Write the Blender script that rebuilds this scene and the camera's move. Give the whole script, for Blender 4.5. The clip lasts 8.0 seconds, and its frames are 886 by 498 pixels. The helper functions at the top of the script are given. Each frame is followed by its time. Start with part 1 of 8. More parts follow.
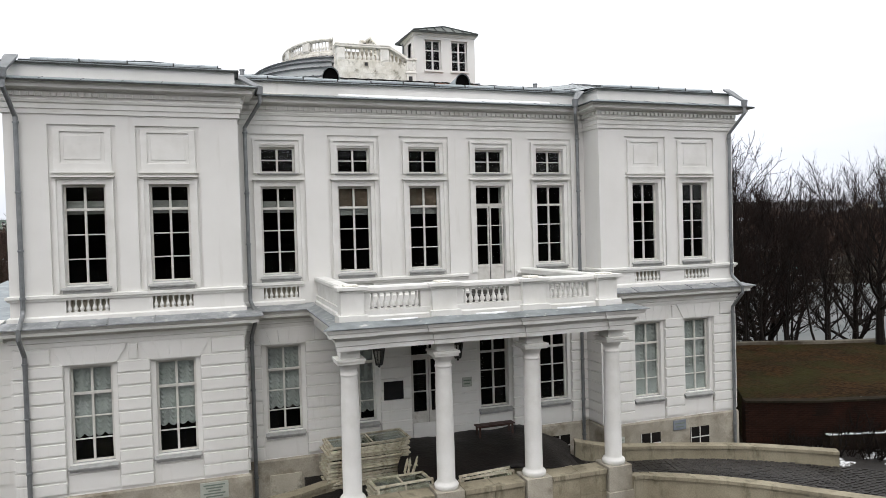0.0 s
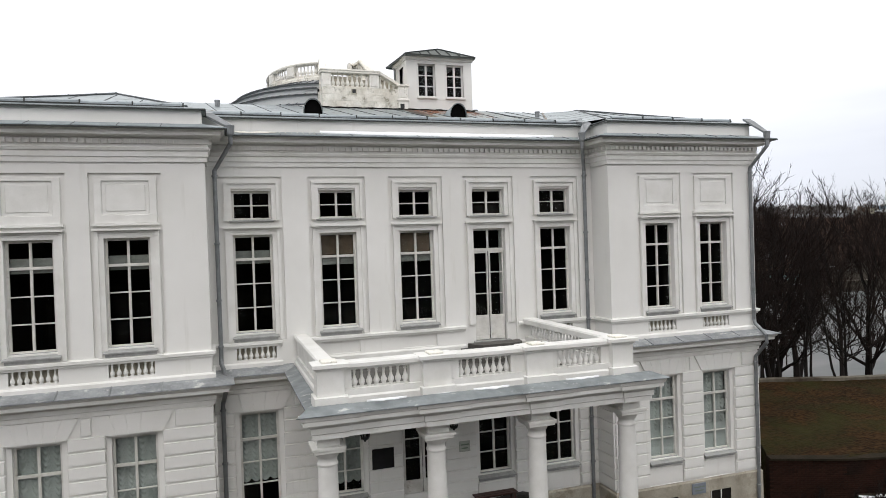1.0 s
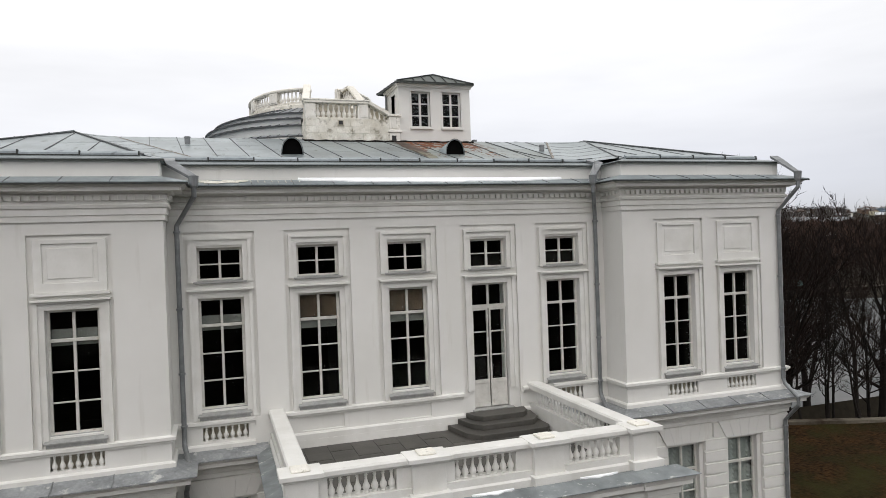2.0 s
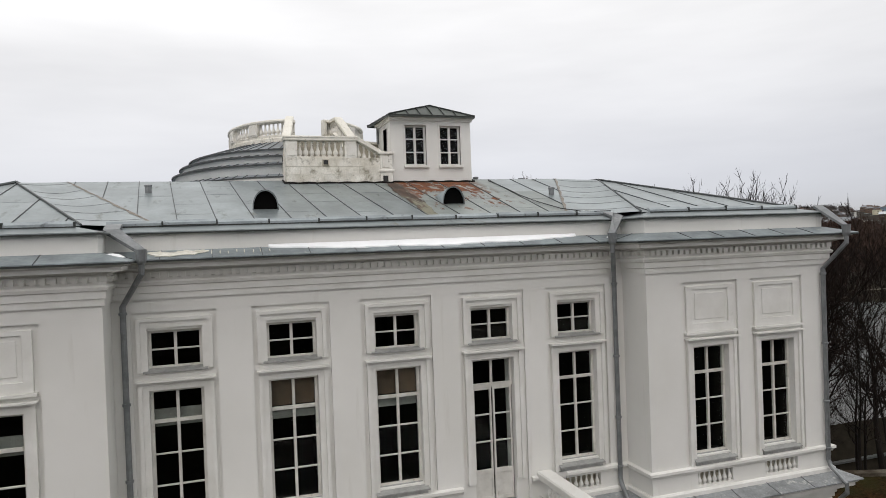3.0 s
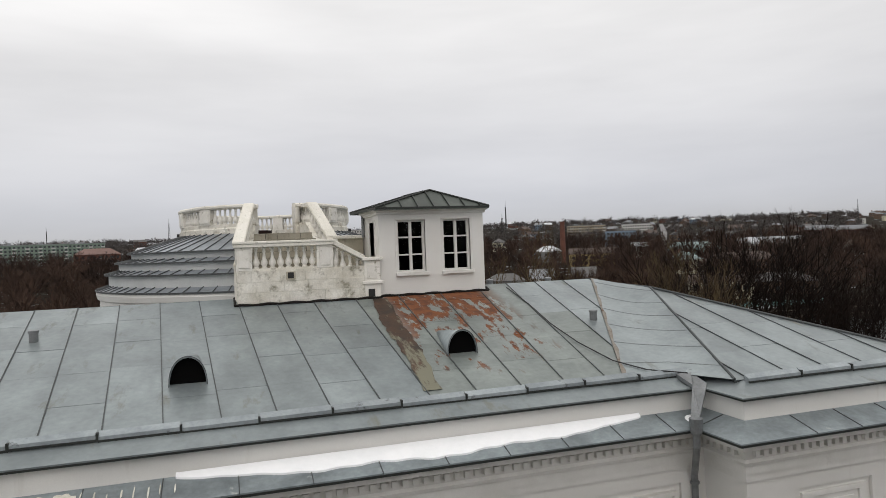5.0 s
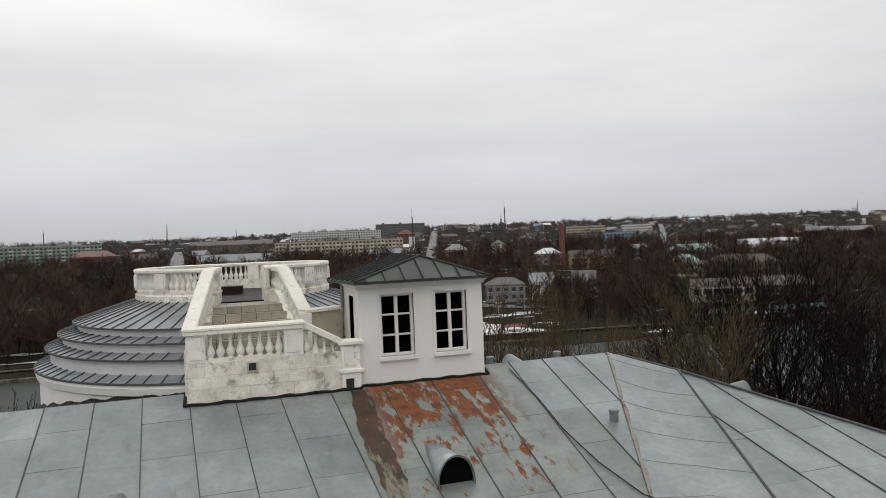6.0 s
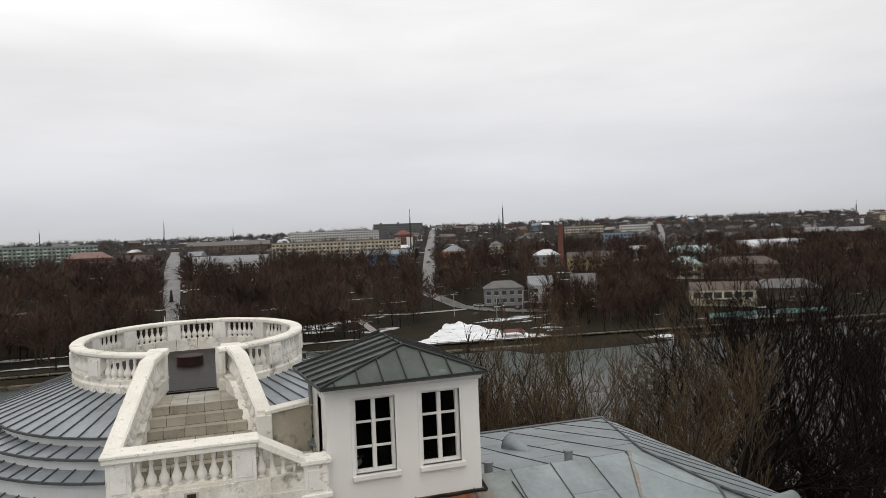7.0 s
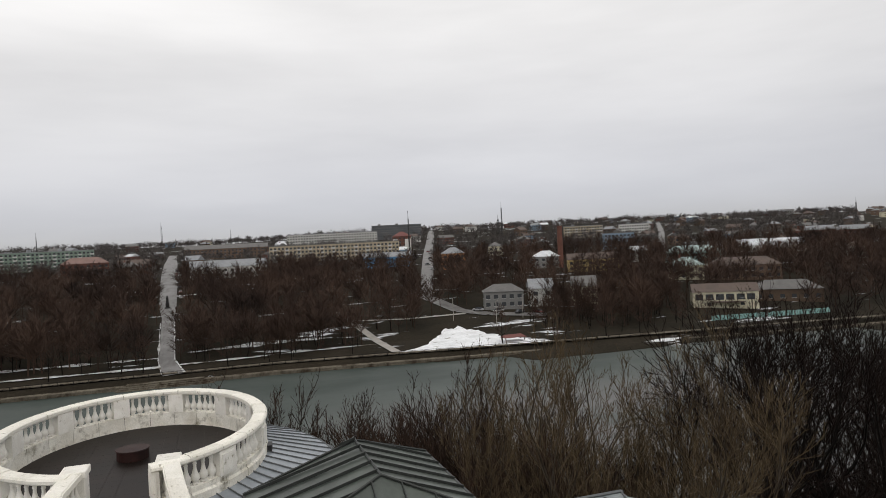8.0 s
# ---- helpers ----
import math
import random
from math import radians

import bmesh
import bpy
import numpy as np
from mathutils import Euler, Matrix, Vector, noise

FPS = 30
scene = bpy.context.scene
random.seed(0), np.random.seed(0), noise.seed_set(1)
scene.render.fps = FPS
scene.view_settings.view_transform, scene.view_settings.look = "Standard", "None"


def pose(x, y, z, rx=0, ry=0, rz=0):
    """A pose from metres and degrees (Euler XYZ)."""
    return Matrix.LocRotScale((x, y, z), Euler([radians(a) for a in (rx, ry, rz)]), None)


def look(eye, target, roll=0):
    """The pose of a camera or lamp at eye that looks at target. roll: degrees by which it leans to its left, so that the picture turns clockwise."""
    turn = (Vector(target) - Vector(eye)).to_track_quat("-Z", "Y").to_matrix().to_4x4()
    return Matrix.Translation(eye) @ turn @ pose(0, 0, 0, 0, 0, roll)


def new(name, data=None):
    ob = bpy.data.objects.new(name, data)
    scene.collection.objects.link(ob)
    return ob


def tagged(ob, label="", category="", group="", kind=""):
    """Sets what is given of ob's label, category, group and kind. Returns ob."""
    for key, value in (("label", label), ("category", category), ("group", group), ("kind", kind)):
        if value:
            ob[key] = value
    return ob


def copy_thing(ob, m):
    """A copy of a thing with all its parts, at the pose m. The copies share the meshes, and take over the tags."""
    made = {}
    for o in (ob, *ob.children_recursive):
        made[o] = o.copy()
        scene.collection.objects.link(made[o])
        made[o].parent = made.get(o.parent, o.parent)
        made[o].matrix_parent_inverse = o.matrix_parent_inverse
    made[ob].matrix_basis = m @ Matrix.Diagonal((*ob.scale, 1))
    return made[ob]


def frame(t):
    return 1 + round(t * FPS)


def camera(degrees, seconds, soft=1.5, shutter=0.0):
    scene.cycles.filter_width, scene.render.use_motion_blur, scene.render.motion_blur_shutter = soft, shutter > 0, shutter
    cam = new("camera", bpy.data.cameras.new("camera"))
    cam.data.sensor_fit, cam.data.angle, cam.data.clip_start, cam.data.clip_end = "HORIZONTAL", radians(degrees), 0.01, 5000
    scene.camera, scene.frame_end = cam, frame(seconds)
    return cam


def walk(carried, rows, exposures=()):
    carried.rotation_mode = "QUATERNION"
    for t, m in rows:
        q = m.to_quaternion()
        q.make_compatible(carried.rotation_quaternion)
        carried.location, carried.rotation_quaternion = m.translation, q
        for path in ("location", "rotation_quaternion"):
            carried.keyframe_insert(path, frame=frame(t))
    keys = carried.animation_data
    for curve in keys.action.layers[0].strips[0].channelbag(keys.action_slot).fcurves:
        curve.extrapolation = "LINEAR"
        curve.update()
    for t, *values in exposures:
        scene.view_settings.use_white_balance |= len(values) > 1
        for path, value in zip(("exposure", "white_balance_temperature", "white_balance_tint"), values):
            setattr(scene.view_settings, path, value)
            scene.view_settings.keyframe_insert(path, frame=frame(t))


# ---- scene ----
cam = camera(66.0, 8.0, soft=0.6)
PATH = [
    (0, (-1.235, -0.942, 7.76), (-0.607, 0.957, 7.718), -1.6),
    (0.5, (-0.779, 0.129, 8.404), (-0.15, 2.027, 8.373), -1.7),
    (1, (-0.313, 1.148, 9.112), (0.316, 3.046, 9.087), -1.9),
    (1.5, (0.122, 2.207, 9.83), (0.755, 4.104, 9.813), -2.0),
    (3, (1.625, 5.792, 12.404), (2.252, 7.692, 12.381), -2.1),
    (3.5, (2.101, 7.094, 13.223), (2.727, 8.994, 13.205), -2.1),
    (4, (2.537, 8.366, 14.011), (3.155, 10.267, 13.997), -2.1),
    (4.5, (2.985, 9.675, 14.767), (3.598, 11.579, 14.759), -2.2),
    (6, (4.487, 13.387, 17.281), (5.103, 15.29, 17.27), -2.3),
    (6.5, (4.997, 14.606, 18.082), (5.616, 16.508, 18.07), -2.4),
    (7, (5.555, 15.893, 18.901), (6.176, 17.794, 18.886), -2.3),
    (7.5, (6.112, 17.25, 19.676), (6.734, 19.151, 19.659), -2.4),
    (8, (6.658, 18.592, 20.336), (7.282, 20.492, 20.32), -2.8),
]
EXPOSURES = [(0.0, 0.68, 6150, 10), (1.0, 0.55, 6200, 10), (1.5, 0.43, 6250, 10), (3.0, 0.15, 6350, 10), (4.5, -0.02, 6400, 10), (6.0, -0.02, 6410, 10), (7.0, 0.08, 6420, 10), (7.5, 0.12, 6430, 10), (8.0, -0.02, 6430, 10)]
walk(cam, [(t, look(eye, target, roll)) for t, eye, target, roll in PATH], EXPOSURES)

# ---- sky and light: a bright overcast winter day ----
world = bpy.data.worlds.new("overcast")
scene.world = world
world.use_nodes = True
wn, wl = world.node_tree.nodes, world.node_tree.links
wn.clear()
w_out = wn.new("ShaderNodeOutputWorld")
w_sky = wn.new("ShaderNodeTexSky")
w_sky.sky_type = "NISHITA"
w_sky.sun_disc = False
w_sky.sun_elevation = radians(45)
w_sky.air_density = 0.15
w_sky.dust_density = 2.0
w_sky.ozone_density = 0.0
w_sky.sun_rotation = radians(200)
w_bg1 = wn.new("ShaderNodeBackground")
w_bg1.inputs["Strength"].default_value = 0.05
wl.new(w_sky.outputs["Color"], w_bg1.inputs["Color"])
w_tc = wn.new("ShaderNodeTexCoord")
w_sep = wn.new("ShaderNodeSeparateXYZ")
wl.new(w_tc.outputs["Generated"], w_sep.inputs[0])
w_grad = wn.new("ShaderNodeMapRange")
w_grad.inputs["From Min"].default_value = 0.0
w_grad.inputs["From Max"].default_value = 0.3
w_grad.inputs["To Min"].default_value = 0.44
w_grad.inputs["To Max"].default_value = 0.86
wl.new(w_sep.outputs["Z"], w_grad.inputs["Value"])
w_map = wn.new("ShaderNodeMapping")
w_map.inputs["Scale"].default_value = (1.3, 1.3, 7.0)
wl.new(w_tc.outputs["Generated"], w_map.inputs["Vector"])
w_noise = wn.new("ShaderNodeTexNoise")
w_noise.inputs["Scale"].default_value = 1.3
w_noise.inputs["Detail"].default_value = 5.0
w_noise.inputs["Roughness"].default_value = 0.5
wl.new(w_map.outputs[0], w_noise.inputs["Vector"])
w_cl = wn.new("ShaderNodeMapRange")
w_cl.inputs["From Min"].default_value = 0.3
w_cl.inputs["From Max"].default_value = 0.72
w_cl.inputs["To Min"].default_value = 0.88
w_cl.inputs["To Max"].default_value = 1.14
wl.new(w_noise.outputs["Fac"], w_cl.inputs["Value"])
w_mul = wn.new("ShaderNodeMath")
w_mul.operation = "MULTIPLY"
wl.new(w_grad.outputs[0], w_mul.inputs[0])
wl.new(w_cl.outputs[0], w_mul.inputs[1])
w_bg2 = wn.new("ShaderNodeBackground")
w_bg2.inputs["Color"].default_value = (1.0, 0.972, 0.93, 1)
wl.new(w_mul.outputs[0], w_bg2.inputs["Strength"])
w_add = wn.new("ShaderNodeAddShader")
wl.new(w_bg1.outputs[0], w_add.inputs[0])
wl.new(w_bg2.outputs[0], w_add.inputs[1])
wl.new(w_add.outputs[0], w_out.inputs["Surface"])

sun = new("sun", bpy.data.lights.new("sun", "SUN"))
sun.data.energy = 0.5
sun.data.angle = radians(25)
sun.data.color = (1.0, 0.97, 0.93)
sun.matrix_world = look((0, 0, 80), (2, 12, 44))


# ---- materials ----
def surface(name, c1, c2, rough=0.7, scale=1.0, fine=30.0, bump=0.2, metal=0.0, vary=0.0, stretch=(1, 1, 1), grain=0.12,
            stain=None, stain_scale=1.0, stain_cut=(0.55, 0.7), stain_stretch=(1, 1, 1), box=None, depth=0.01, spec=0.5, stain2=None, grade=None):
    """A procedural surface: two colours by a slow noise, fine grain, optional stains of a second colour, small relief."""
    m = bpy.data.materials.new(name)
    m.use_nodes = True
    n, k = m.node_tree.nodes, m.node_tree.links
    b = n["Principled BSDF"]
    b.inputs["Roughness"].default_value, b.inputs["Metallic"].default_value = rough, metal
    b.inputs["Specular IOR Level"].default_value = spec
    tc = n.new("ShaderNodeTexCoord")

    def mapped(stretch_by):
        mp = n.new("ShaderNodeMapping")
        mp.inputs["Scale"].default_value = stretch_by
        k.new(tc.outputs["Object"], mp.inputs["Vector"])
        return mp.outputs[0]

    def noise_at(vec, s, detail=4.0, roughness=0.6):
        t = n.new("ShaderNodeTexNoise")
        t.inputs["Scale"].default_value, t.inputs["Detail"].default_value = s, detail
        t.inputs["Roughness"].default_value = roughness
        k.new(vec, t.inputs["Vector"])
        return t.outputs["Fac"]

    def ranged(value, a, c, lo=0.0, hi=1.0):
        r = n.new("ShaderNodeMapRange")
        for key, v in (("From Min", a), ("From Max", c), ("To Min", lo), ("To Max", hi)):
            r.inputs[key].default_value = v
        k.new(value, r.inputs["Value"])
        return r.outputs[0]

    def mixed(fac, a, c, kind="MIX"):
        x = n.new("ShaderNodeMix")
        x.data_type, x.blend_type = "RGBA", kind
        for sock, v in ((x.inputs["Factor"], fac), (x.inputs["A"], a), (x.inputs["B"], c)):
            if isinstance(v, (tuple, list)):
                sock.default_value = (*v, 1) if len(v) == 3 else v
            elif isinstance(v, float):
                sock.default_value = v
            else:
                k.new(v, sock)
        return x.outputs["Result"]

    base = mapped(stretch)
    slow = noise_at(base, scale)
    quick = noise_at(mapped((1, 1, 1)), fine, 3.0)
    col = mixed(ranged(slow, 0.32, 0.68), c1, c2)
    col = mixed(1.0, col, ranged(quick, 0.25, 0.75, 1 - grain, 1 + grain), "MULTIPLY")
    if vary:
        info = n.new("ShaderNodeObjectInfo")
        col = mixed(1.0, col, ranged(info.outputs["Random"], 0.0, 1.0, 1 - vary, 1 + vary), "MULTIPLY")
    if stain:
        spots = noise_at(mapped(stain_stretch), stain_scale, 6.0, 0.65)
        if grade:
            gs = n.new("ShaderNodeSeparateXYZ")
            k.new(tc.outputs["Object"], gs.inputs[0])
            more = n.new("ShaderNodeMath")
            more.operation = "ADD"
            k.new(spots, more.inputs[0])
            k.new(ranged(gs.outputs["Y"], grade[0], grade[1], grade[2], grade[3]), more.inputs[1])
            spots = more.outputs[0]
        spots = ranged(spots, stain_cut[0], stain_cut[1])
        if box:
            sep = n.new("ShaderNodeSeparateXYZ")
            k.new(tc.outputs["Object"], sep.inputs[0])
            for axis, (lo, hi, soft_edge) in zip("XYZ", box):
                up = ranged(sep.outputs[axis], lo - soft_edge, lo + soft_edge)
                down = ranged(sep.outputs[axis], hi - soft_edge, hi + soft_edge, 1.0, 0.0)
                for v in (up, down):
                    mm = n.new("ShaderNodeMath")
                    mm.operation = "MULTIPLY"
                    k.new(spots, mm.inputs[0])
                    k.new(v, mm.inputs[1])
                    spots = mm.outputs[0]
        if stain2:
            stain = mixed(ranged(noise_at(mapped((1, 1, 1)), 5.0, 4.0), 0.4, 0.62), stain, stain2)
        col = mixed(spots, col, stain)
        if metal:
            k.new(ranged(spots, 0.0, 1.0, metal, 0.0), b.inputs["Metallic"])
            k.new(ranged(spots, 0.0, 1.0, rough, 0.9), b.inputs["Roughness"])
    k.new(col, b.inputs["Base Color"])
    if bump:
        bp = n.new("ShaderNodeBump")
        bp.inputs["Strength"].default_value, bp.inputs["Distance"].default_value = bump, depth
        k.new(quick, bp.inputs["Height"])
        k.new(bp.outputs[0], b.inputs["Normal"])
    return m


def glass_pane(name, tint=(0.9, 0.95, 0.93)):
    m = bpy.data.materials.new(name)
    m.use_nodes = True
    b = m.node_tree.nodes["Principled BSDF"]
    b.inputs["Base Color"].default_value = (*tint, 1)
    b.inputs["Roughness"].default_value = 0.03
    b.inputs["Transmission Weight"].default_value = 1.0
    b.inputs["IOR"].default_value = 1.22
    return m


WHITE = surface("white_paint", (0.73, 0.725, 0.695), (0.67, 0.665, 0.63), 0.75, 0.5, 60, 0.1, grain=0.03,
                stain=(0.50, 0.485, 0.43), stain_scale=1.4, stain_cut=(0.60, 0.95), stain_stretch=(2.2, 2.2, 0.22))
TRIM = surface("white_trim", (0.74, 0.735, 0.705), (0.64, 0.635, 0.595), 0.7, 1.6, 50, 0.12, grain=0.04,
               stain=(0.5, 0.49, 0.45), stain_scale=2.2, stain_cut=(0.66, 0.82))
OLD = surface("weathered_lime_paint", (0.78, 0.765, 0.70), (0.58, 0.55, 0.47), 0.85, 2.2, 30, 0.5, grain=0.14,
              stain=(0.20, 0.185, 0.13), stain_scale=3.6, stain_cut=(0.53, 0.70), depth=0.02, vary=0.08)
OLD_CLEAN = surface("old_white_baluster_paint", (0.78, 0.765, 0.715), (0.68, 0.66, 0.60), 0.8, 4.0, 50, 0.3, grain=0.08,
                    stain=(0.27, 0.25, 0.175), stain_scale=6.5, stain_cut=(0.59, 0.72), vary=0.08)
COPING = surface("mossy_coping_paint", (0.80, 0.78, 0.715), (0.70, 0.68, 0.60), 0.85, 2.2, 35, 0.4, grain=0.1,
                 stain=(0.20, 0.185, 0.11), stain_scale=9.0, stain_cut=(0.60, 0.74), depth=0.02, vary=0.06)
BEIGE = surface("damp_beige_plaster", (0.50, 0.47, 0.38), (0.40, 0.37, 0.29), 0.9, 1.5, 40, 0.3, grain=0.1,
                stain=(0.2, 0.19, 0.15), stain_scale=2.0, stain_cut=(0.55, 0.7))
PLINTH = surface("limestone_plinth", (0.40, 0.37, 0.30), (0.24, 0.22, 0.175), 0.85, 1.1, 30, 0.35, grain=0.18,
                 stain=(0.15, 0.125, 0.085), stain_scale=1.4, stain_cut=(0.50, 0.72), depth=0.02, vary=0.08)
RAMP = surface("rendered_ramp_wall", (0.33, 0.295, 0.21), (0.19, 0.165, 0.11), 0.9, 0.8, 30, 0.3, grain=0.18,
               stain=(0.12, 0.105, 0.065), stain_scale=1.7, stain_cut=(0.52, 0.70), stain_stretch=(1.6, 1.6, 0.5), depth=0.02)
ZINC = surface("galvanised_roof_sheet", (0.300, 0.340, 0.348), (0.195, 0.224, 0.230), 0.36, 1.1, 9, 0.05, metal=0.5, vary=0.10, grain=0.10, stretch=(1, 0.6, 1),
               stain=(0.19, 0.185, 0.14), stain_scale=1.3, stain_cut=(0.60, 0.78), stain_stretch=(1.6, 0.45, 1))
RUSTY = surface("rusting_roof_sheet", (0.26, 0.29, 0.275), (0.165, 0.19, 0.18), 0.42, 1.1, 9, 0.1, metal=0.35, vary=0.10, grain=0.12,
                stain=(0.185, 0.062, 0.018), stain2=(0.095, 0.032, 0.014), stain_scale=2.0, stain_cut=(0.50, 0.555), stain_stretch=(2.1, 0.62, 1),
                box=((7.1, 9.9, 0.3), (22.9, 28.6, 0.4), (0, 30, 1)), grade=(23.0, 27.5, -0.11, 0.13))
APRON = surface("weathered_sheet_flashing", (0.30, 0.345, 0.36), (0.17, 0.195, 0.205), 0.45, 1.6, 12, 0.15, metal=0.35, grain=0.14,
                stain=(0.52, 0.53, 0.50), stain_scale=3.0, stain_cut=(0.64, 0.74))
BELT_TIN = surface("chalky_belt_flashing", (0.32, 0.335, 0.34), (0.18, 0.19, 0.195), 0.55, 2.2, 16, 0.2, metal=0.2, grain=0.16,
                   stain=(0.52, 0.52, 0.50), stain_scale=4.0, stain_cut=(0.58, 0.70))
PALE_TIN = surface("limewashed_portico_flashing", (0.27, 0.295, 0.30), (0.15, 0.166, 0.17), 0.5, 2.0, 16, 0.2, metal=0.2, grain=0.14,
                   stain=(0.55, 0.56, 0.54), stain_scale=2.2, stain_cut=(0.60, 0.68), stain_stretch=(1, 2.2, 1))
SEAM = surface("roof_seam_metal", (0.085, 0.092, 0.094), (0.05, 0.055, 0.056), 0.55, 3.0, 20, 0.1, metal=0.2)
DOME_ZINC = surface("bluish_dome_sheet", (0.325, 0.355, 0.385), (0.215, 0.238, 0.262), 0.4, 1.1, 9, 0.05, metal=0.45, grain=0.10,
                    stain=(0.17, 0.17, 0.15), stain_scale=1.6, stain_cut=(0.60, 0.78))
TURRET_ROOF = surface("dull_green_grey_sheet", (0.088, 0.104, 0.090), (0.044, 0.052, 0.046), 0.42, 1.4, 16, 0.12, metal=0.25, vary=0.1, grain=0.12,
                      stain=(0.20, 0.21, 0.20), stain_scale=3.0, stain_cut=(0.62, 0.78))
PIPE = surface("galvanised_pipe", (0.25, 0.26, 0.265), (0.16, 0.17, 0.175), 0.4, 3.0, 25, 0.05, metal=0.45)
SILL = surface("grey_tin_sill", (0.37, 0.375, 0.36), (0.25, 0.255, 0.245), 0.6, 3.0, 22, 0.1, metal=0.15,
               stain=(0.5, 0.5, 0.48), stain_scale=4.0, stain_cut=(0.6, 0.75))
FRAME = surface("window_paint", (0.66, 0.65, 0.61), (0.50, 0.49, 0.45), 0.6, 3.0, 40, 0.1, grain=0.08, stain=(0.3, 0.27, 0.21), stain_scale=5.0, stain_cut=(0.62, 0.76))
DOME_PAINT = surface("pale_grey_dome_paint", (0.60, 0.62, 0.61), (0.50, 0.52, 0.515), 0.7, 1.2, 30, 0.15, grain=0.06)
SEAM_D = surface("dark_seam_metal", (0.032, 0.036, 0.033), (0.022, 0.025, 0.023), 0.5, 3.0, 20, 0.1, metal=0.3)
GLASS = glass_pane("window_glass")
# almost black colour that paints the shade inside the roof vents
VOID = surface("painted_vent_shade", (0.004, 0.004, 0.004), (0.003, 0.003, 0.003), 1.0, 1.0, 8, 0, spec=0.05)
# near-black colour that stands in for the shade inside rooms and openings
DARK = surface("painted_room_shade", (0.016, 0.014, 0.012), (0.010, 0.009, 0.008), 0.9, 0.6, 8, 0, spec=0.1)
BLIND = surface("grey_roller_blind", (0.24, 0.235, 0.22), (0.15, 0.15, 0.14), 0.9, 2.0, 50, 0.05)
BROWN_BLIND = surface("brown_paper_blind", (0.13, 0.09, 0.062), (0.07, 0.05, 0.036), 0.9, 2.0, 40, 0.05)
CURTAIN = surface("pale_grey_net_curtain", (0.40, 0.41, 0.395), (0.24, 0.25, 0.24), 0.95, 1.0, 60, 0.1)
SNOW = surface("old_snow", (0.94, 0.95, 0.96), (0.88, 0.90, 0.91), 0.6, 2.0, 12, 0.1, grain=0.02, depth=0.02)
SNOW_SPECKLED = surface("speckled_old_snow", (0.78, 0.79, 0.80), (0.55, 0.56, 0.56), 0.8, 1.5, 12, 0.3, grain=0.2, stain=(0.05, 0.042, 0.03), stain_scale=5.0, stain_cut=(0.50, 0.58), depth=0.03)
SNOW_SOFT = surface("wind_packed_snow", (0.80, 0.82, 0.84), (0.6, 0.62, 0.63), 0.8, 0.2, 2.0, 0.3, grain=0.15, stain=(0.12, 0.1, 0.07), stain_scale=0.35, stain_cut=(0.6, 0.68), depth=0.1)
SNOW_DIRTY = surface("trodden_snow", (0.6, 0.62, 0.63), (0.35, 0.35, 0.34), 0.8, 0.3, 2.0, 0.3, grain=0.2, stain=(0.09, 0.075, 0.05), stain_scale=0.25, stain_cut=(0.52, 0.6), depth=0.1)
GUTTER = surface("weathered_gutter_sheet", (0.36, 0.40, 0.415), (0.22, 0.25, 0.265), 0.5, 1.6, 18, 0.1, metal=0.3, vary=0.12, grain=0.1,
                 stain=(0.06, 0.06, 0.06), stain_scale=3.0, stain_cut=(0.62, 0.72))
BITUMEN = surface("black_bitumen", (0.010, 0.009, 0.008), (0.018, 0.016, 0.014), 0.6, 3.0, 30, 0.4, depth=0.02, spec=0.15)
DECK = surface("wet_brown_deck_tile", (0.016, 0.011, 0.009), (0.008, 0.0055, 0.0045), 0.45, 1.2, 12, 0.1, vary=0.12, spec=0.09)
BALCONY = surface("dark_balcony_paving", (0.085, 0.08, 0.07), (0.05, 0.048, 0.042), 0.55, 1.2, 20, 0.2, vary=0.15)
GROUT = surface("dirty_grout", (0.055, 0.048, 0.036), (0.03, 0.027, 0.02), 0.9, 3.0, 30, 0.2, grain=0.2)
TILE = surface("stair_tile", (0.36, 0.335, 0.27), (0.27, 0.25, 0.195), 0.45, 2.0, 30, 0.1, vary=0.14, stain=(0.12, 0.105, 0.07), stain_scale=3.0, stain_cut=(0.58, 0.74))
RUST_RED = surface("rusty_red_metal", (0.030, 0.009, 0.007), (0.016, 0.007, 0.006), 0.6, 3.0, 25, 0.2, spec=0.25)
IRON = surface("black_iron", (0.03, 0.03, 0.03), (0.02, 0.02, 0.02), 0.5, 5.0, 40, 0.1, metal=0.3)
PLAQUE_D = surface("dark_plaque_stone", (0.010, 0.010, 0.011), (0.015, 0.015, 0.015), 0.5, 4.0, 40, 0.0, spec=0.2)
PLAQUE_L = surface("pale_plaque_stone", (0.40, 0.42, 0.37), (0.33, 0.35, 0.31), 0.6, 4.0, 40, 0.05)
PLAQUE_B = surface("blue_grey_plaque", (0.20, 0.22, 0.25), (0.15, 0.17, 0.2), 0.5, 4.0, 40, 0.05)
LETTERS = surface("plaque_lettering", (0.16, 0.2, 0.16), (0.14, 0.17, 0.14), 0.7, 4.0, 40, 0.0)
LAMP_GLASS = glass_pane("lantern_glass", (0.5, 0.5, 0.48))
SASH = surface("old_sash_paint", (0.62, 0.59, 0.47), (0.36, 0.32, 0.22), 0.75, 4.0, 40, 0.2, vary=0.12, grain=0.1,
               stain=(0.16, 0.12, 0.07), stain_scale=5.0, stain_cut=(0.54, 0.70))
FELT = surface("dark_wet_roofing_felt", (0.018, 0.014, 0.012), (0.009, 0.008, 0.007), 0.5, 1.0, 12, 0.5, depth=0.04, spec=0.25)
BENCH = surface("dark_stained_bench_wood", (0.06, 0.025, 0.018), (0.035, 0.018, 0.014), 0.5, 3.0, 30, 0.1)
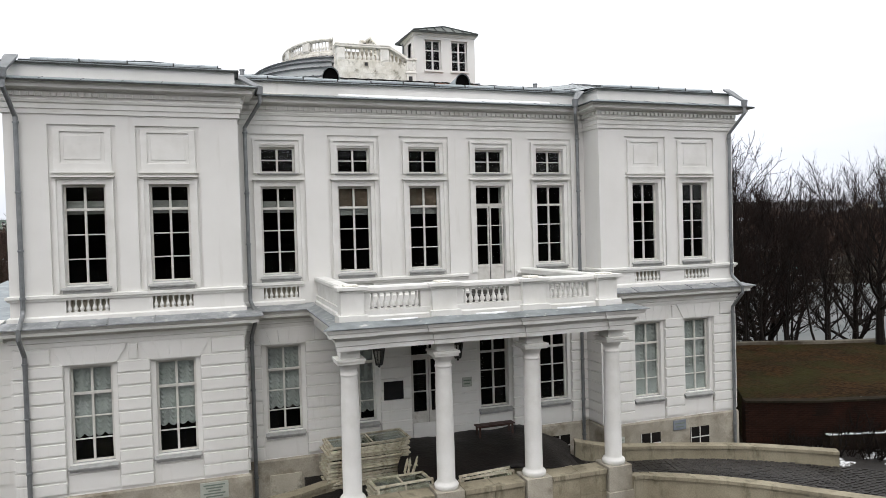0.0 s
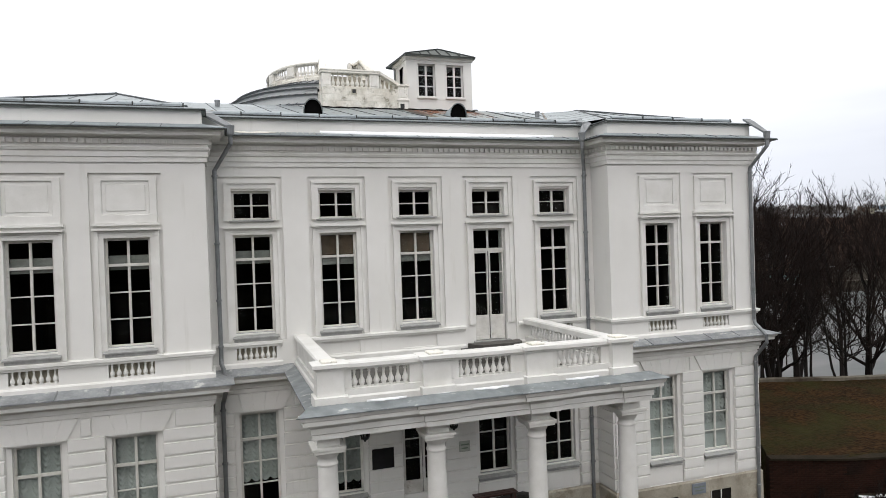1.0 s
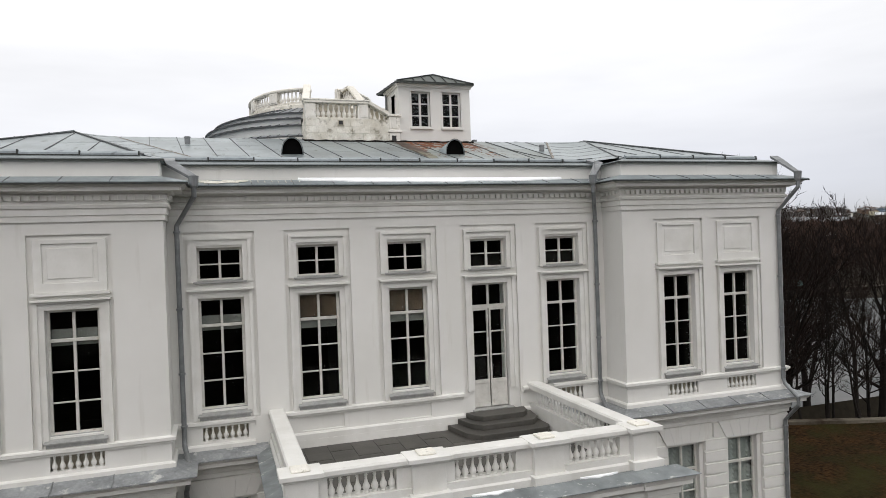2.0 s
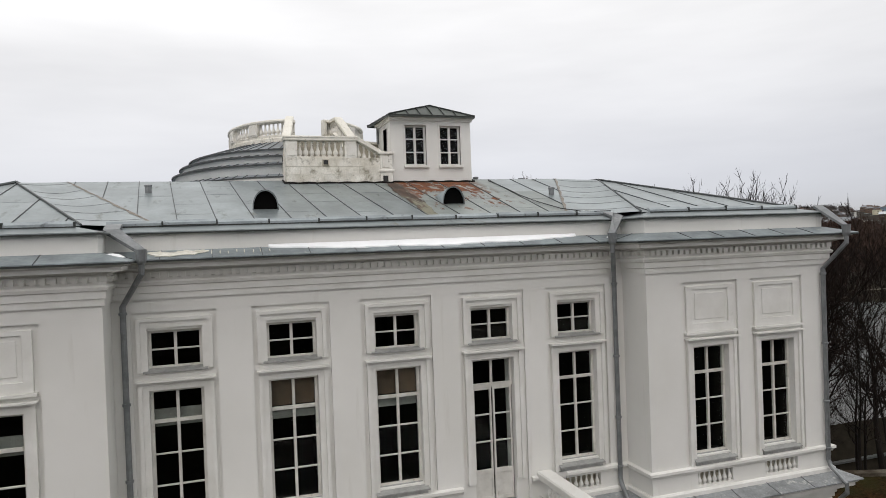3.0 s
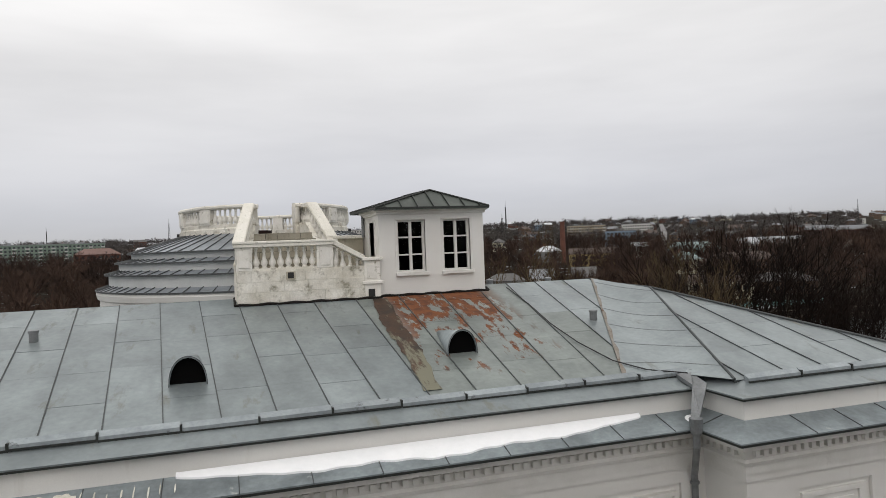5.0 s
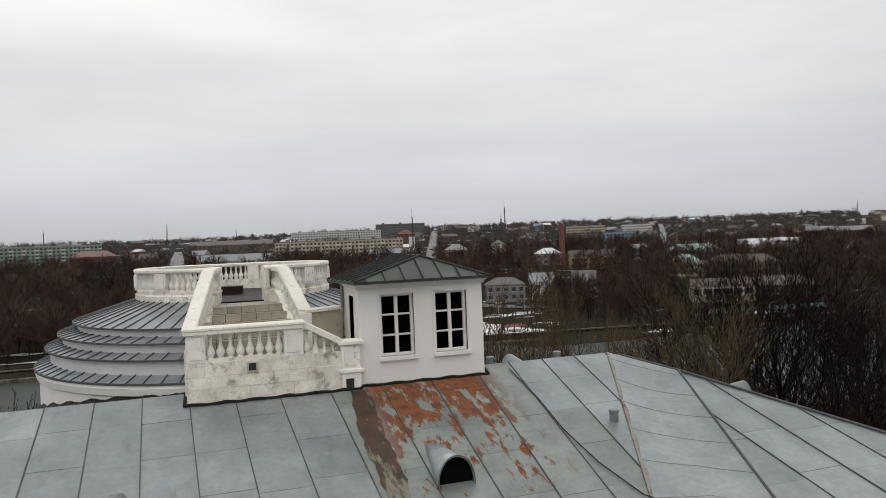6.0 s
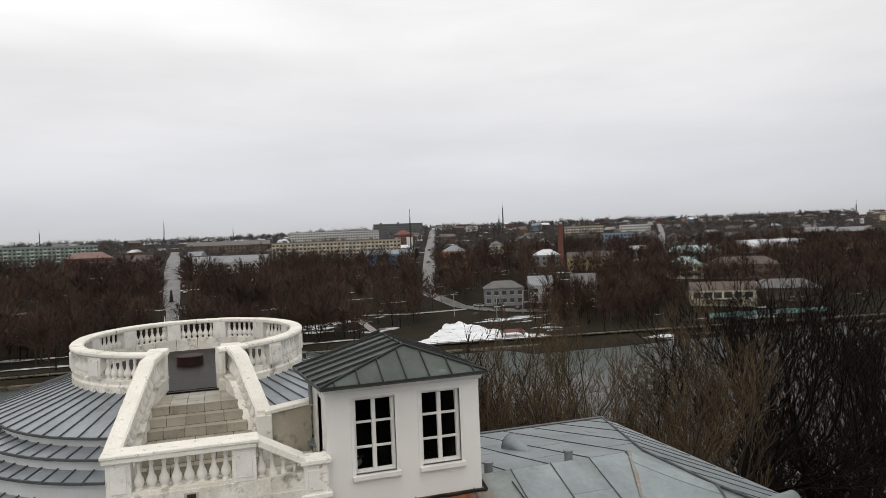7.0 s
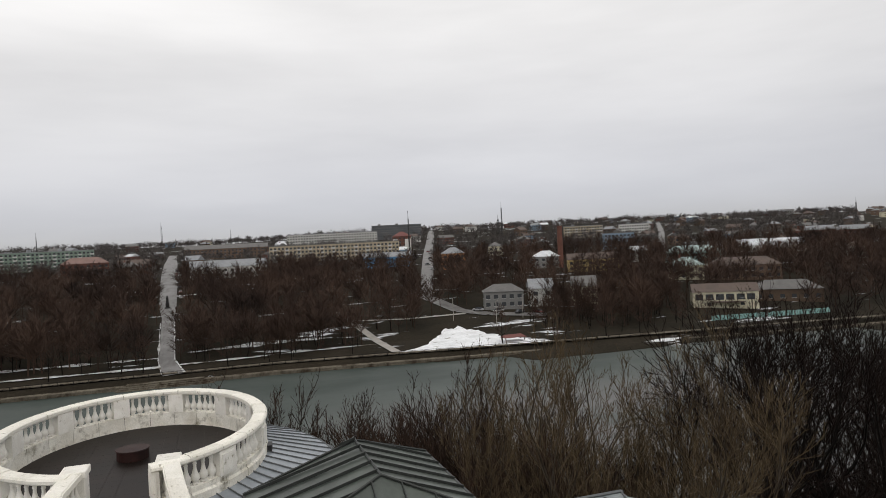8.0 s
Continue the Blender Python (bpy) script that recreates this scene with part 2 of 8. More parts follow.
BRICK_RED = surface("dark_red_brick", (0.034, 0.013, 0.008), (0.014, 0.008, 0.006), 0.9, 0.7, 30, 0.3, vary=0.2, grain=0.2, spec=0.08, stain=(0.009, 0.007, 0.005), stain_scale=0.6, stain_cut=(0.45, 0.6))
MORTAR = surface("brick_wall_mortar", (0.026, 0.014, 0.010), (0.014, 0.009, 0.007), 0.95, 1.5, 30, 0.3, spec=0.08)
COBBLE = surface("wet_cobble", (0.045, 0.041, 0.037), (0.022, 0.020, 0.018), 0.5, 3.0, 40, 0.3, vary=0.25, spec=0.3)
GROUND = surface("winter_ground", (0.029, 0.024, 0.017), (0.016, 0.014, 0.010), 0.95, 0.06, 1.3, 0.5, grain=0.3,
                 stain=(0.60, 0.62, 0.64), stain_scale=0.07, stain_cut=(0.615, 0.645), stain_stretch=(0.5, 1.6, 1), depth=0.1, spec=0.06)
LAWN = surface("brown_winter_grass", (0.034, 0.018, 0.007), (0.013, 0.009, 0.004), 0.95, 0.7, 7, 1.0, grain=1.0, depth=0.08, spec=0.04,
               stain=(0.026, 0.025, 0.008), stain_scale=0.35, stain_cut=(0.45, 0.65))
PATH_STONE = surface("pale_path", (0.34, 0.32, 0.29), (0.25, 0.24, 0.22), 0.85, 0.3, 6, 0.2, grain=0.15)
STREET = surface("wet_street", (0.18, 0.175, 0.17), (0.09, 0.086, 0.082), 0.5, 0.12, 2, 0.1, grain=0.25, stain=(0.07, 0.065, 0.06), stain_scale=0.2, stain_cut=(0.52, 0.64), stain_stretch=(1.5, 0.3, 1), spec=0.3)
ICE = surface("melting_pond_ice", (0.024, 0.036, 0.031), (0.062, 0.075, 0.068), 0.42, 0.05, 0.5, 0.05, grain=0.10, stretch=(0.5, 1.4, 1),
              stain=(0.115, 0.112, 0.11), stain_scale=0.05, stain_cut=(0.32, 0.62), stain_stretch=(0.5, 1.5, 1), box=((30, 900, 14), (40, 150, 14), (-20, 0, 1)), spec=0.12)
BARK = surface("dark_bark", (0.014, 0.011, 0.009), (0.008, 0.007, 0.006), 0.9, 2.0, 20, 0.5, vary=0.2, depth=0.03, spec=0.15)
TWIG = surface("brown_twigs", (0.020, 0.013, 0.010), (0.011, 0.008, 0.007), 0.9, 0.5, 10, 0, vary=0.25, spec=0.1)
TWIG_RED = surface("reddish_twigs", (0.046, 0.029, 0.021), (0.024, 0.016, 0.012), 0.9, 0.5, 10, 0, vary=0.25, spec=0.1)
WILLOW_BARK = surface("grey_tan_willow_bark", (0.060, 0.048, 0.034), (0.030, 0.024, 0.018), 0.9, 2.0, 20, 0.5, vary=0.2, depth=0.03, spec=0.15)
TWIG_TAN = surface("tan_willow_twigs", (0.125, 0.092, 0.052), (0.070, 0.052, 0.032), 0.9, 0.5, 10, 0, vary=0.2, spec=0.1)
# twigs of the hill woods, lightened: distance haze is put into this colour
HILL_TWIG = surface("hazed_hill_twigs", (0.105, 0.096, 0.092), (0.070, 0.063, 0.060), 0.95, 0.01, 0.4, 0, grain=0.25, spec=0.05)
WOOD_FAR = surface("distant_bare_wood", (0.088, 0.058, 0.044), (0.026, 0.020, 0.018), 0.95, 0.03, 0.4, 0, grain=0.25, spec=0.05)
BANK = surface("muddy_stone_bank", (0.15, 0.135, 0.105), (0.075, 0.065, 0.05), 0.95, 0.2, 2.5, 0.4, grain=0.3, stain=(0.04, 0.03, 0.02), stain_scale=0.35, stain_cut=(0.5, 0.62), depth=0.1, spec=0.1)


# ---- mesh building ----
class Shape:
    """Vertices and faces gathered for one mesh."""

    def __init__(self):
        self.v, self.f = [], []

    def face(self, *pts):
        i = len(self.v)
        self.v.extend(pts)
        self.f.append(tuple(range(i, i + len(pts))))
        return self

    def box(self, x0, x1, y0, y1, z0, z1):
        i = len(self.v)
        self.v += [(x, y, z) for z in (z0, z1) for y in (y0, y1) for x in (x0, x1)]
        self.f += [tuple(i + j for j in q) for q in ((0, 2, 3, 1), (4, 5, 7, 6), (0, 1, 5, 4), (2, 6, 7, 3), (0, 4, 6, 2), (1, 3, 7, 5))]
        return self

    def prism(self, poly, z0, z1):
        """A plan polygon raised from z0 to z1."""
        i, n = len(self.v), len(poly)
        self.v += [(x, y, z0) for x, y in poly] + [(x, y, z1) for x, y in poly]
        self.f += [tuple(i + j for j in reversed(range(n))), tuple(i + n + j for j in range(n))]
        self.f += [(i + j, i + (j + 1) % n, i + n + (j + 1) % n, i + n + j) for j in range(n)]
        return self

    def slab(self, pts, thick):
        """A polygon of 3D points given a thickness downwards."""
        i, n = len(self.v), len(pts)
        self.v += [tuple(p) for p in pts] + [(p[0], p[1], p[2] - thick) for p in pts]
        self.f += [tuple(i + j for j in range(n)), tuple(i + n + j for j in reversed(range(n)))]
        self.f += [(i + n + j, i + n + (j + 1) % n, i + (j + 1) % n, i + j) for j in range(n)]
        return self

    def lathe(self, profile, seg=12, at=(0, 0, 0)):
        i, n = len(self.v), len(profile)
        for r, z in profile:
            for s in range(seg):
                a = 2 * math.pi * s / seg
                self.v.append((at[0] + r * math.cos(a), at[1] + r * math.sin(a), at[2] + z))
        for p in range(n - 1):
            for s in range(seg):
                t = (s + 1) % seg
                self.f.append((i + p * seg + s, i + p * seg + t, i + (p + 1) * seg + t, i + (p + 1) * seg + s))
        self.f.append(tuple(i + s for s in reversed(range(seg))))
        self.f.append(tuple(i + (n - 1) * seg + s for s in range(seg)))
        return self

    def tube(self, pts, radius, seg=8, radii=None):
        pts = [Vector(p) for p in pts]
        i, n = len(self.v), len(pts)
        for j, p in enumerate(pts):
            d = (pts[min(j + 1, n - 1)] - pts[max(j - 1, 0)]).normalized()
            side = d.cross(Vector((0.31, 0.95, 0.05) if abs(d.y) < 0.9 else (1, 0, 0.1))).normalized()
            up = d.cross(side)
            r = radii[j] if radii else radius
            for s in range(seg):
                a = 2 * math.pi * s / seg
                self.v.append(tuple(p + side * (r * math.cos(a)) + up * (r * math.sin(a))))
        for j in range(n - 1):
            for s in range(seg):
                t = (s + 1) % seg
                self.f.append((i + j * seg + s, i + j * seg + t, i + (j + 1) * seg + t, i + (j + 1) * seg + s))
        self.f.append(tuple(i + s for s in reversed(range(seg))))
        self.f.append(tuple(i + (n - 1) * seg + s for s in range(seg)))
        return self

    def sweep(self, plan, profile, closed=False):
        """A closed profile of (outward offset, z) carried along a plan line, mitred at its corners; outward is to the right of the way."""
        n, m = len(plan), len(profile)
        i = len(self.v)
        for j in range(n):
            a, p, c = Vector(plan[j - 1]), Vector(plan[j]), Vector(plan[(j + 1) % n])
            d1, d2 = (p - a), (c - p)
            if not closed and j == 0:
                d1 = d2
            if not closed and j == n - 1:
                d2 = d1
            d1, d2 = d1.normalized(), d2.normalized()
            n1, n2 = Vector((d1.y, -d1.x)), Vector((d2.y, -d2.x))
            k = (n1 + n2) / (1 + n1.dot(n2))
            self.v += [(p.x + k.x * o, p.y + k.y * o, z) for o, z in profile]
        for j in range(n if closed else n - 1):
            b, c = i + j * m, i + ((j + 1) % n) * m
            self.f += [(b + q, b + (q + 1) % m, c + (q + 1) % m, c + q) for q in range(m)]
        if not closed:
            self.f += [tuple(i + q for q in range(m)), tuple(i + (n - 1) * m + q for q in reversed(range(m)))]
        return self

    def mesh(self, name, bevel=0.0, smooth=False):
        me = bpy.data.meshes.new(name)
        me.from_pydata(self.v, [], self.f)
        bm = bmesh.new()
        bm.from_mesh(me)
        bmesh.ops.remove_doubles(bm, verts=bm.verts, dist=0.0004)
        bmesh.ops.recalc_face_normals(bm, faces=bm.faces)
        if bevel:
            sharp = [e for e in bm.edges if len(e.link_faces) == 2 and e.calc_face_angle(0) > 0.6]
            bmesh.ops.bevel(bm, geom=sharp, offset=bevel, segments=1, affect="EDGES", profile=0.5)
        bm.to_mesh(me)
        bm.free()
        if smooth:
            me.polygons.foreach_set("use_smooth", [True] * len(me.polygons))
        return me


def rough_mesh(name, shape):
    """A mesh taken over as it stands, for large joined meshes."""
    me = bpy.data.meshes.new(name)
    me.from_pydata(shape.v, [], shape.f)
    return me


def part(name, shape, material, parent=None, label="", bevel=0.0, smooth=False, at=None):
    """One mesh object under a thing or a part; shape may be a mesh that is shared."""
    me = shape if isinstance(shape, bpy.types.Mesh) else shape.mesh(name, bevel, smooth)
    if not me.materials:
        me.materials.append(material)
    ob = new(name, me)
    ob.parent = parent
    if at is not None:
        ob.matrix_basis = at if isinstance(at, Matrix) else Matrix.Translation(at)
    return tagged(ob, label)


def thing(name, label, category, group="", at=(0, 0, 0)):
    ob = new(name)
    ob.location = at
    return tagged(ob, label, category, group)


def wall_shape(x0, x1, z0, z1, y0, y1, holes):
    """A wall along x between y0 and y1 with rectangular openings (x0, x1, z0, z1) right through it."""
    s = Shape()
    xs = sorted({x0, x1, *[q for h in holes for q in h[:2]]})
    zs = sorted({z0, z1, *[q for h in holes for q in h[2:]]})

    def solid(i, j):
        if not (0 <= i < len(xs) - 1 and 0 <= j < len(zs) - 1):
            return False
        x, z = (xs[i] + xs[i + 1]) / 2, (zs[j] + zs[j + 1]) / 2
        return not any(h[0] < x < h[1] and h[2] < z < h[3] for h in holes)

    for i in range(len(xs) - 1):
        for j in range(len(zs) - 1):
            if not solid(i, j):
                continue
            a, b, c, d = xs[i], xs[i + 1], zs[j], zs[j + 1]
            s.face((a, y0, c), (b, y0, c), (b, y0, d), (a, y0, d))
            s.face((a, y1, d), (b, y1, d), (b, y1, c), (a, y1, c))
            if not solid(i - 1, j):
                s.face((a, y0, c), (a, y0, d), (a, y1, d), (a, y1, c))
            if not solid(i + 1, j):
                s.face((b, y0, d), (b, y0, c), (b, y1, c), (b, y1, d))
            if not solid(i, j - 1):
                s.face((a, y0, c), (a, y1, c), (b, y1, c), (b, y0, c))
            if not solid(i, j + 1):
                s.face((a, y0, d), (b, y0, d), (b, y1, d), (a, y1, d))
    return s


def clip(poly, axis, limit, keep_above):
    out = []
    for a, b in zip(poly, poly[1:] + poly[:1]):
        ia, ib = (a[axis] >= limit) == keep_above, (b[axis] >= limit) == keep_above
        if ia:
            out.append(a)
        if ia != ib:
            f = (limit - a[axis]) / (b[axis] - a[axis])
            out.append(tuple(p + (q - p) * f for p, q in zip(a, b)))
    return out


BALUSTER = [(0.062, 0.0), (0.062, 0.05), (0.038, 0.065), (0.060, 0.11), (0.080, 0.19), (0.072, 0.27), (0.044, 0.36), (0.029, 0.47),
            (0.028, 0.56), (0.040, 0.60), (0.030, 0.63), (0.036, 0.67), (0.052, 0.70), (0.052, 0.74)]


def baluster_mesh(height, fat=1.0, seg=10):
    k = height / 0.74
    return Shape().lathe([(r * fat, z * k) for r, z in BALUSTER], seg).mesh("baluster", smooth=True)


# ---- the palace ----
palace = thing("palace", "two-storey white stuccoed classical palace with a grey sheet-metal roof", "palace")
WING_Y, MID_Y = 20.40, 21.45
LEFT, IN_L, IN_R, RIGHT, REAR = -6.65, -0.54, 11.75, 17.55, 35.4
OUTLINE = [(LEFT, REAR), (LEFT, WING_Y), (IN_L, WING_Y), (IN_L, MID_Y), (IN_R, MID_Y), (IN_R, WING_Y), (RIGHT, WING_Y), (RIGHT, REAR)]
BELTS = [[(LEFT, REAR), (LEFT, WING_Y), (IN_L, WING_Y), (IN_L, MID_Y), (1.70, MID_Y)], [(9.58, MID_Y), (IN_R, MID_Y), (IN_R, WING_Y), (RIGHT, WING_Y), (RIGHT, REAR)]]
PORTICO = [(1.72, MID_Y), (1.72, 15.82), (9.56, 15.82), (9.56, MID_Y)]
MID_BAYS = [0.68, 3.14, 5.58, 8.00, 10.36]
LEFT_BAYS = [-4.74, -2.50]
RIGHT_BAYS = [13.68, 15.84]
HALF = 0.55  # half an opening's width
LOW = (1.58, 4.32)
TALL = (6.62, 9.45)
SMALL = (9.88, 10.72)


def facade(name, x0, x1, y, bays, small, low, doors=()):
    """Wall of one front: a thick wall with its openings, and a thin face with the shallow bay recesses."""
    holes, recess = [], []
    for i, b in enumerate(bays):
        if i in low:
            holes.append((b - HALF, b + HALF, *LOW))
        if (i, "ground") in doors:
            holes.append((b - 0.66, b + 0.66, 0.87, 4.25))
        holes.append((b - HALF, b + HALF, 5.85 if (i, "upper") in doors else TALL[0], TALL[1]))
        if small:
            holes.append((b - HALF, b + HALF, *SMALL))
        recess.append((b - 0.86, b + 0.86, 6.38, 11.12))
        if not (i, "upper") in doors:
            recess.append((b - 0.55, b + 0.55, 5.84, 6.24))
            if len(bays) == 2 or i in (0, 4):
                holes.append((b - 0.55, b + 0.55, 5.84, 6.24))
        recess.append((b - 0.68, b + 0.68, 0.72 if i in low else 0.3, 4.36))
    if (3, "upper") in doors:
        recess.append((bays[3] - 0.86, bays[3] + 0.86, 5.6, 6.38))
    w = part(name, wall_shape(x0, x1, -1.2, 12.3, y + 0.065, y + 0.6, holes), WHITE, palace)
    part("wall_face", wall_shape(x0, x1, 0.70, 11.5, y, y + 0.063, recess), WHITE, w)
    return w


wall_mid = facade("wall", IN_L, IN_R, MID_Y, MID_BAYS, True, (0, 1, 3, 4), ((2, "ground"), (3, "upper")))
wall_left = facade("wall", LEFT, IN_L, WING_Y, LEFT_BAYS, False, (0, 1))
wall_right = facade("wall", IN_R, RIGHT, WING_Y, RIGHT_BAYS, False, (0, 1))
for x in (LEFT, RIGHT - 0.6):
    part("side_wall", Shape().box(x, x + 0.6, WING_Y + 0.6, REAR, -1.2, 12.3), WHITE, palace)
for x in (IN_L - 0.5, IN_R):
    part("return_wall", Shape().box(x, x + 0.5, WING_Y + 0.6, MID_Y + 0.09, -1.2, 12.3), WHITE, palace)
# added near-black sheets cover white inner walls: painted shade of the rooms
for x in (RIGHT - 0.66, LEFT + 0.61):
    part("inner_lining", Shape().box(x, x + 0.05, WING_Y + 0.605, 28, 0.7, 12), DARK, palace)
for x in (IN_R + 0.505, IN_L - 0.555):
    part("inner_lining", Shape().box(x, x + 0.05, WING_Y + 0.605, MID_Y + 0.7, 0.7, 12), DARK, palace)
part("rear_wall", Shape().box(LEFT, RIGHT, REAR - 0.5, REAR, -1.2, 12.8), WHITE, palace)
# floors and inner walls carry the same painted shade
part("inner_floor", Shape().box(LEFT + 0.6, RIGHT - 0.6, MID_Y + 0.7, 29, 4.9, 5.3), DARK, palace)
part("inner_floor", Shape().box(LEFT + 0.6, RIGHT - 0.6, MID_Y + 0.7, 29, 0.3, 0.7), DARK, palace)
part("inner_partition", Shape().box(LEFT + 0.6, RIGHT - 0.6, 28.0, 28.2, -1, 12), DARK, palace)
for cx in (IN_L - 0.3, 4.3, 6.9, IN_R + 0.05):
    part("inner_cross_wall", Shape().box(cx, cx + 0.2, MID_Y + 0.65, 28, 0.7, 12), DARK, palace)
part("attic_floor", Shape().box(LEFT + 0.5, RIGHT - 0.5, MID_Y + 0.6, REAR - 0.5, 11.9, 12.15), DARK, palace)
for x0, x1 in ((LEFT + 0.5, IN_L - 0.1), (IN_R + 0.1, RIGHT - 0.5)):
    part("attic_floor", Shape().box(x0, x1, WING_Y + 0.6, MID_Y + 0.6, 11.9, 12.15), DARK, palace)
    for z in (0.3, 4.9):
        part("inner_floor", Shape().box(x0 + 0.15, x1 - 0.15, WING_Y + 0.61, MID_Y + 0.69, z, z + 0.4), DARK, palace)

# plinth, belt, pedestal zone, main cornice, parapet
part("plinth", Shape().sweep(OUTLINE, [(-0.02, -1.2), (0.06, -1.2), (0.06, 0.66), (0.02, 0.72), (-0.02, 0.72)]), PLINTH, palace, "beige limestone plinth")
for run in BELTS:
    part("belt_cornice", Shape().sweep(run, [(-0.15, 4.95), (0.05, 4.95), (0.05, 5.06), (0.09, 5.08), (0.09, 5.20), (0.15, 5.24), (0.18, 5.29),
                                             (0.40, 5.31), (0.40, 5.40), (0.44, 5.42), (0.49, 5.50), (-0.15, 5.50)]), TRIM, palace)
    part("belt_flashing", Shape().sweep(run, [(-0.1, 5.50), (0.55, 5.50), (0.55, 5.53), (0.03, 5.68), (-0.1, 5.68)]), BELT_TIN, palace, "grey weathered sheet-metal flashing")
PORTICO_CORNICE = [(-0.15, 4.95), (0.03, 4.95), (0.03, 5.06), (0.06, 5.08), (0.06, 5.20), (0.10, 5.24), (0.12, 5.29), (0.24, 5.31), (0.24, 5.40), (0.27, 5.42), (0.30, 5.50), (-0.15, 5.50)]
part("portico_cornice", Shape().sweep(PORTICO, PORTICO_CORNICE), TRIM, palace)
part("portico_flashing", Shape().sweep(PORTICO, [(-0.1, 5.50), (0.34, 5.50), (0.34, 5.53), (-0.02, 5.63), (-0.1, 5.63)]), PALE_TIN, palace, "grey limewashed sheet-metal flashing")
joints = Shape()
for a, b in [pair for run in BELTS for pair in zip(run, run[1:])]:
    dx, dy = b[0] - a[0], b[1] - a[1]
    long = math.hypot(dx, dy)
    steps = int(long / 1.15)
    for j in range(1, steps):
        px, py = a[0] + dx * j / steps, a[1] + dy * j / steps
        nx, ny = dy / long, -dx / long
        tx, ty = dx / long * 0.012, dy / long * 0.012
        joints.slab([(px - tx + nx * 0.03, py - ty + ny * 0.03, 5.70), (px - tx + nx * 0.55, py - ty + ny * 0.55, 5.55),
                     (px + tx + nx * 0.55, py + ty + ny * 0.55, 5.55), (px + tx + nx * 0.03, py + ty + ny * 0.03, 5.70)], 0.03)
part("flashing_seam", joints, PIPE, palace)["kind"] = "stuff"
for run in (OUTLINE[:4] + [(1.4, MID_Y)], [(1.9, MID_Y), (7.08, MID_Y)], [(8.92, MID_Y), (9.3, MID_Y)], [(9.9, MID_Y)] + OUTLINE[4:]):
    part("pedestal_moulding", Shape().sweep(run, [(-0.02, 5.60), (0.085, 5.60), (0.085, 5.76), (0.05, 5.80), (-0.02, 5.80)]), TRIM, palace)
    part("band_moulding", Shape().sweep(run, [(-0.02, 6.22), (0.04, 6.22), (0.06, 6.27), (0.10, 6.30), (0.10, 6.37), (-0.02, 6.40)]), TRIM, palace)
part("cornice", Shape().sweep(OUTLINE, [(-0.1, 11.40), (0.05, 11.40), (0.05, 11.53), (0.085, 11.54), (0.085, 11.68), (0.13, 11.70), (0.15, 11.76), (0.10, 11.80), (0.10, 11.86), (0.12, 11.87), (0.12, 12.0),
                                        (0.20, 12.02), (0.24, 12.05), (0.42, 12.06), (0.42, 12.14), (0.46, 12.16), (0.52, 12.225), (-0.1, 12.225)]), TRIM, palace)
part("cornice_flashing", Shape().sweep(OUTLINE, [(-0.1, 12.225), (0.58, 12.225), (0.58, 12.25), (-0.02, 12.42), (-0.1, 12.42)]), APRON, palace, "grey weathered sheet-metal flashing")
joints = Shape()
for a, b in zip(OUTLINE, OUTLINE[1:]):
    dx, dy = b[0] - a[0], b[1] - a[1]
    long = math.hypot(dx, dy)
    steps = max(2, int(long / 0.95))
    for j in range(1, steps):
        px, py = a[0] + dx * j / steps, a[1] + dy * j / steps
        nx, ny = dy / long, -dx / long
        tx, ty = dx / long * 0.007, dy / long * 0.007
        joints.slab([(px - tx, py - ty, 12.428), (px - tx + nx * 0.58, py - ty + ny * 0.58, 12.262),
                     (px + tx + nx * 0.58, py + ty + ny * 0.58, 12.262), (px + tx, py + ty, 12.428)], 0.03)
part("flashing_seam", joints, SEAM, palace)["kind"] = "stuff"
part("cornice_drip", Shape().sweep(OUTLINE, [(0.55, 12.19), (0.59, 12.19), (0.59, 12.228), (0.55, 12.228)]), SEAM_D, palace)
part("eaves_drip", Shape().sweep(OUTLINE, [(0.05, 12.772), (0.08, 12.772), (0.08, 12.803), (0.05, 12.803)]), SEAM_D, palace)
part("parapet", Shape().sweep(OUTLINE, [(-0.45, 12.3), (-0.04, 12.3), (-0.04, 12.80), (-0.45, 12.80)]), WHITE, palace)
part("eaves_sheet", Shape().sweep(OUTLINE, [(-0.62, 12.80), (0.07, 12.80), (0.07, 12.825), (-0.62, 12.985)]), ZINC, palace, "grey sheet-metal eaves strip")

# dentils under the cornice, front by front and along the sides
DENTIL = Shape().box(-0.047, 0.047, -0.195, -0.10, 11.86, 11.965).mesh("dentil")
cornice_line = [(LEFT, WING_Y + 7.6)] + OUTLINE[1:-1] + [(RIGHT, WING_Y + 7.6)]
for a, b in zip(cornice_line, cornice_line[1:]):
    long = math.hypot(b[0] - a[0], b[1] - a[1])
    count = int(long / 0.17)
    for j in range(count):
        f = (j + 0.5) / count
        part("dentil", DENTIL, TRIM, palace, at=pose(a[0] + (b[0] - a[0]) * f, a[1] + (b[1] - a[1]) * f, 0, 0, 0, math.degrees(math.atan2(b[1] - a[1], b[0] - a[0]))))

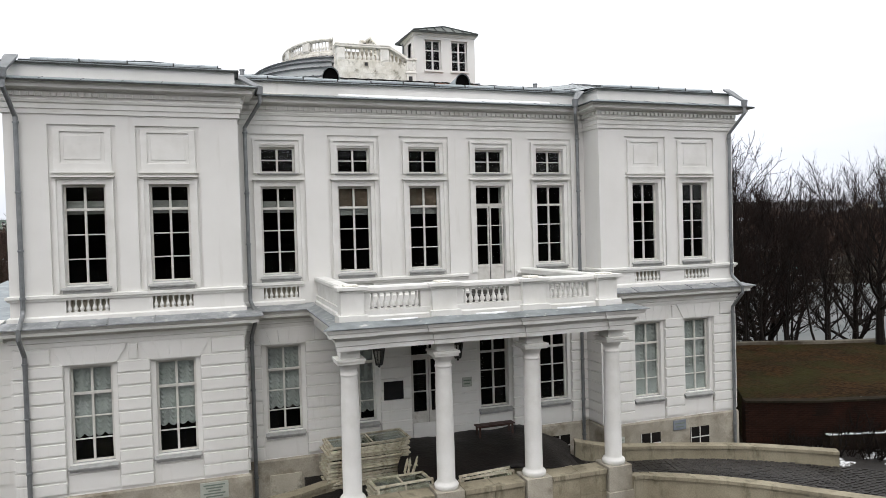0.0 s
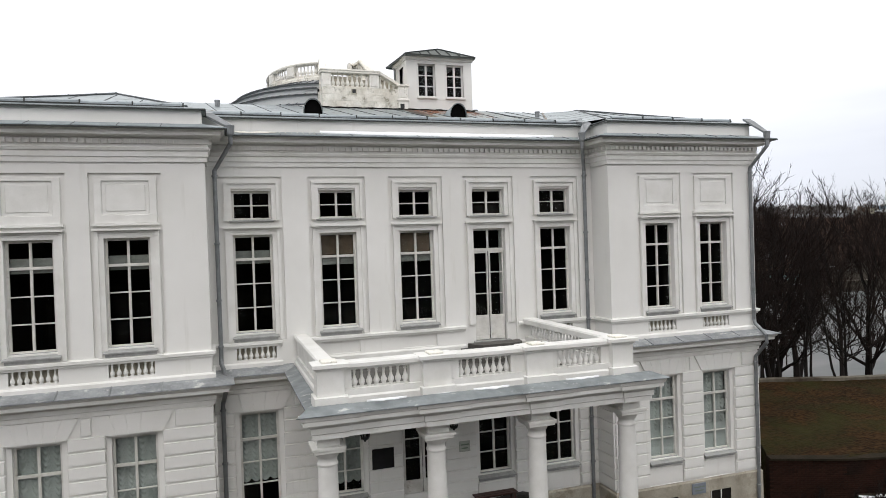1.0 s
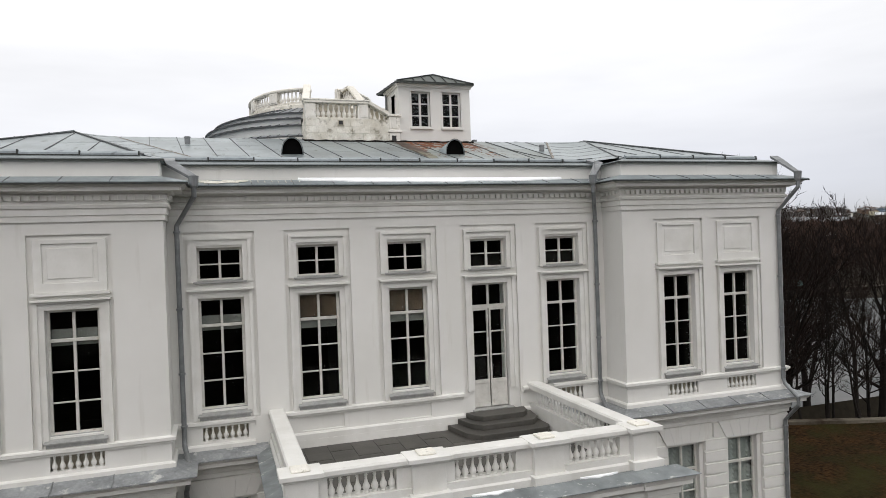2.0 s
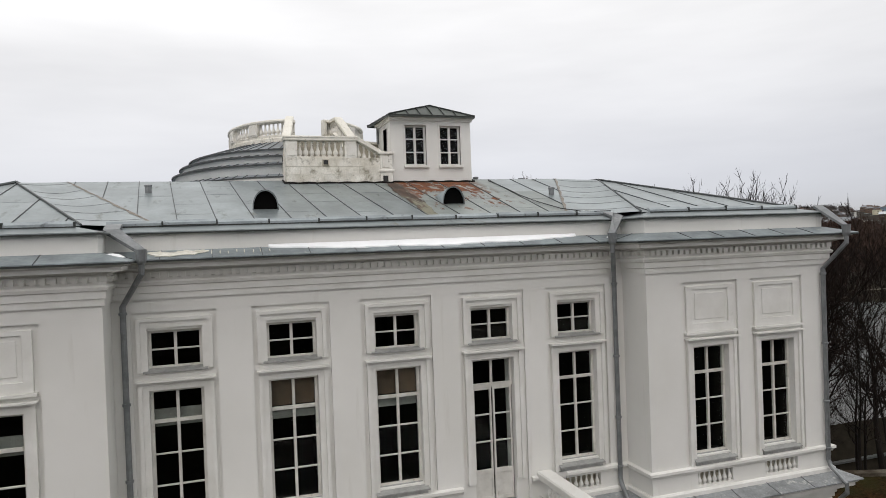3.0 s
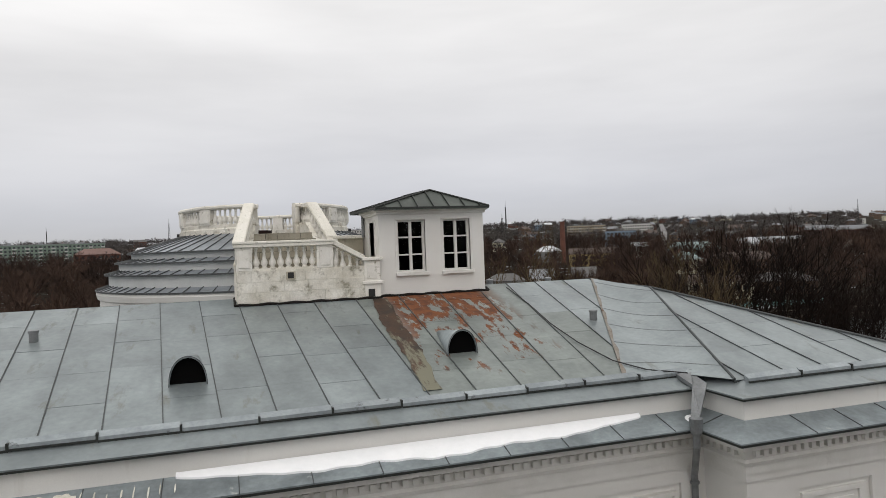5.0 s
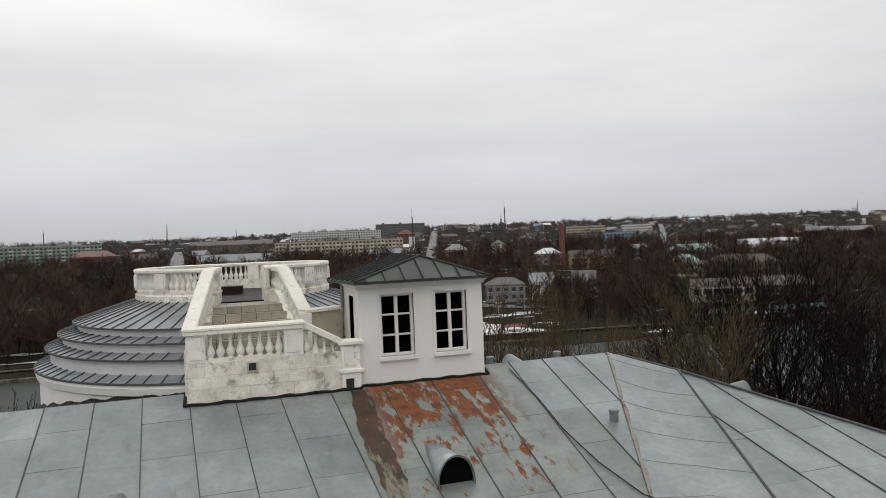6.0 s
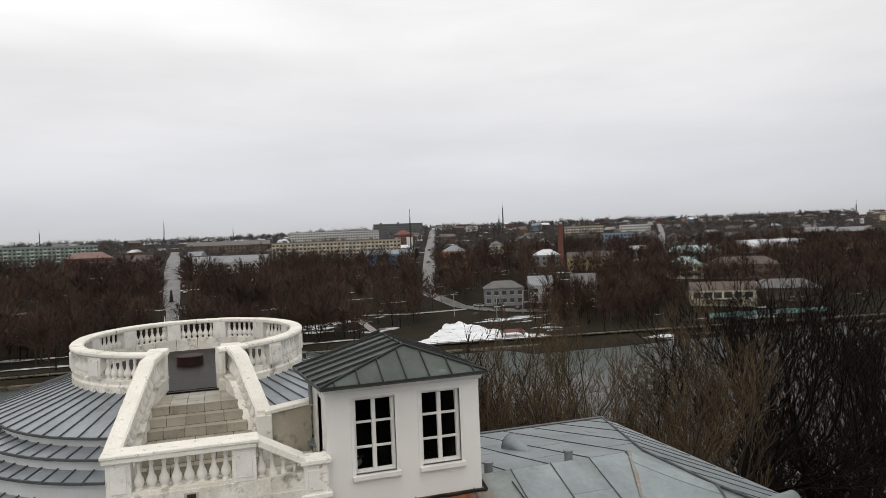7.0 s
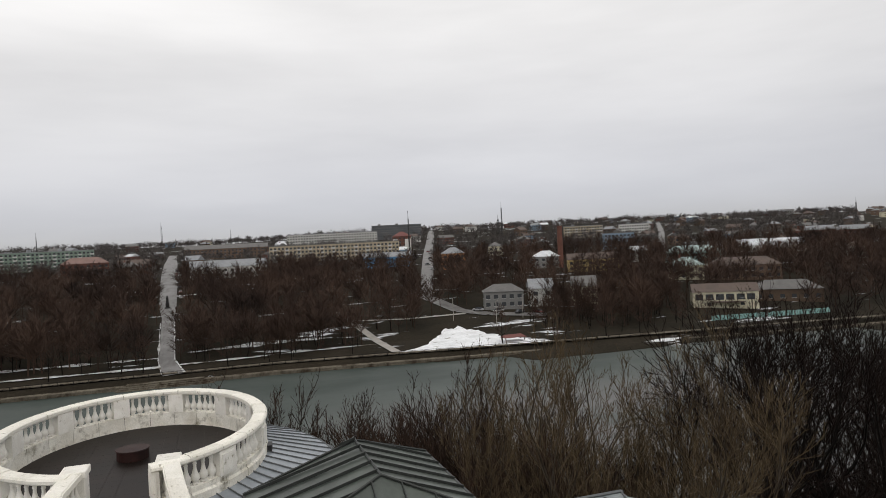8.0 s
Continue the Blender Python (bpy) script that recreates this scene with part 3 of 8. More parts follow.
# gutters: raised pieces laid end to end on the eaves
for a, b in zip(OUTLINE[1:], OUTLINE[2:-1]):
    if abs(b[0] - a[0]) < 2:
        continue
    x0 = a[0] + (0.6 if a[1] == WING_Y and a[0] != IN_R else -0.1 if a[1] == MID_Y else 0.5)
    x1 = b[0] - (0.5 if b[1] == WING_Y else -0.1)
    count = round((x1 - x0) / 1.15)
    for j in range(count):
        u, v = x0 + (x1 - x0) * j / count + 0.012, x0 + (x1 - x0) * (j + 1) / count - 0.012
        z = 13.00 + 0.012 * math.sin(j * 1.7)
        g = Shape().slab([(u, a[1] + 0.44, z + 0.02), (v, a[1] + 0.44, z + 0.03), (v, a[1] + 0.56, z + 0.09), (u, a[1] + 0.56, z + 0.08)], 0.12)
        part("gutter_piece", g, GUTTER, palace)
        part("gutter_joint", Shape().box(v - 0.004, v + 0.030, a[1] + 0.42, a[1] + 0.50, z - 0.06, z + 0.062), SEAM_D, palace)
        part("gutter_edge", Shape().box(u, v - 0.004, a[1] + 0.415, a[1] + 0.448, z - 0.062, z - 0.028), SEAM_D, palace)


# roof slopes with their sheets and standing seams
def plane_z(p, q, r):
    n = (Vector(q) - Vector(p)).cross(Vector(r) - Vector(p))
    return lambda x, y: p[2] - (n.x * (x - p[0]) + n.y * (y - p[1])) / n.z


def roof_slope(pts, along, width, course, shift=0.0, sheets=True, special=None, fan=None):
    """A slope: its board, then sheets in columns along one axis (0: columns run along x, 1: along y), each an object, and seam ribs.
    fan: how far a column that starts at x on the eaves leans sideways for each metre up the slope."""
    zf = plane_z(*pts[:3])

    def spread(p):
        return (p[0] + fan(p[0]) * (p[1] - 22), p[1]) if fan else p

    def gathered(p):
        x = p[0]
        for step in range(12 if fan else 0):
            x = p[0] - fan(x) * (p[1] - 22)
        return x, p[1]

    top = part("roof_slope", Shape().slab(pts, 0.12), SEAM, palace)
    plan = [gathered(p[:2]) for p in pts]
    across = 1 - along
    lo, hi = min(p[across] for p in plan), max(p[across] for p in plan)
    alo, ahi = min(p[along] for p in plan), max(p[along] for p in plan)
    rest, ribs = Shape(), Shape()
    c, col = lo + shift - width, 0
    while c < hi:
        strip = clip(clip(plan, across, c + 0.008, True), across, c + width - 0.008, False)
        a = alo - 0.10 * (1 + math.sin(col * 2.3))
        while a < ahi and len(strip) > 2:
            cell = clip(clip(strip, along, a + 0.004, True), along, a + course - 0.004, False)
            if len(cell) > 2:
                cell = [spread(p) for p in cell]
                mx, my = sum(p[0] for p in cell) / len(cell), sum(p[1] for p in cell) / len(cell)
                lift = 0.006 + 0.002 * ((col + int(a * 3)) % 2)
                tilt = 0.004 * math.sin(mx * 3.1 + my * 1.7)
                quad = [(p[0], p[1], zf(*p) + lift + tilt * (p[along] - a) / course) for p in cell]
                if sheets:
                    part("metal_sheet", Shape().slab(quad, 0.02), special(mx, my) if special else ZINC, top)
                else:
                    rest.slab(quad, 0.02)
            a += course
        line = clip(clip(plan, across, c + width - 0.008, True), across, c + width + 0.008, False)
        if len(line) > 2:
            line = [spread(p) for p in line]
            wob = [(p[0], p[1], zf(*p) + 0.026) for p in line]
            ribs.slab(wob, 0.045)
        c, col = c + width, col + 1
    if not sheets:
        part("metal_sheet", rest, ZINC, top)["kind"] = "stuff"
    part("standing_seam", ribs, SEAM, top)["kind"] = "stuff"
    return top


RIDGE = 14.50
APEX_R, APEX_L = (14.0, 26.2, 14.28), (-3.26, 26.0, 14.30)
BACK_R, BACK_L = (13.9, 28.3, 14.33), (-3.3, 28.3, 14.35)
EAVE = 12.97
MID_SHIFT = 0.2  # brings a seam to its place on the eaves


def seam_fan(x):
    """The seams of the middle slope lean outwards to both sides."""
    return -0.08 + 0.17 * min(1, max(0, (x - 6.2) / 3.2))


def mid_sheet(x, y):
    return RUSTY if 6.3 < x < 10.9 else ZINC


roof_slope([(0.40, 22.0, EAVE), (10.45, 22.0, EAVE), (13.3, 28.0, RIDGE), (-2.42, 28.0, RIDGE)], 1, 0.85, 1.25, MID_SHIFT, True, mid_sheet, seam_fan)
roof_slope([(12.1, 21.0, EAVE), (17.25, 21.0, EAVE), APEX_R], 1, 0.95, 1.3, 0.3)
roof_slope([(-6.35, 21.0, EAVE), (-0.95, 21.0, EAVE), APEX_L], 1, 0.95, 1.3, 0.3)
roof_slope([(17.25, 21.0, EAVE), (17.25, 35.6, 12.97), BACK_R, APEX_R], 0, 1.0, 1.4, 0.2, False)
roof_slope([BACK_L, (-6.35, 35.6, 12.97), (-6.35, 21.0, EAVE), APEX_L], 0, 1.0, 1.4, 0.2, False)
roof_slope([BACK_R, (17.25, 35.6, 12.97), (-6.35, 35.6, 12.97), BACK_L], 1, 0.95, 1.5, 0.1, False)
part("ridge_sheet", Shape().slab([(-2.42, 28.0, RIDGE + 0.01), (13.3, 28.0, RIDGE + 0.01), (BACK_R[0], BACK_R[1], BACK_R[2] + 0.012), (BACK_L[0], BACK_L[1], BACK_L[2] + 0.012)], 0.05), ZINC, palace)
part("ridge_sheet", Shape().slab([(13.3, 28.0, RIDGE + 0.008), (APEX_R[0], APEX_R[1], APEX_R[2] + 0.01), (BACK_R[0], BACK_R[1], BACK_R[2] + 0.01)], 0.05), ZINC, palace)
part("ridge_sheet", Shape().slab([(-2.42, 28.0, RIDGE + 0.008), (BACK_L[0], BACK_L[1], BACK_L[2] + 0.01), (APEX_L[0], APEX_L[1], APEX_L[2] + 0.01)], 0.05), ZINC, palace)


def valley(corner, inner, low, apex, high):
    """The sagging piece of roof between the middle slope and a wing's hip, in bent courses; its foot follows the inner corner of the eaves."""
    s = Shape()
    n, m = 18, 14
    grid = []
    first = (Vector(inner) - Vector(low)).length
    whole = first + (Vector(corner) - Vector(inner)).length
    for i in range(n + 1):
        u = i / n
        a = Vector(low).lerp(Vector(high), u)
        b = Vector(corner).lerp(Vector(apex), u)
        row = []
        for j in range(m + 1):
            v = j / m
            straight = Vector(low).lerp(Vector(corner), v)
            way = v * whole
            foot = Vector(low).lerp(Vector(inner), way / first) if way < first else Vector(inner).lerp(Vector(corner), (way - first) / (whole - first))
            sag = 0.11 * math.sin(math.pi * v) * (0.35 + 0.65 * u) * min(1, 0.1 + (1 - u) * 4) * min(1, u * 5)
            row.append(a.lerp(b, v) + (foot - straight) * (1 - u) ** 3 + Vector((0, 0, 0.02 - sag + (0.006 if (i // 3) % 2 else 0))))
        grid.append(row)
    for i in range(n):
        for j in range(m):
            s.face(tuple(grid[i][j]), tuple(grid[i][j + 1]), tuple(grid[i + 1][j + 1]), tuple(grid[i + 1][j]))
    v = part("valley_sheet", s, ZINC, palace, "sagging grey sheet-metal valley", smooth=True)
    lap = Shape()
    for i in range(2, n, 3):
        lap.tube([tuple(p + Vector((0, 0, 0.002))) for p in grid[i]], 0.006, 5)
    part("lap_joint", lap, PIPE, v)["kind"] = "stuff"
    patch = Shape()
    for i in range(n):
        wide = [(0.075 + 0.03 * math.sin(k * 2.1)) * (1 + 0.6 * max(0, k / n - 0.6)) / max(0.05, (grid[k][1] - grid[k][0]).length) for k in (i, i + 1)]
        q = [grid[i][0], grid[i][0].lerp(grid[i][1], wide[0]), grid[i + 1][0].lerp(grid[i + 1][1], wide[1]), grid[i + 1][0]]
        patch.face(*[tuple(p + Vector((0, 0, 0.008))) for p in q])
    part("sealed_crease", patch, MASTIC, v, "brownish sealed crease")
    part("hip_seam", Shape().tube([tuple(Vector(corner) + Vector((0, 0, 0.03))), tuple(Vector(apex) + Vector((0, 0, 0.03)))], 0.025, 6), SEAM, v)


STREAK = surface("dark_rust_streak", (0.070, 0.032, 0.014), (0.022, 0.014, 0.009), 0.6, 2.5, 14, 0.3, grain=0.2, stain=(0.17, 0.165, 0.115), stain_scale=2.2, stain_cut=(0.52, 0.62), stain_stretch=(3, 0.7, 1), grade=(22.0, 25.2, 0.20, -0.05))
MASTIC = surface("old_roof_mastic", (0.20, 0.17, 0.135), (0.26, 0.25, 0.23), 0.8, 3.0, 25, 0.4, grain=0.2, depth=0.02, stain=(0.09, 0.05, 0.03), stain_scale=4.0, stain_cut=(0.55, 0.65))
valley((12.1, 21.0, EAVE), (11.62, 21.95, EAVE), (10.45, 22.0, EAVE), APEX_R, (13.3, 28.0, RIDGE))
valley((-0.95, 21.0, EAVE), (-0.48, 21.95, EAVE), (0.40, 22.0, EAVE), APEX_L, (-2.42, 28.0, RIDGE))
for a, b in ((APEX_R, (17.25, 21.0, EAVE)), (APEX_L, (-6.35, 21.0, EAVE)), (BACK_R, (17.25, 35.6, 12.97)), (BACK_L, (-6.35, 35.6, 12.97)), (APEX_R, BACK_R), (APEX_L, BACK_L)):
    part("ridge_seam", Shape().tube([(a[0], a[1], a[2] + 0.03), (b[0], b[1], b[2] + 0.03)], 0.028, 6), SEAM, palace)
part("rear_gutter", Shape().box(-6.4, 17.3, 35.55, 35.7, 12.88, 13.02), SEAM, palace)


def dormer(x, y, z, rot, size=1.0):
    """A small half-round tin vent hood: arched mouth, running back into the slope."""
    s, mouth = Shape(), Shape()
    n, w, h, back = 14, 0.315 * size, 0.53 * size, 1.35 * size
    arc = [(w * math.cos(math.pi * i / n), h * math.sin(math.pi * i / n) ** 0.8) for i in range(n + 1)]
    for (a, b), (c, d) in zip(arc, arc[1:]):
        s.face((a, 0, b), (c, 0, d), (c * 0.5, back, d * 0.12 + 0.31 * size), (a * 0.5, back, b * 0.12 + 0.31 * size))
        s.face((a * 0.94, 0.01, b * 0.94), (c * 0.94, 0.01, d * 0.94), (c, 0, d), (a, 0, b))
    hood = part("vent_dormer", s, ZINC, palace, "half-round tin roof vent", smooth=True, at=pose(x, y, z, 0, 0, rot))
    # sheet just behind the rim, its black painted to pass for depth
    mouth.face(*[(a * 0.96, 0.10, b * 0.93 + 0.02) for a, b in arc])
    part("vent_mouth", mouth, VOID, hood)
    part("vent_rim", Shape().tube([(a, -0.005, b) for a, b in arc], 0.006, 6), SEAM, hood)


dormer(2.81, 23.47, 13.33, 0)
dormer(7.91, 23.72, 13.39, 0)
dormer(12.35, 31.8, 13.58, 180, 0.85)
dormer(15.95, 26.4, 13.42, 90, 0.8)


def roof_vent(x, y, z):
    s = Shape().lathe([(0.085, -0.3), (0.085, 0.17), (0.10, 0.175), (0.10, 0.22), (0.03, 0.235)], 12)
    part("roof_vent_pipe", s, PIPE, palace, "short galvanised roof vent pipe", at=(x, y, z))


for x, y in ((-0.12, 26.1), (11.6, 25.0)):
    roof_vent(x, y, 12.97 + 0.256 * (y - 22.0))
roof_vent(10.36, 28.3, 14.40)
roof_vent(12.16, 28.4, 14.36)
part("roof_cable", Shape().tube([(10.55, 27.6, 14.43), (10.55, 26.2, 14.07), (10.45, 24.9, 13.74), (10.5, 23.75, 13.45), (10.7, 22.75, 13.2), (11.1, 22.2, 13.07), (11.6, 21.65, 13.05)], 0.013, 5), IRON, palace, "black cable lying on the roof")

# brown streak where water runs from the turret pier
streak = Shape()
for i in range(26):
    ya, yb = 27.35 - 5.0 * i / 26, 27.35 - 5.0 * (i + 1) / 26
    q = []
    for y in (ya, yb):
        f = (27.35 - y) / 5.0
        mid, half = 6.88 + 0.03 * (y - 22) + 0.03 * math.sin(y * 1.9), (0.19 + 0.03 * math.sin(f * 4.6) + 0.02 * math.sin(y * 7.1) + 0.015 * math.sin(y * 17)) * (1.0 if f < 0.8 else 1.2 - 0.25 * f)
        q.append((mid - half, y, 12.97 + 0.255 * (y - 22) + 0.022))
        q.append((mid + half, y, 12.97 + 0.255 * (y - 22) + 0.022))
    streak.face(q[0], q[2], q[3], q[1])
part("rust_streak", streak, STREAK, palace, "dark brown rust streak on the roof")

SNOW_LIME = surface("peeling_lime", (0.74, 0.73, 0.66), (0.58, 0.56, 0.48), 0.9, 5.0, 30, 0.3, grain=0.12, stain=(0.30, 0.27, 0.2), stain_scale=6.0, stain_cut=(0.58, 0.7))

# snow left on the cornice
snow = Shape()
rng = random.Random(4)
n = 110
for i in range(n):
    u, v = 2.7 + 7.7 * i / n, 2.7 + 7.7 * (i + 1) / n
    def width_at(t):
        f = (t - 2.7) / 7.7
        return 0.03 + 0.38 * math.sin(math.pi * min(1, f)) ** 0.7 * (0.88 + 0.12 * math.sin(t * 2.9 + 1) + 0.05 * math.sin(t * 11))
    a, b = width_at(u), width_at(v)
    z = lambda o: 12.42 - o * 0.283 + 0.012
    snow.slab([(u, MID_Y + 0.02, z(0) + 0.05), (u, MID_Y - a, z(a) + 0.012), (v, MID_Y - b, z(b) + 0.012), (v, MID_Y + 0.02, z(0) + 0.05)], 0.05)
tagged(part("snow_strip", snow, SNOW, None, "thin strip of melting snow on the cornice"), category="snow", kind="stuff")
for x, y, w in ((-0.42, 20.75, 0.30), (11.30, 21.2, 0.16)):
    heap = Shape().lathe([(w, 0), (w * 0.9, 0.03), (w * 0.6, 0.08), (w * 0.2, 0.10)], 12)
    tagged(part("snow_patch", heap, SNOW, None, "small heap of snow in the cornice corner", smooth=True, at=(x, y, 12.30)), category="snow", kind="stuff")
rng = random.Random(14)
for cx, cy, rx, ry in ((0.62, 21.12, 0.34, 0.15), (1.02, 21.2, 0.3, 0.17), (0.4, 21.26, 0.2, 0.1), (1.28, 21.26, 0.16, 0.12)) + tuple((1.5 + k * 0.17 + 0.05 * math.sin(k * 3.1), 21.20 - 0.03 * (k % 3), 0.009 + 0.003 * (k % 2), 0.19 - 0.03 * (k % 4)) for k in range(8)):
    blot = []
    for k in range(22):
        a, r = 2 * math.pi * k / 22, rng.uniform(0.72, 1.1)
        px, py = cx + rx * r * math.cos(a), cy + ry * r * math.sin(a)
        blot.append((px, py, 12.42 - (MID_Y - 0.02 - py) * 0.283 + 0.012))
    part("lime_patch", Shape().slab(blot, 0.012), SNOW_LIME, palace, "peeling whitish lime patch on the flashing")

# panels above the wing windows
for b, y in [(b, WING_Y) for b in LEFT_BAYS + RIGHT_BAYS]:
    s = wall_shape(b - 0.74, b + 0.74, 9.83, 11.02, y + 0.005, y + 0.10, [(b - 0.56, b + 0.56, 10.05, 10.92)])
    p = part("wall_panel", s, TRIM, palace, bevel=0.008)
    part("panel_field", Shape().box(b - 0.565, b + 0.565, y + 0.045, y + 0.10, 10.045, 10.925).box(b - 0.47, b + 0.47, y + 0.03, y + 0.05, 10.14, 10.83), TRIM, p, bevel=0.012)
    part("panel_ledge", Shape().box(b - 0.80, b + 0.80, y - 0.06, y + 0.10, 9.77, 9.83), TRIM, p)


# windows: shared meshes, one object per frame, pane, sill
def sash_mesh(w, h, rows, transom, bar=0.035, rail=0.065):
    """Outer frame, centre post, heavier transom and glazing bars, standing on z = 0, facing -y; rows are heights of bars."""
    s = Shape()
    s.box(-w, -w + rail, 0, 0.07, 0, h).box(w - rail, w, 0, 0.07, 0, h)
    s.box(-w + rail, w - rail, 0, 0.07, 0, rail).box(-w + rail, w - rail, 0, 0.07, h - rail, h)
    s.box(-bar * 0.9, bar * 0.9, -0.012, 0.06, rail, h - rail)
    for z in rows:
        t = 0.075 if z == transom else bar
        s.box(-w + rail, w - rail, -0.02 if z == transom else 0.004, 0.055, z - t / 2, z + t / 2)
    return s.mesh("window", 0.005)


def pane_meshes(w, h, rows, rail=0.065):
    out = []
    levels = [rail] + list(rows) + [h - rail]
    for a, b in zip(levels, levels[1:]):
        for x0, x1 in ((-w + rail, -0.03), (0.03, w - rail)):
            out.append(Shape().box(x0, x1, 0.028, 0.032, a + 0.015, b - 0.015).mesh("pane"))
    return out


KINDS = {"tall": (HALF, TALL[1] - TALL[0], (0.73, 1.42, 2.13), 2.13), "low": (HALF, LOW[1] - LOW[0], (0.66, 1.30, 1.97), 1.97),
         "small": (HALF, SMALL[1] - SMALL[0], (0.42,), None)}
SASHES = {k: sash_mesh(*v) for k, v in KINDS.items()}
PANES = {k: pane_meshes(v[0], v[1], v[2]) for k, v in KINDS.items()}
SILLS = {}
for k, (out, lift) in {"tall": (0.13, 0.22), "low": (0.14, 0.20), "small": (0.10, 0.06)}.items():
    SILLS[k] = Shape().slab([(-HALF - 0.10, -0.16 - out, 0.02 - lift * 0.55), (HALF + 0.10, -0.16 - out, 0.02 - lift * 0.55), (HALF + 0.06, 0.03, 0.03), (-HALF - 0.06, 0.03, 0.03)], 0.035)
    SILLS[k].box(-HALF - 0.06, HALF + 0.06, -0.16 - out * 0.6, 0.0, -lift, -lift * 0.5)
    SILLS[k] = SILLS[k].mesh("sill")


# near-black sleeves behind the glass paint the shade on the white reveals
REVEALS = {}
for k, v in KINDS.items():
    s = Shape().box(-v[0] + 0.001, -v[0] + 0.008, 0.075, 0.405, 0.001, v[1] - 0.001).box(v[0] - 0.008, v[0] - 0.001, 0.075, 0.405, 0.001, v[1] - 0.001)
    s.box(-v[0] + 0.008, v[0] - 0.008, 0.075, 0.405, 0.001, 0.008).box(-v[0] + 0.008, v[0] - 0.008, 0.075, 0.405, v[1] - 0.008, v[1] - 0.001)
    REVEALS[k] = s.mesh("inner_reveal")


def window(kind, x, y, z, label, group):
    w = part("window", SASHES[kind], FRAME, palace, label, at=(x, y, z))
    w["group"] = group
    for me in PANES[kind]:
        g = part("pane", me, GLASS, w)
        g.visible_shadow = False
    part("sill", SILLS[kind], SILL, w, "grey tin sill")
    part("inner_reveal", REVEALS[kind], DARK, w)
    return w


def drape(w, top, bottom, swags):
    """A gathered festoon curtain hung behind a window: pleats across, scalloped swags down and at the hem."""
    s = Shape()
    nx, nz = 40, 96
    grid = []
    for j in range(nz + 1):
        row = []
        for i in range(nx + 1):
            u = i / nx
            x = -w + 2 * w * u
            sag = abs(math.sin(math.pi * u * swags))
            f = j / nz
            z = top + (bottom - top) * f - 0.10 * sag * f
            ripple = 0.030 * abs(math.sin((f * 13 - sag * 1.5) * math.pi)) + 0.008 * math.sin(u * 40)
            row.append((x, 0.11 + ripple, z))
        grid.append(row)
    for j in range(nz):
        for i in range(nx):
            s.face(grid[j][i], grid[j][i + 1], grid[j + 1][i + 1], grid[j + 1][i])
    return s.mesh("curtain", smooth=True)


FESTOON = [drape(0.53, 2.68, z, 4) for z in (0.78, 0.86, 0.80, 0.35)]
INSET = 0.20
low_bays = [(LEFT_BAYS[0], WING_Y, 0), (LEFT_BAYS[1], WING_Y, 1), (MID_BAYS[0], MID_Y, 0), (MID_BAYS[1], MID_Y, 3), (MID_BAYS[3], MID_Y, None), (MID_BAYS[4], MID_Y, None),
            (RIGHT_BAYS[0], WING_Y, 2), (RIGHT_BAYS[1], WING_Y, 2)]
for x, y, c in low_bays:
    w = window("low", x, y + INSET, LOW[0], "white ground-floor casement window with gathered net curtain" if c is not None else "white ground-floor casement window, dark inside", "ground floor windows")
    if c is not None:
        part("curtain", FESTOON[c], CURTAIN, w, "pale grey gathered net curtain")
        if x in RIGHT_BAYS:
            part("frosted_film", Shape().box(-0.47, 0.47, 0.05, 0.055, 0.07, 0.92), CURTAIN, w, "pale film over the lowest panes")
BLIND_A = Shape().box(-0.48, 0.48, 0.09, 0.10, 2.0, 2.38).mesh("blind")
BLIND_B = Shape().box(-0.48, 0.48, 0.09, 0.10, 2.18, 2.75).mesh("blind")
for i, (x, y) in enumerate([(b, WING_Y) for b in LEFT_BAYS] + [(b, MID_Y) for b in MID_BAYS[:3]] + [(MID_BAYS[4], MID_Y)] + [(b, WING_Y) for b in RIGHT_BAYS]):
    w = window("tall", x, y + INSET, TALL[0], "tall white multi-pane upper window, dark inside", "upper windows")
    if i < 3:
        part("blind", BLIND_A, BLIND, w, "grey half-drawn blind")
    elif i < 5:
        part("blind", BLIND_B, BROWN_BLIND, w, "brown paper blind")
        part("blind", Shape().box(-0.48, 0.48, 0.09, 0.10, 1.88, 2.16), BLIND, w, "grey blind strip")
for x in MID_BAYS:
    w = window("small", x, MID_Y + INSET, SMALL[0], "small white four-pane attic window, dark inside", "attic windows")
    if x in MID_BAYS[3:]:
        # near-black sheet behind the lower panes
        part("blind", Shape().box(-0.48, 0.48, 0.09, 0.10, 0.06, 0.40), DARK, w)


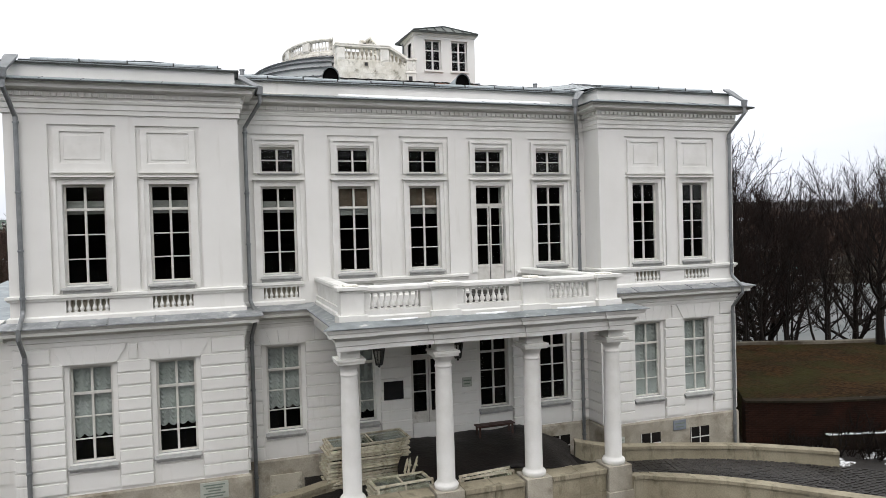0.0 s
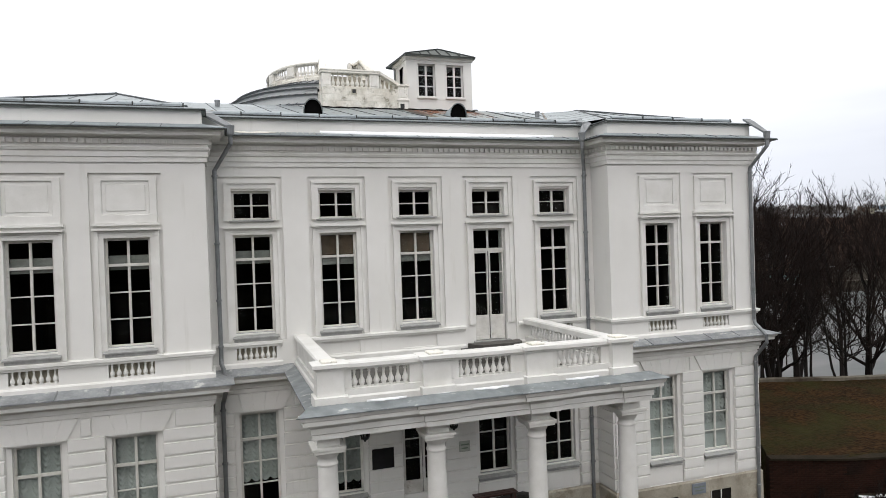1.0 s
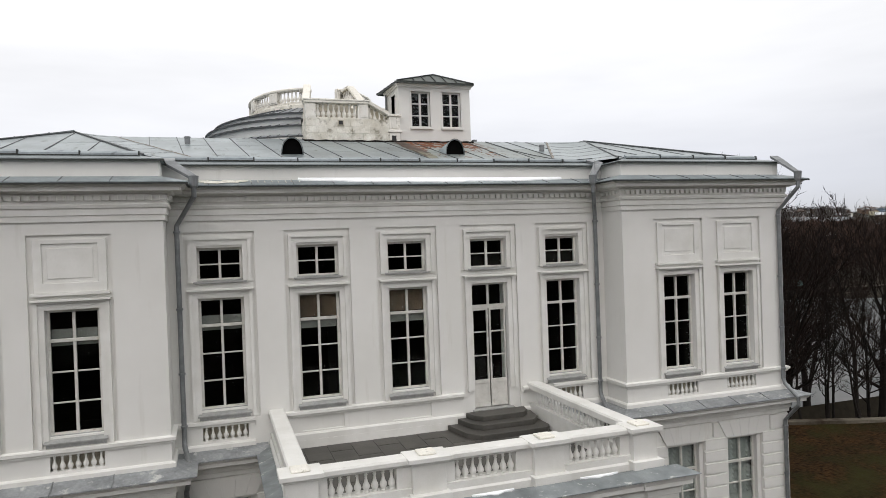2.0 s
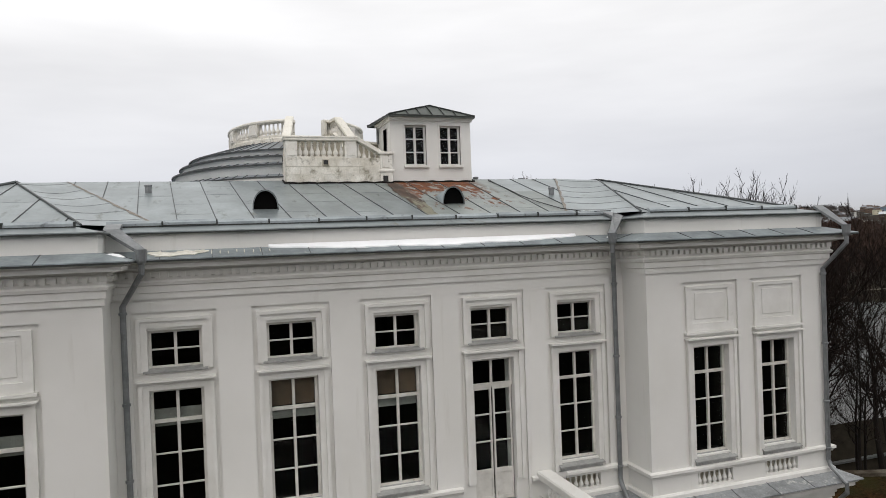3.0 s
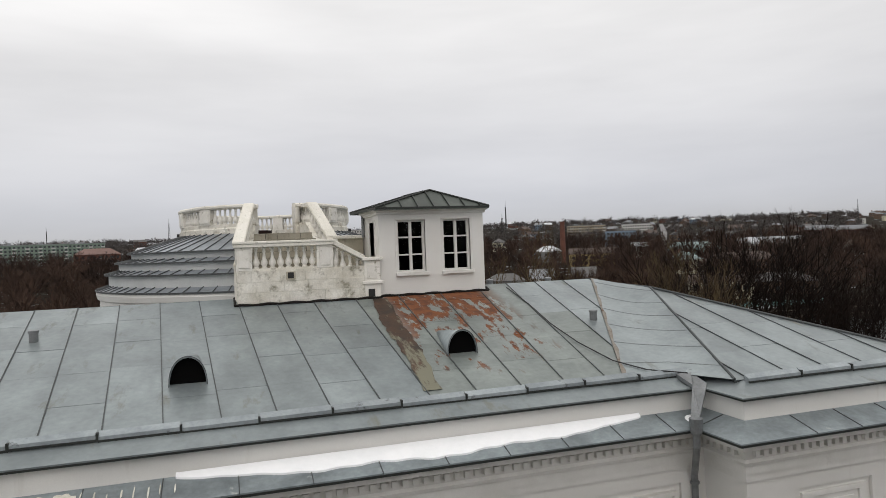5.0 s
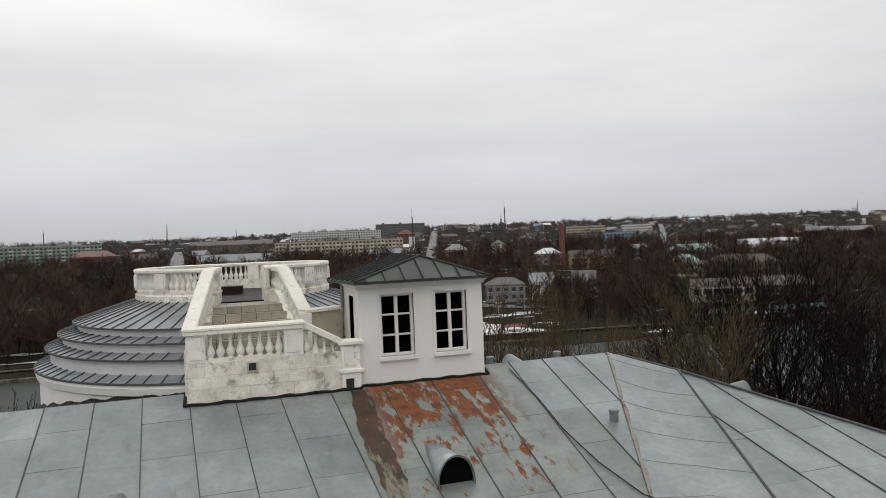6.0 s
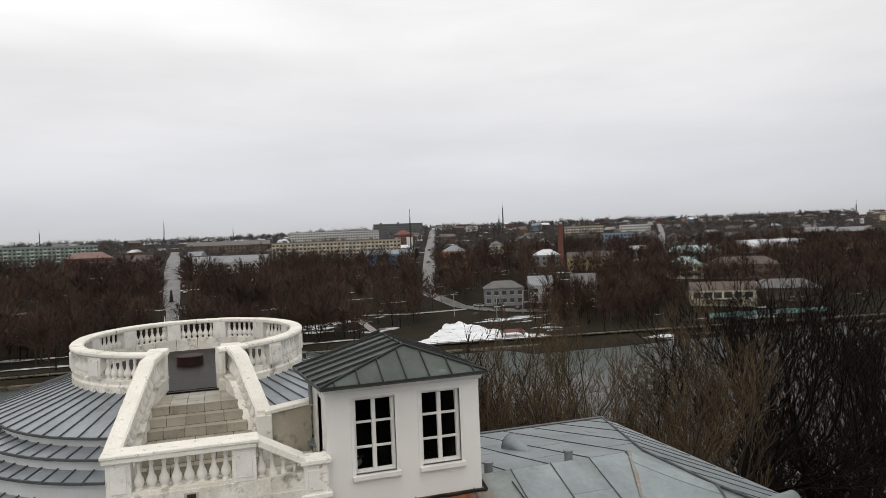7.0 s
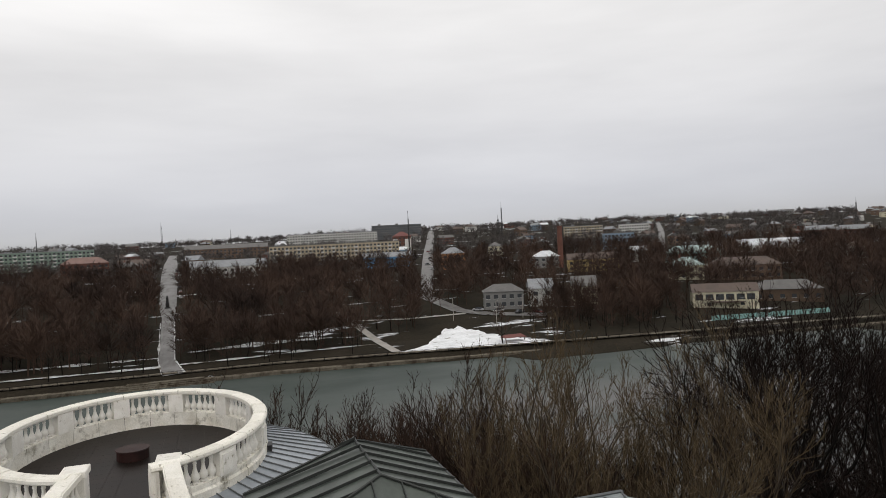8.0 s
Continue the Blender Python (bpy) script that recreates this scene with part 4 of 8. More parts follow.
def surround(x, y, z0, z1, hood):
    """Moulded architrave round an opening, with a hood or plain top."""
    s = Shape()
    o = 0.16
    s.box(x - HALF - o, x - HALF - 0.002, y + 0.01, y + 0.10, z0, z1 + o * 0.9).box(x + HALF + 0.002, x + HALF + o, y + 0.01, y + 0.10, z0, z1 + o * 0.9)
    s.box(x - HALF - 0.002, x + HALF + 0.002, y + 0.01, y + 0.10, z1 + 0.002, z1 + o * 0.9)
    s.box(x - HALF - o - 0.05, x - HALF - o + 0.03, y - 0.045, y + 0.10, z0, z1 + o * 0.9).box(x + HALF + o - 0.03, x + HALF + o + 0.05, y - 0.045, y + 0.10, z0, z1 + o * 0.9)
    if hood:
        s.box(x - HALF - o - 0.05, x + HALF + o + 0.05, y - 0.045, y + 0.10, z1 + o * 0.9, z1 + o * 0.9 + 0.05)
        s.box(x - HALF - o - 0.09, x + HALF + o + 0.09, y - 0.13, y + 0.10, z1 + o * 0.9 + 0.05, z1 + o * 0.9 + 0.09)
    else:
        s.box(x - HALF - o - 0.05, x + HALF + o + 0.05, y - 0.045, y + 0.10, z1 + o * 0.9, z1 + o * 0.9 + 0.07)
    part("window_surround", s, TRIM, palace)


for x, y in [(b, WING_Y) for b in LEFT_BAYS + RIGHT_BAYS] + [(b, MID_Y) for b in MID_BAYS]:
    surround(x, y, 6.40, TALL[1], True)
for x in MID_BAYS:
    surround(x, MID_Y, SMALL[0] - 0.02, SMALL[1] + 0.06, False)

# balustrades set in niches under the upper windows
NICHE = baluster_mesh(0.36, 0.80, 8)
for x, y in [(b, WING_Y) for b in LEFT_BAYS + RIGHT_BAYS] + [(MID_BAYS[0], MID_Y), (MID_BAYS[4], MID_Y)]:
    niche = part("balustrade_niche", Shape().box(x - 0.55, x + 0.55, y + 0.005, y + 0.10, 5.84, 5.872).box(x - 0.55, x + 0.55, y + 0.005, y + 0.10, 6.215, 6.24), TRIM, palace)
    # beige instead of white: the darker colour adds to the niche's shade
    part("niche_back", Shape().box(x - 0.55, x + 0.55, y + 0.26, y + 0.30, 5.84, 6.24), BEIGE, niche)
    for j in range(7):
        part("baluster", NICHE, TRIM, niche, at=(x - 0.47 + j * 0.157, y + 0.06, 5.868))

# rusticated ground floor: one object for each block
COURSES = [0.79 + 0.365 * i for i in range(11)]


def block(parent, x0, x1, y, z0, z1):
    g, c = 0.040, 0.018
    s = Shape()
    a, b, d, e = x0, x1, z0 + g / 2, z1 - g / 2
    s.v += [(a, y + 0.01, d), (b, y + 0.01, d), (b, y + 0.01, e), (a, y + 0.01, e),
            (a + c, y - 0.055, d + c), (b - c, y - 0.055, d + c), (b - c, y - 0.055, e - c), (a + c, y - 0.055, e - c)]
    s.f += [(4, 5, 6, 7), (0, 1, 5, 4), (1, 2, 6, 5), (2, 3, 7, 6), (3, 0, 4, 7)]
    part("rustic_block", s, WHITE, parent)


def rustic(parent, y, spans):
    for x0, x1 in spans:
        for z0, z1 in zip(COURSES, COURSES[1:]):
            block(parent, x0, x1, y, z0, z1)


def between(bays, x0, x1, gap):
    edges = [x0] + [e for b in bays for e in (b - gap, b + gap)] + [x1]
    return list(zip(edges[::2], edges[1::2]))


rustic(wall_left, WING_Y, between(LEFT_BAYS, LEFT, IN_L, 0.68))
rustic(wall_right, WING_Y, between(RIGHT_BAYS, IN_R, RIGHT, 0.68))
rustic(wall_mid, MID_Y, between(MID_BAYS, IN_L + 0.02, IN_R - 0.02, 0.68))
for x, y, par in [(b, WING_Y, wall_left) for b in LEFT_BAYS] + [(b, WING_Y, wall_right) for b in RIGHT_BAYS] + [(b, MID_Y, wall_mid) for b in MID_BAYS]:
    for i in range(5):  # fan of wedge stones over the window
        a, b = -0.68 + 1.36 * i / 5, -0.68 + 1.36 * (i + 1) / 5
        k = 1.42
        s = Shape()
        q = [(x + a + 0.0015, 4.40), (x + b - 0.0015, 4.40), (x + b * k - 0.0015, 4.93), (x + a * k + 0.0015, 4.93)]
        s.v += [(px, y + 0.01, pz) for px, pz in q] + [(px, y - 0.055, pz) for px, pz in q]
        s.f += [(4, 5, 6, 7), (0, 1, 5, 4), (1, 2, 6, 5), (2, 3, 7, 6), (3, 0, 4, 7)]
        part("wedge_stone", s, WHITE, par, bevel=0.003)
    part("apron_panel", Shape().box(x - 0.64, x + 0.64, y + 0.03, y + 0.10, 0.80, 1.30), WHITE, par)
for x0, x1, y, par in ((LEFT, IN_L, WING_Y, wall_left), (IN_R, RIGHT, WING_Y, wall_right), (IN_L, IN_R, MID_Y, wall_mid)):
    bays = LEFT_BAYS if par is wall_left else RIGHT_BAYS if par is wall_right else MID_BAYS
    for a, b in between(bays, x0, x1, 0.99):
        if b - a > 0.15:
            block(par, a, b, y, COURSES[-1], 4.93)
side_courses = Shape()
for x, out in ((RIGHT, 1), (LEFT, -1)):
    for z0, z1 in zip(COURSES, COURSES[1:]):
        for j in range(5):
            y0 = WING_Y + 0.02 + j * 1.5
            side_courses.box(*sorted((x, x + out * 0.055)), y0, y0 + 1.49, z0 + 0.01, z1 - 0.01)
for x, out in ((IN_L, 1), (IN_R, -1)):
    for z0, z1 in zip(COURSES, COURSES[1:]):
        side_courses.box(*sorted((x, x + out * 0.055)), WING_Y + 0.02, MID_Y - 0.04, z0 + 0.01, z1 - 0.01)
part("side_rustication", side_courses, WHITE, palace)["kind"] = "stuff"

# cellar windows in the plinth and a blocked niche
for x, y in ((13.62, WING_Y), (15.78, WING_Y), (10.45, MID_Y)):
    # near-black block on the plinth paints the shade of the recessed opening
    f = Shape().box(x - 0.42, x + 0.42, y - 0.085, y - 0.065, -0.55, 0.28)
    c = part("cellar_window", f, DARK, palace, "small barred cellar window in the plinth")
    bars = Shape().box(x - 0.02, x + 0.02, y - 0.095, y - 0.085, -0.55, 0.28).box(x - 0.42, x + 0.42, y - 0.093, y - 0.085, -0.12, -0.08).box(x - 0.42, x - 0.39, y - 0.095, y - 0.085, -0.55, 0.28)
    part("window_frame", bars, FRAME, c)
part("blocked_opening", Shape().box(0.12, 1.12, MID_Y - 0.09, MID_Y - 0.055, -0.6, 0.22), BEIGE, palace, "blocked plastered opening in the plinth")


# downpipes
def downpipe(x, y, hop_x, drift, top_x=None, back=0.35):
    top_x = hop_x if top_x is None else top_x
    pts = [(hop_x, y + 0.3, 12.98), (hop_x, y - 0.35, 12.62), (hop_x, y - 0.66, 12.28), (hop_x, y - 0.66, 11.98), (x, y - 0.10, 11.28), (x, y - 0.10, 6.0),
           (x, y - 0.16, 5.86), (x + drift, y - 0.66, 5.52), (x + drift, y - 0.66, 5.28), (x, y - 0.13, 4.72), (x, y - 0.13, -0.7)]
    p = part("downpipe", Shape().tube(pts[2:], 0.062, 10), PIPE, palace, "galvanised rainwater downpipe")
    part("pipe_spout", Shape().slab([(top_x - 0.16, y + back, 13.02), (top_x - 0.16, y - 0.1, 12.9), (hop_x - 0.09, y - 0.64, 12.46), (hop_x + 0.09, y - 0.64, 12.46), (top_x + 0.16, y - 0.1, 12.9), (top_x + 0.16, y + back, 13.02)], 0.07), PIPE, p)
    part("pipe_hopper", Shape().lathe([(0.07, 0), (0.10, 0.06), (0.11, 0.2), (0.12, 0.30)], 10, (hop_x, y - 0.66, 12.16)), PIPE, p)
    for z in (11.1, 9.2, 7.6, 6.3, 4.5, 3.0, 1.5, 0.2):
        part("pipe_collar", Shape().lathe([(0.075, 0), (0.085, 0.01), (0.085, 0.05), (0.075, 0.06)], 10, (x, y - (0.10 if z > 5 else 0.13), z)), PIPE, p)


downpipe(-6.32, WING_Y, -6.45, 0.0, -6.4, 0.10)
downpipe(-0.30, MID_Y, 0.15, 0.12, -0.45)
downpipe(11.44, MID_Y, 11.08, -0.10, 11.62)
downpipe(17.36, WING_Y, 17.60, 0.0, 17.45, 0.10)

# doors
dx = MID_BAYS[2]
door = Shape()
DOOR_Z, RAILS = 0.88, (1.66, 2.36, 2.96, 3.50)
for sx in (-1, 1):
    a, b = sorted((dx + sx * 0.012, dx + sx * 0.62))
    door.box(a, a + 0.07, MID_Y + 0.2, MID_Y + 0.26, DOOR_Z, 3.54).box(b - 0.07, b, MID_Y + 0.2, MID_Y + 0.26, DOOR_Z, 3.54)
    door.box(a + 0.07, b - 0.07, MID_Y + 0.2, MID_Y + 0.26, DOOR_Z, 1.04).box(a + 0.07, b - 0.07, MID_Y + 0.225, MID_Y + 0.25, 1.04, 1.58)
    door.box(a + 0.13, b - 0.13, MID_Y + 0.212, MID_Y + 0.25, 1.10, 1.52)
    door.box(a + 0.07, b - 0.07, MID_Y + 0.2, MID_Y + 0.26, 1.58, RAILS[0]).box(a + 0.07, b - 0.07, MID_Y + 0.2, MID_Y + 0.26, 3.46, 3.54)
    for z in RAILS[1:3]:
        door.box(a + 0.07, b - 0.07, MID_Y + 0.21, MID_Y + 0.25, z - 0.018, z + 0.018)
door.box(dx - 0.66, dx + 0.66, MID_Y + 0.19, MID_Y + 0.27, 3.54, 3.64).box(dx - 0.66, dx + 0.66, MID_Y + 0.19, MID_Y + 0.27, 4.17, 4.25)
door.box(dx - 0.66, dx - 0.60, MID_Y + 0.19, MID_Y + 0.27, 3.64, 4.17).box(dx + 0.60, dx + 0.66, MID_Y + 0.19, MID_Y + 0.27, 3.64, 4.17).box(dx - 0.025, dx + 0.025, MID_Y + 0.2, MID_Y + 0.26, 3.64, 4.17)
entrance = part("door", door, FRAME, palace, "white double entrance door, glazed upper half", bevel=0.004)
for sx in (-1, 1):
    x0, x1 = sorted((dx + sx * 0.08, dx + sx * 0.55))
    for z0, z1 in zip(RAILS, RAILS[1:]):
        part("pane", Shape().box(x0, x1, MID_Y + 0.228, MID_Y + 0.232, z0 + 0.018, z1 - 0.018), GLASS, entrance).visible_shadow = False
    part("pane", Shape().box(min(dx + sx * 0.03, dx + sx * 0.6), max(dx + sx * 0.03, dx + sx * 0.6), MID_Y + 0.228, MID_Y + 0.232, 3.64, 4.17), GLASS, entrance).visible_shadow = False
part("door_handle", Shape().tube([(dx + 0.08, MID_Y + 0.17, 2.0), (dx + 0.08, MID_Y + 0.15, 2.05), (dx + 0.08, MID_Y + 0.15, 2.2), (dx + 0.08, MID_Y + 0.17, 2.25)], 0.012, 6), IRON, entrance)
bx = MID_BAYS[3]
door = Shape()
for sx in (-1, 1):
    a, b = sorted((bx + sx * 0.02, bx + sx * 0.52))
    door.box(a, a + 0.045, MID_Y + 0.18, MID_Y + 0.24, 5.88, 8.72).box(b - 0.045, b, MID_Y + 0.18, MID_Y + 0.24, 5.88, 8.72)
    door.box(a + 0.045, b - 0.045, MID_Y + 0.18, MID_Y + 0.24, 5.88, 5.98).box(a + 0.045, b - 0.045, MID_Y + 0.20, MID_Y + 0.23, 5.98, 6.56).box(a + 0.045, b - 0.045, MID_Y + 0.18, MID_Y + 0.24, 6.56, 6.66)
    for z in (7.34, 8.02):
        door.box(a + 0.045, b - 0.045, MID_Y + 0.19, MID_Y + 0.23, z, z + 0.035)
    door.box(a + 0.045, b - 0.045, MID_Y + 0.18, MID_Y + 0.24, 8.66, 8.72)
door.box(bx - HALF, bx + HALF, MID_Y + 0.17, MID_Y + 0.25, 8.72, 8.82).box(bx - HALF, bx + HALF, MID_Y + 0.17, MID_Y + 0.25, 9.39, 9.45)
door.box(bx - HALF, bx - HALF + 0.06, MID_Y + 0.17, MID_Y + 0.25, 8.82, 9.39).box(bx + HALF - 0.06, bx + HALF, MID_Y + 0.17, MID_Y + 0.25, 8.82, 9.39).box(bx - 0.03, bx + 0.03, MID_Y + 0.18, MID_Y + 0.24, 8.82, 9.39)
french = part("balcony_door", door, FRAME, palace, "white double balcony door with panes and solid lower panels", bevel=0.004)
for sx in (-1, 1):
    a, b = sorted((bx + sx * 0.065, bx + sx * 0.475))
    for z0, z1 in ((6.66, 7.34), (7.375, 8.02), (8.055, 8.66), (8.82, 9.39)):
        part("pane", Shape().box(a, b, MID_Y + 0.208, MID_Y + 0.212, z0, z1), GLASS, french).visible_shadow = False
part("door_sill", Shape().box(bx - 0.62, bx + 0.62, MID_Y - 0.1, MID_Y + 0.2, 5.80, 5.86), SILL, french)


# plaques: bars for writing that cannot be read
def plaque(x0, x1, z0, z1, y, material, label, lines):
    p = thing("wall_plaque", label, "plaque")
    part("slab", Shape().box(x0, x1, y - 0.04, y, z0, z1), material, p, bevel=0.006)
    for i in range(lines):
        z = z1 - (z1 - z0) * (i + 1) / (lines + 1)
        inset = (x1 - x0) * (0.12 + 0.08 * ((i * 7) % 3))
        part("text_bar", Shape().box(x0 + inset, x1 - inset, y - 0.046, y - 0.04, z - 0.02, z + 0.02), LETTERS, p)


plaque(3.92, 4.60, 2.24, 2.86, MID_Y - 0.03, PLAQUE_D, "black stone plaque beside the entrance door", 0)
plaque(6.72, 7.08, 2.42, 2.76, MID_Y - 0.03, PLAQUE_L, "small grey framed plaque beside the entrance door", 2)
plaque(-1.95, -1.15, 0.12, 0.62, WING_Y - 0.06, PLAQUE_L, "pale green plaque with lines of writing on the plinth", 5)
plaque(14.60, 15.16, 0.26, 0.62, WING_Y - 0.06, PLAQUE_B, "blue-grey plaque on the stone plinth", 2)
plaque(12.0, 12.5, -0.15, 0.28, WING_Y - 0.06, PLAQUE_L, "grey plaque on the stone plinth", 3)

# lower set-back range beside the left wing
part("side_range_wall", Shape().box(-9.5, LEFT - 0.01, 22.0, 34, -1.2, 4.95), WHITE, palace)
rng_courses = Shape()
for z0, z1 in zip(COURSES, COURSES[1:]):
    rng_courses.box(-9.5, LEFT - 0.06, 21.965, 22.01, z0 + 0.01, z1 - 0.01)
part("side_range_rustication", rng_courses, WHITE, palace)["kind"] = "stuff"
part("side_range_cornice", Shape().sweep([(-9.5, 22.0), (LEFT - 0.6, 22.0)], [(-0.3, 4.95), (0.1, 4.95), (0.12, 5.2), (0.4, 5.3), (0.48, 5.5), (-0.3, 5.6)]), TRIM, palace)
part("side_range_roof", Shape().slab([(-9.9, 21.6, 5.5), (LEFT - 0.05, 21.6, 5.5), (LEFT - 0.05, 33, 6.3), (-9.9, 33, 6.3)], 0.05), APRON, palace)


# ---- the portico with its balcony ----
portico = thing("entrance_portico", "white four-column entrance portico carrying a balustraded balcony", "portico")
COLUMNS = [1.85, 4.38, 6.97, 9.52]
COL_Y = 16.30
shaft = Shape().lathe([(0.32, 0.0), (0.32, 0.05), (0.335, 0.09), (0.31, 0.14), (0.258, 0.17), (0.246, 0.22), (0.243, 1.2), (0.233, 2.3), (0.215, 3.22), (0.215, 3.24), (0.235, 3.26),
                       (0.235, 3.29), (0.215, 3.31), (0.215, 3.42), (0.245, 3.44), (0.285, 3.53), (0.30, 3.56)], 32).mesh("column", smooth=True)
ABACUS = Shape().box(-0.34, 0.34, -0.34, 0.34, 3.56, 3.63).box(-0.37, 0.37, -0.37, 0.37, 3.63, 3.70).mesh("abacus", 0.008)
DADO = Shape().box(-0.25, 0.25, -0.25, 0.25, 3.70, 3.96).mesh("impost_block", 0.008)
for x in COLUMNS:
    c = part("column", shaft, TRIM, portico, "smooth white column", at=(x, COL_Y, 1.0))
    part("abacus", ABACUS, TRIM, c)
    part("impost_block", DADO, TRIM, c)
beam = Shape()
beam.box(1.66, 9.62, 16.05, 16.55, 4.96, 5.5).box(1.66, 2.05, 16.55, MID_Y, 4.96, 5.5).box(9.30, 9.62, 16.55, MID_Y, 4.96, 5.5)
part("beam", beam, TRIM, portico)
for x in COLUMNS:
    part("beam_break", Shape().sweep([(x - 0.36, 15.82), (x - 0.36, 15.76), (x + 0.36, 15.76), (x + 0.36, 15.82)], PORTICO_CORNICE), TRIM, portico)
    part("break_flashing", Shape().slab([(x - 0.74, 15.415, 5.535), (x + 0.74, 15.415, 5.535), (x + 0.42, 15.83, 5.655), (x - 0.42, 15.83, 5.655)], 0.014), PALE_TIN, portico)
part("soffit", Shape().box(2.05, 9.30, 16.55, MID_Y, 5.08, 5.2), WHITE, portico)
floor_slab = part("balcony_floor", Shape().box(1.9, 9.35, 16.4, MID_Y - 0.02, 5.25, 5.40), BITUMEN, portico)
for i in range(12):
    for j in range(8):
        part("paving_slab", Shape().box(1.95 + i * 0.615, 1.95 + i * 0.615 + 0.605, 16.45 + j * 0.615, 16.45 + j * 0.615 + 0.605, 5.39, 5.415 + 0.004 * ((i * 3 + j) % 2)), BALCONY, floor_slab)
part("wall_base", Shape().box(1.95, 7.05, MID_Y - 0.09, MID_Y - 0.01, 5.41, 5.62), TRIM, portico)
stair = part("balcony_steps", Shape().prism([(6.55, 21.35), (6.75, 20.35), (7.05, 20.0), (8.95, 20.0), (9.22, 20.35), (9.22, 21.35)], 5.40, 5.555), BALCONY, portico, "dark stone steps up to the balcony door", bevel=0.01)
part("step", Shape().prism([(6.85, 21.35), (7.0, 20.7), (7.25, 20.4), (8.75, 20.4), (9.0, 20.7), (9.1, 21.35)], 5.555, 5.70), BALCONY, stair, bevel=0.01)
part("step", Shape().prism([(7.1, 21.35), (7.2, 20.95), (7.4, 20.75), (8.6, 20.75), (8.8, 20.95), (8.9, 21.35)], 5.70, 5.84), BALCONY, stair, bevel=0.01)

RAIL = [(-0.20, 6.32), (0.13, 6.32), (0.15, 6.36), (0.20, 6.38), (0.20, 6.46), (0.17, 6.50), (-0.17, 6.50), (-0.20, 6.46)]
BASE = [(-0.15, 5.40), (0.20, 5.40), (0.20, 5.72), (0.16, 5.76), (0.16, 5.90), (-0.15, 5.90)]
WAY = [(1.93, MID_Y - 0.02), (1.93, 16.25), (9.27, 16.25), (9.27, MID_Y - 0.02)]
part("base_wall", Shape().sweep(WAY, BASE), TRIM, portico)
part("top_rail", Shape().sweep(WAY, RAIL), TRIM, portico)
FY0, FY1 = 16.14, 16.36
for a, b in ((1.78, 2.42), (3.76, 4.95), (6.28, 7.50), (8.74, 9.42)):
    part("dado_panel", Shape().box(a, b, FY0, FY1, 5.90, 6.32), TRIM, portico)
part("dado_panel", Shape().box(1.82, 2.04, 16.36, MID_Y - 0.02, 5.90, 6.32), TRIM, portico)
for x in (1.93, 4.38, 6.97, 9.27):
    w = 0.30 if x in (1.93, 9.27) else 0.34
    p = Shape().box(x - w, x + w, 16.0 if w > 0.3 else 15.98, 16.45, 5.60, 6.36)
    p.box(x - w - 0.07, x + w + 0.07, 15.86, 16.5, 5.55, 5.80).box(x - w - 0.04, x + w + 0.04, 15.95, 16.49, 6.36, 6.42).box(x - w - 0.10, x + w + 0.10, 15.88, 16.52, 6.42, 6.51)
    pier = part("pier", p, TRIM, portico, bevel=0.006)
    part("pier_cap", Shape().box(x - 0.18, x + 0.18, 16.05, 16.41, 6.51, 6.56), COPING, pier, bevel=0.015)
BAL = baluster_mesh(0.42, 0.92, 10)
for a, b in ((2.42, 3.76), (4.95, 6.28), (7.50, 8.74)):
    n = 8
    for j in range(n):
        part("baluster", BAL, TRIM, portico, at=(a + (b - a) * (j + 0.5) / n, 16.25, 5.90))
for j in range(24):
    part("baluster", BAL, TRIM, portico, at=(9.27, 16.75 + j * 0.19, 5.90))
sn = Shape()
for x0, x1, d in ((2.7, 3.6, 0.09), (4.2, 4.8, 0.07), (5.2, 6.1, 0.10), (7.6, 8.5, 0.08)):
    for i in range(12):
        u, v = x0 + (x1 - x0) * i / 12, x0 + (x1 - x0) * (i + 1) / 12
        a, b = (d * math.sin(math.pi * (i + e) / 12) * (0.8 + 0.2 * math.sin((i + e) * 1.3 + x0)) for e in (0, 1))
        sn.slab([(u, 15.90, 5.668), (u, 15.90 - max(0.02, a), 5.668 - max(0.02, a) * 0.28), (v, 15.90 - max(0.02, b), 5.668 - max(0.02, b) * 0.28), (v, 15.90, 5.668)], 0.03)
tagged(part("snow_strip", sn, SNOW, None, "thin remains of snow on the portico flashing"), category="snow", kind="stuff")


# lanterns hung from the soffit
def lantern(x, y):
    t = thing("hanging_lantern", "black iron hanging lantern with smoked glass", "lantern", "portico lanterns", (x, y, 0))
    part("chain", Shape().tube([(0, 0, 5.08), (0, 0, 4.60)], 0.012, 6), IRON, t)
    cage = Shape()
    for i in range(6):
        a = math.pi / 3 * i
        cage.tube([(0.175 * math.cos(a), 0.175 * math.sin(a), 4.38), (0.10 * math.cos(a), 0.10 * math.sin(a), 3.94)], 0.016, 5)
    cage.lathe([(0.18, 4.36), (0.195, 4.38), (0.18, 4.40)], 6).lathe([(0.11, 3.91), (0.12, 3.935), (0.10, 3.96)], 6)
    part("cage", cage, IRON, t)
    part("cap", Shape().lathe([(0.205, 4.39), (0.125, 4.50), (0.05, 4.57), (0.04, 4.63)], 6), IRON, t)
    part("glass", Shape().lathe([(0.16, 4.37), (0.09, 3.95)], 6), LAMP_GLASS, t)
    part("finial", Shape().lathe([(0.025, 3.84), (0.04, 3.87), (0.02, 3.91)], 6), IRON, t)


for x in (3.25, 5.75):
    lantern(x, 19.0)

# ---- terrace, drive walls, and what stands under the portico ----
podium = thing("portico_podium", "damp stone podium wall under the portico columns", "podium wall")
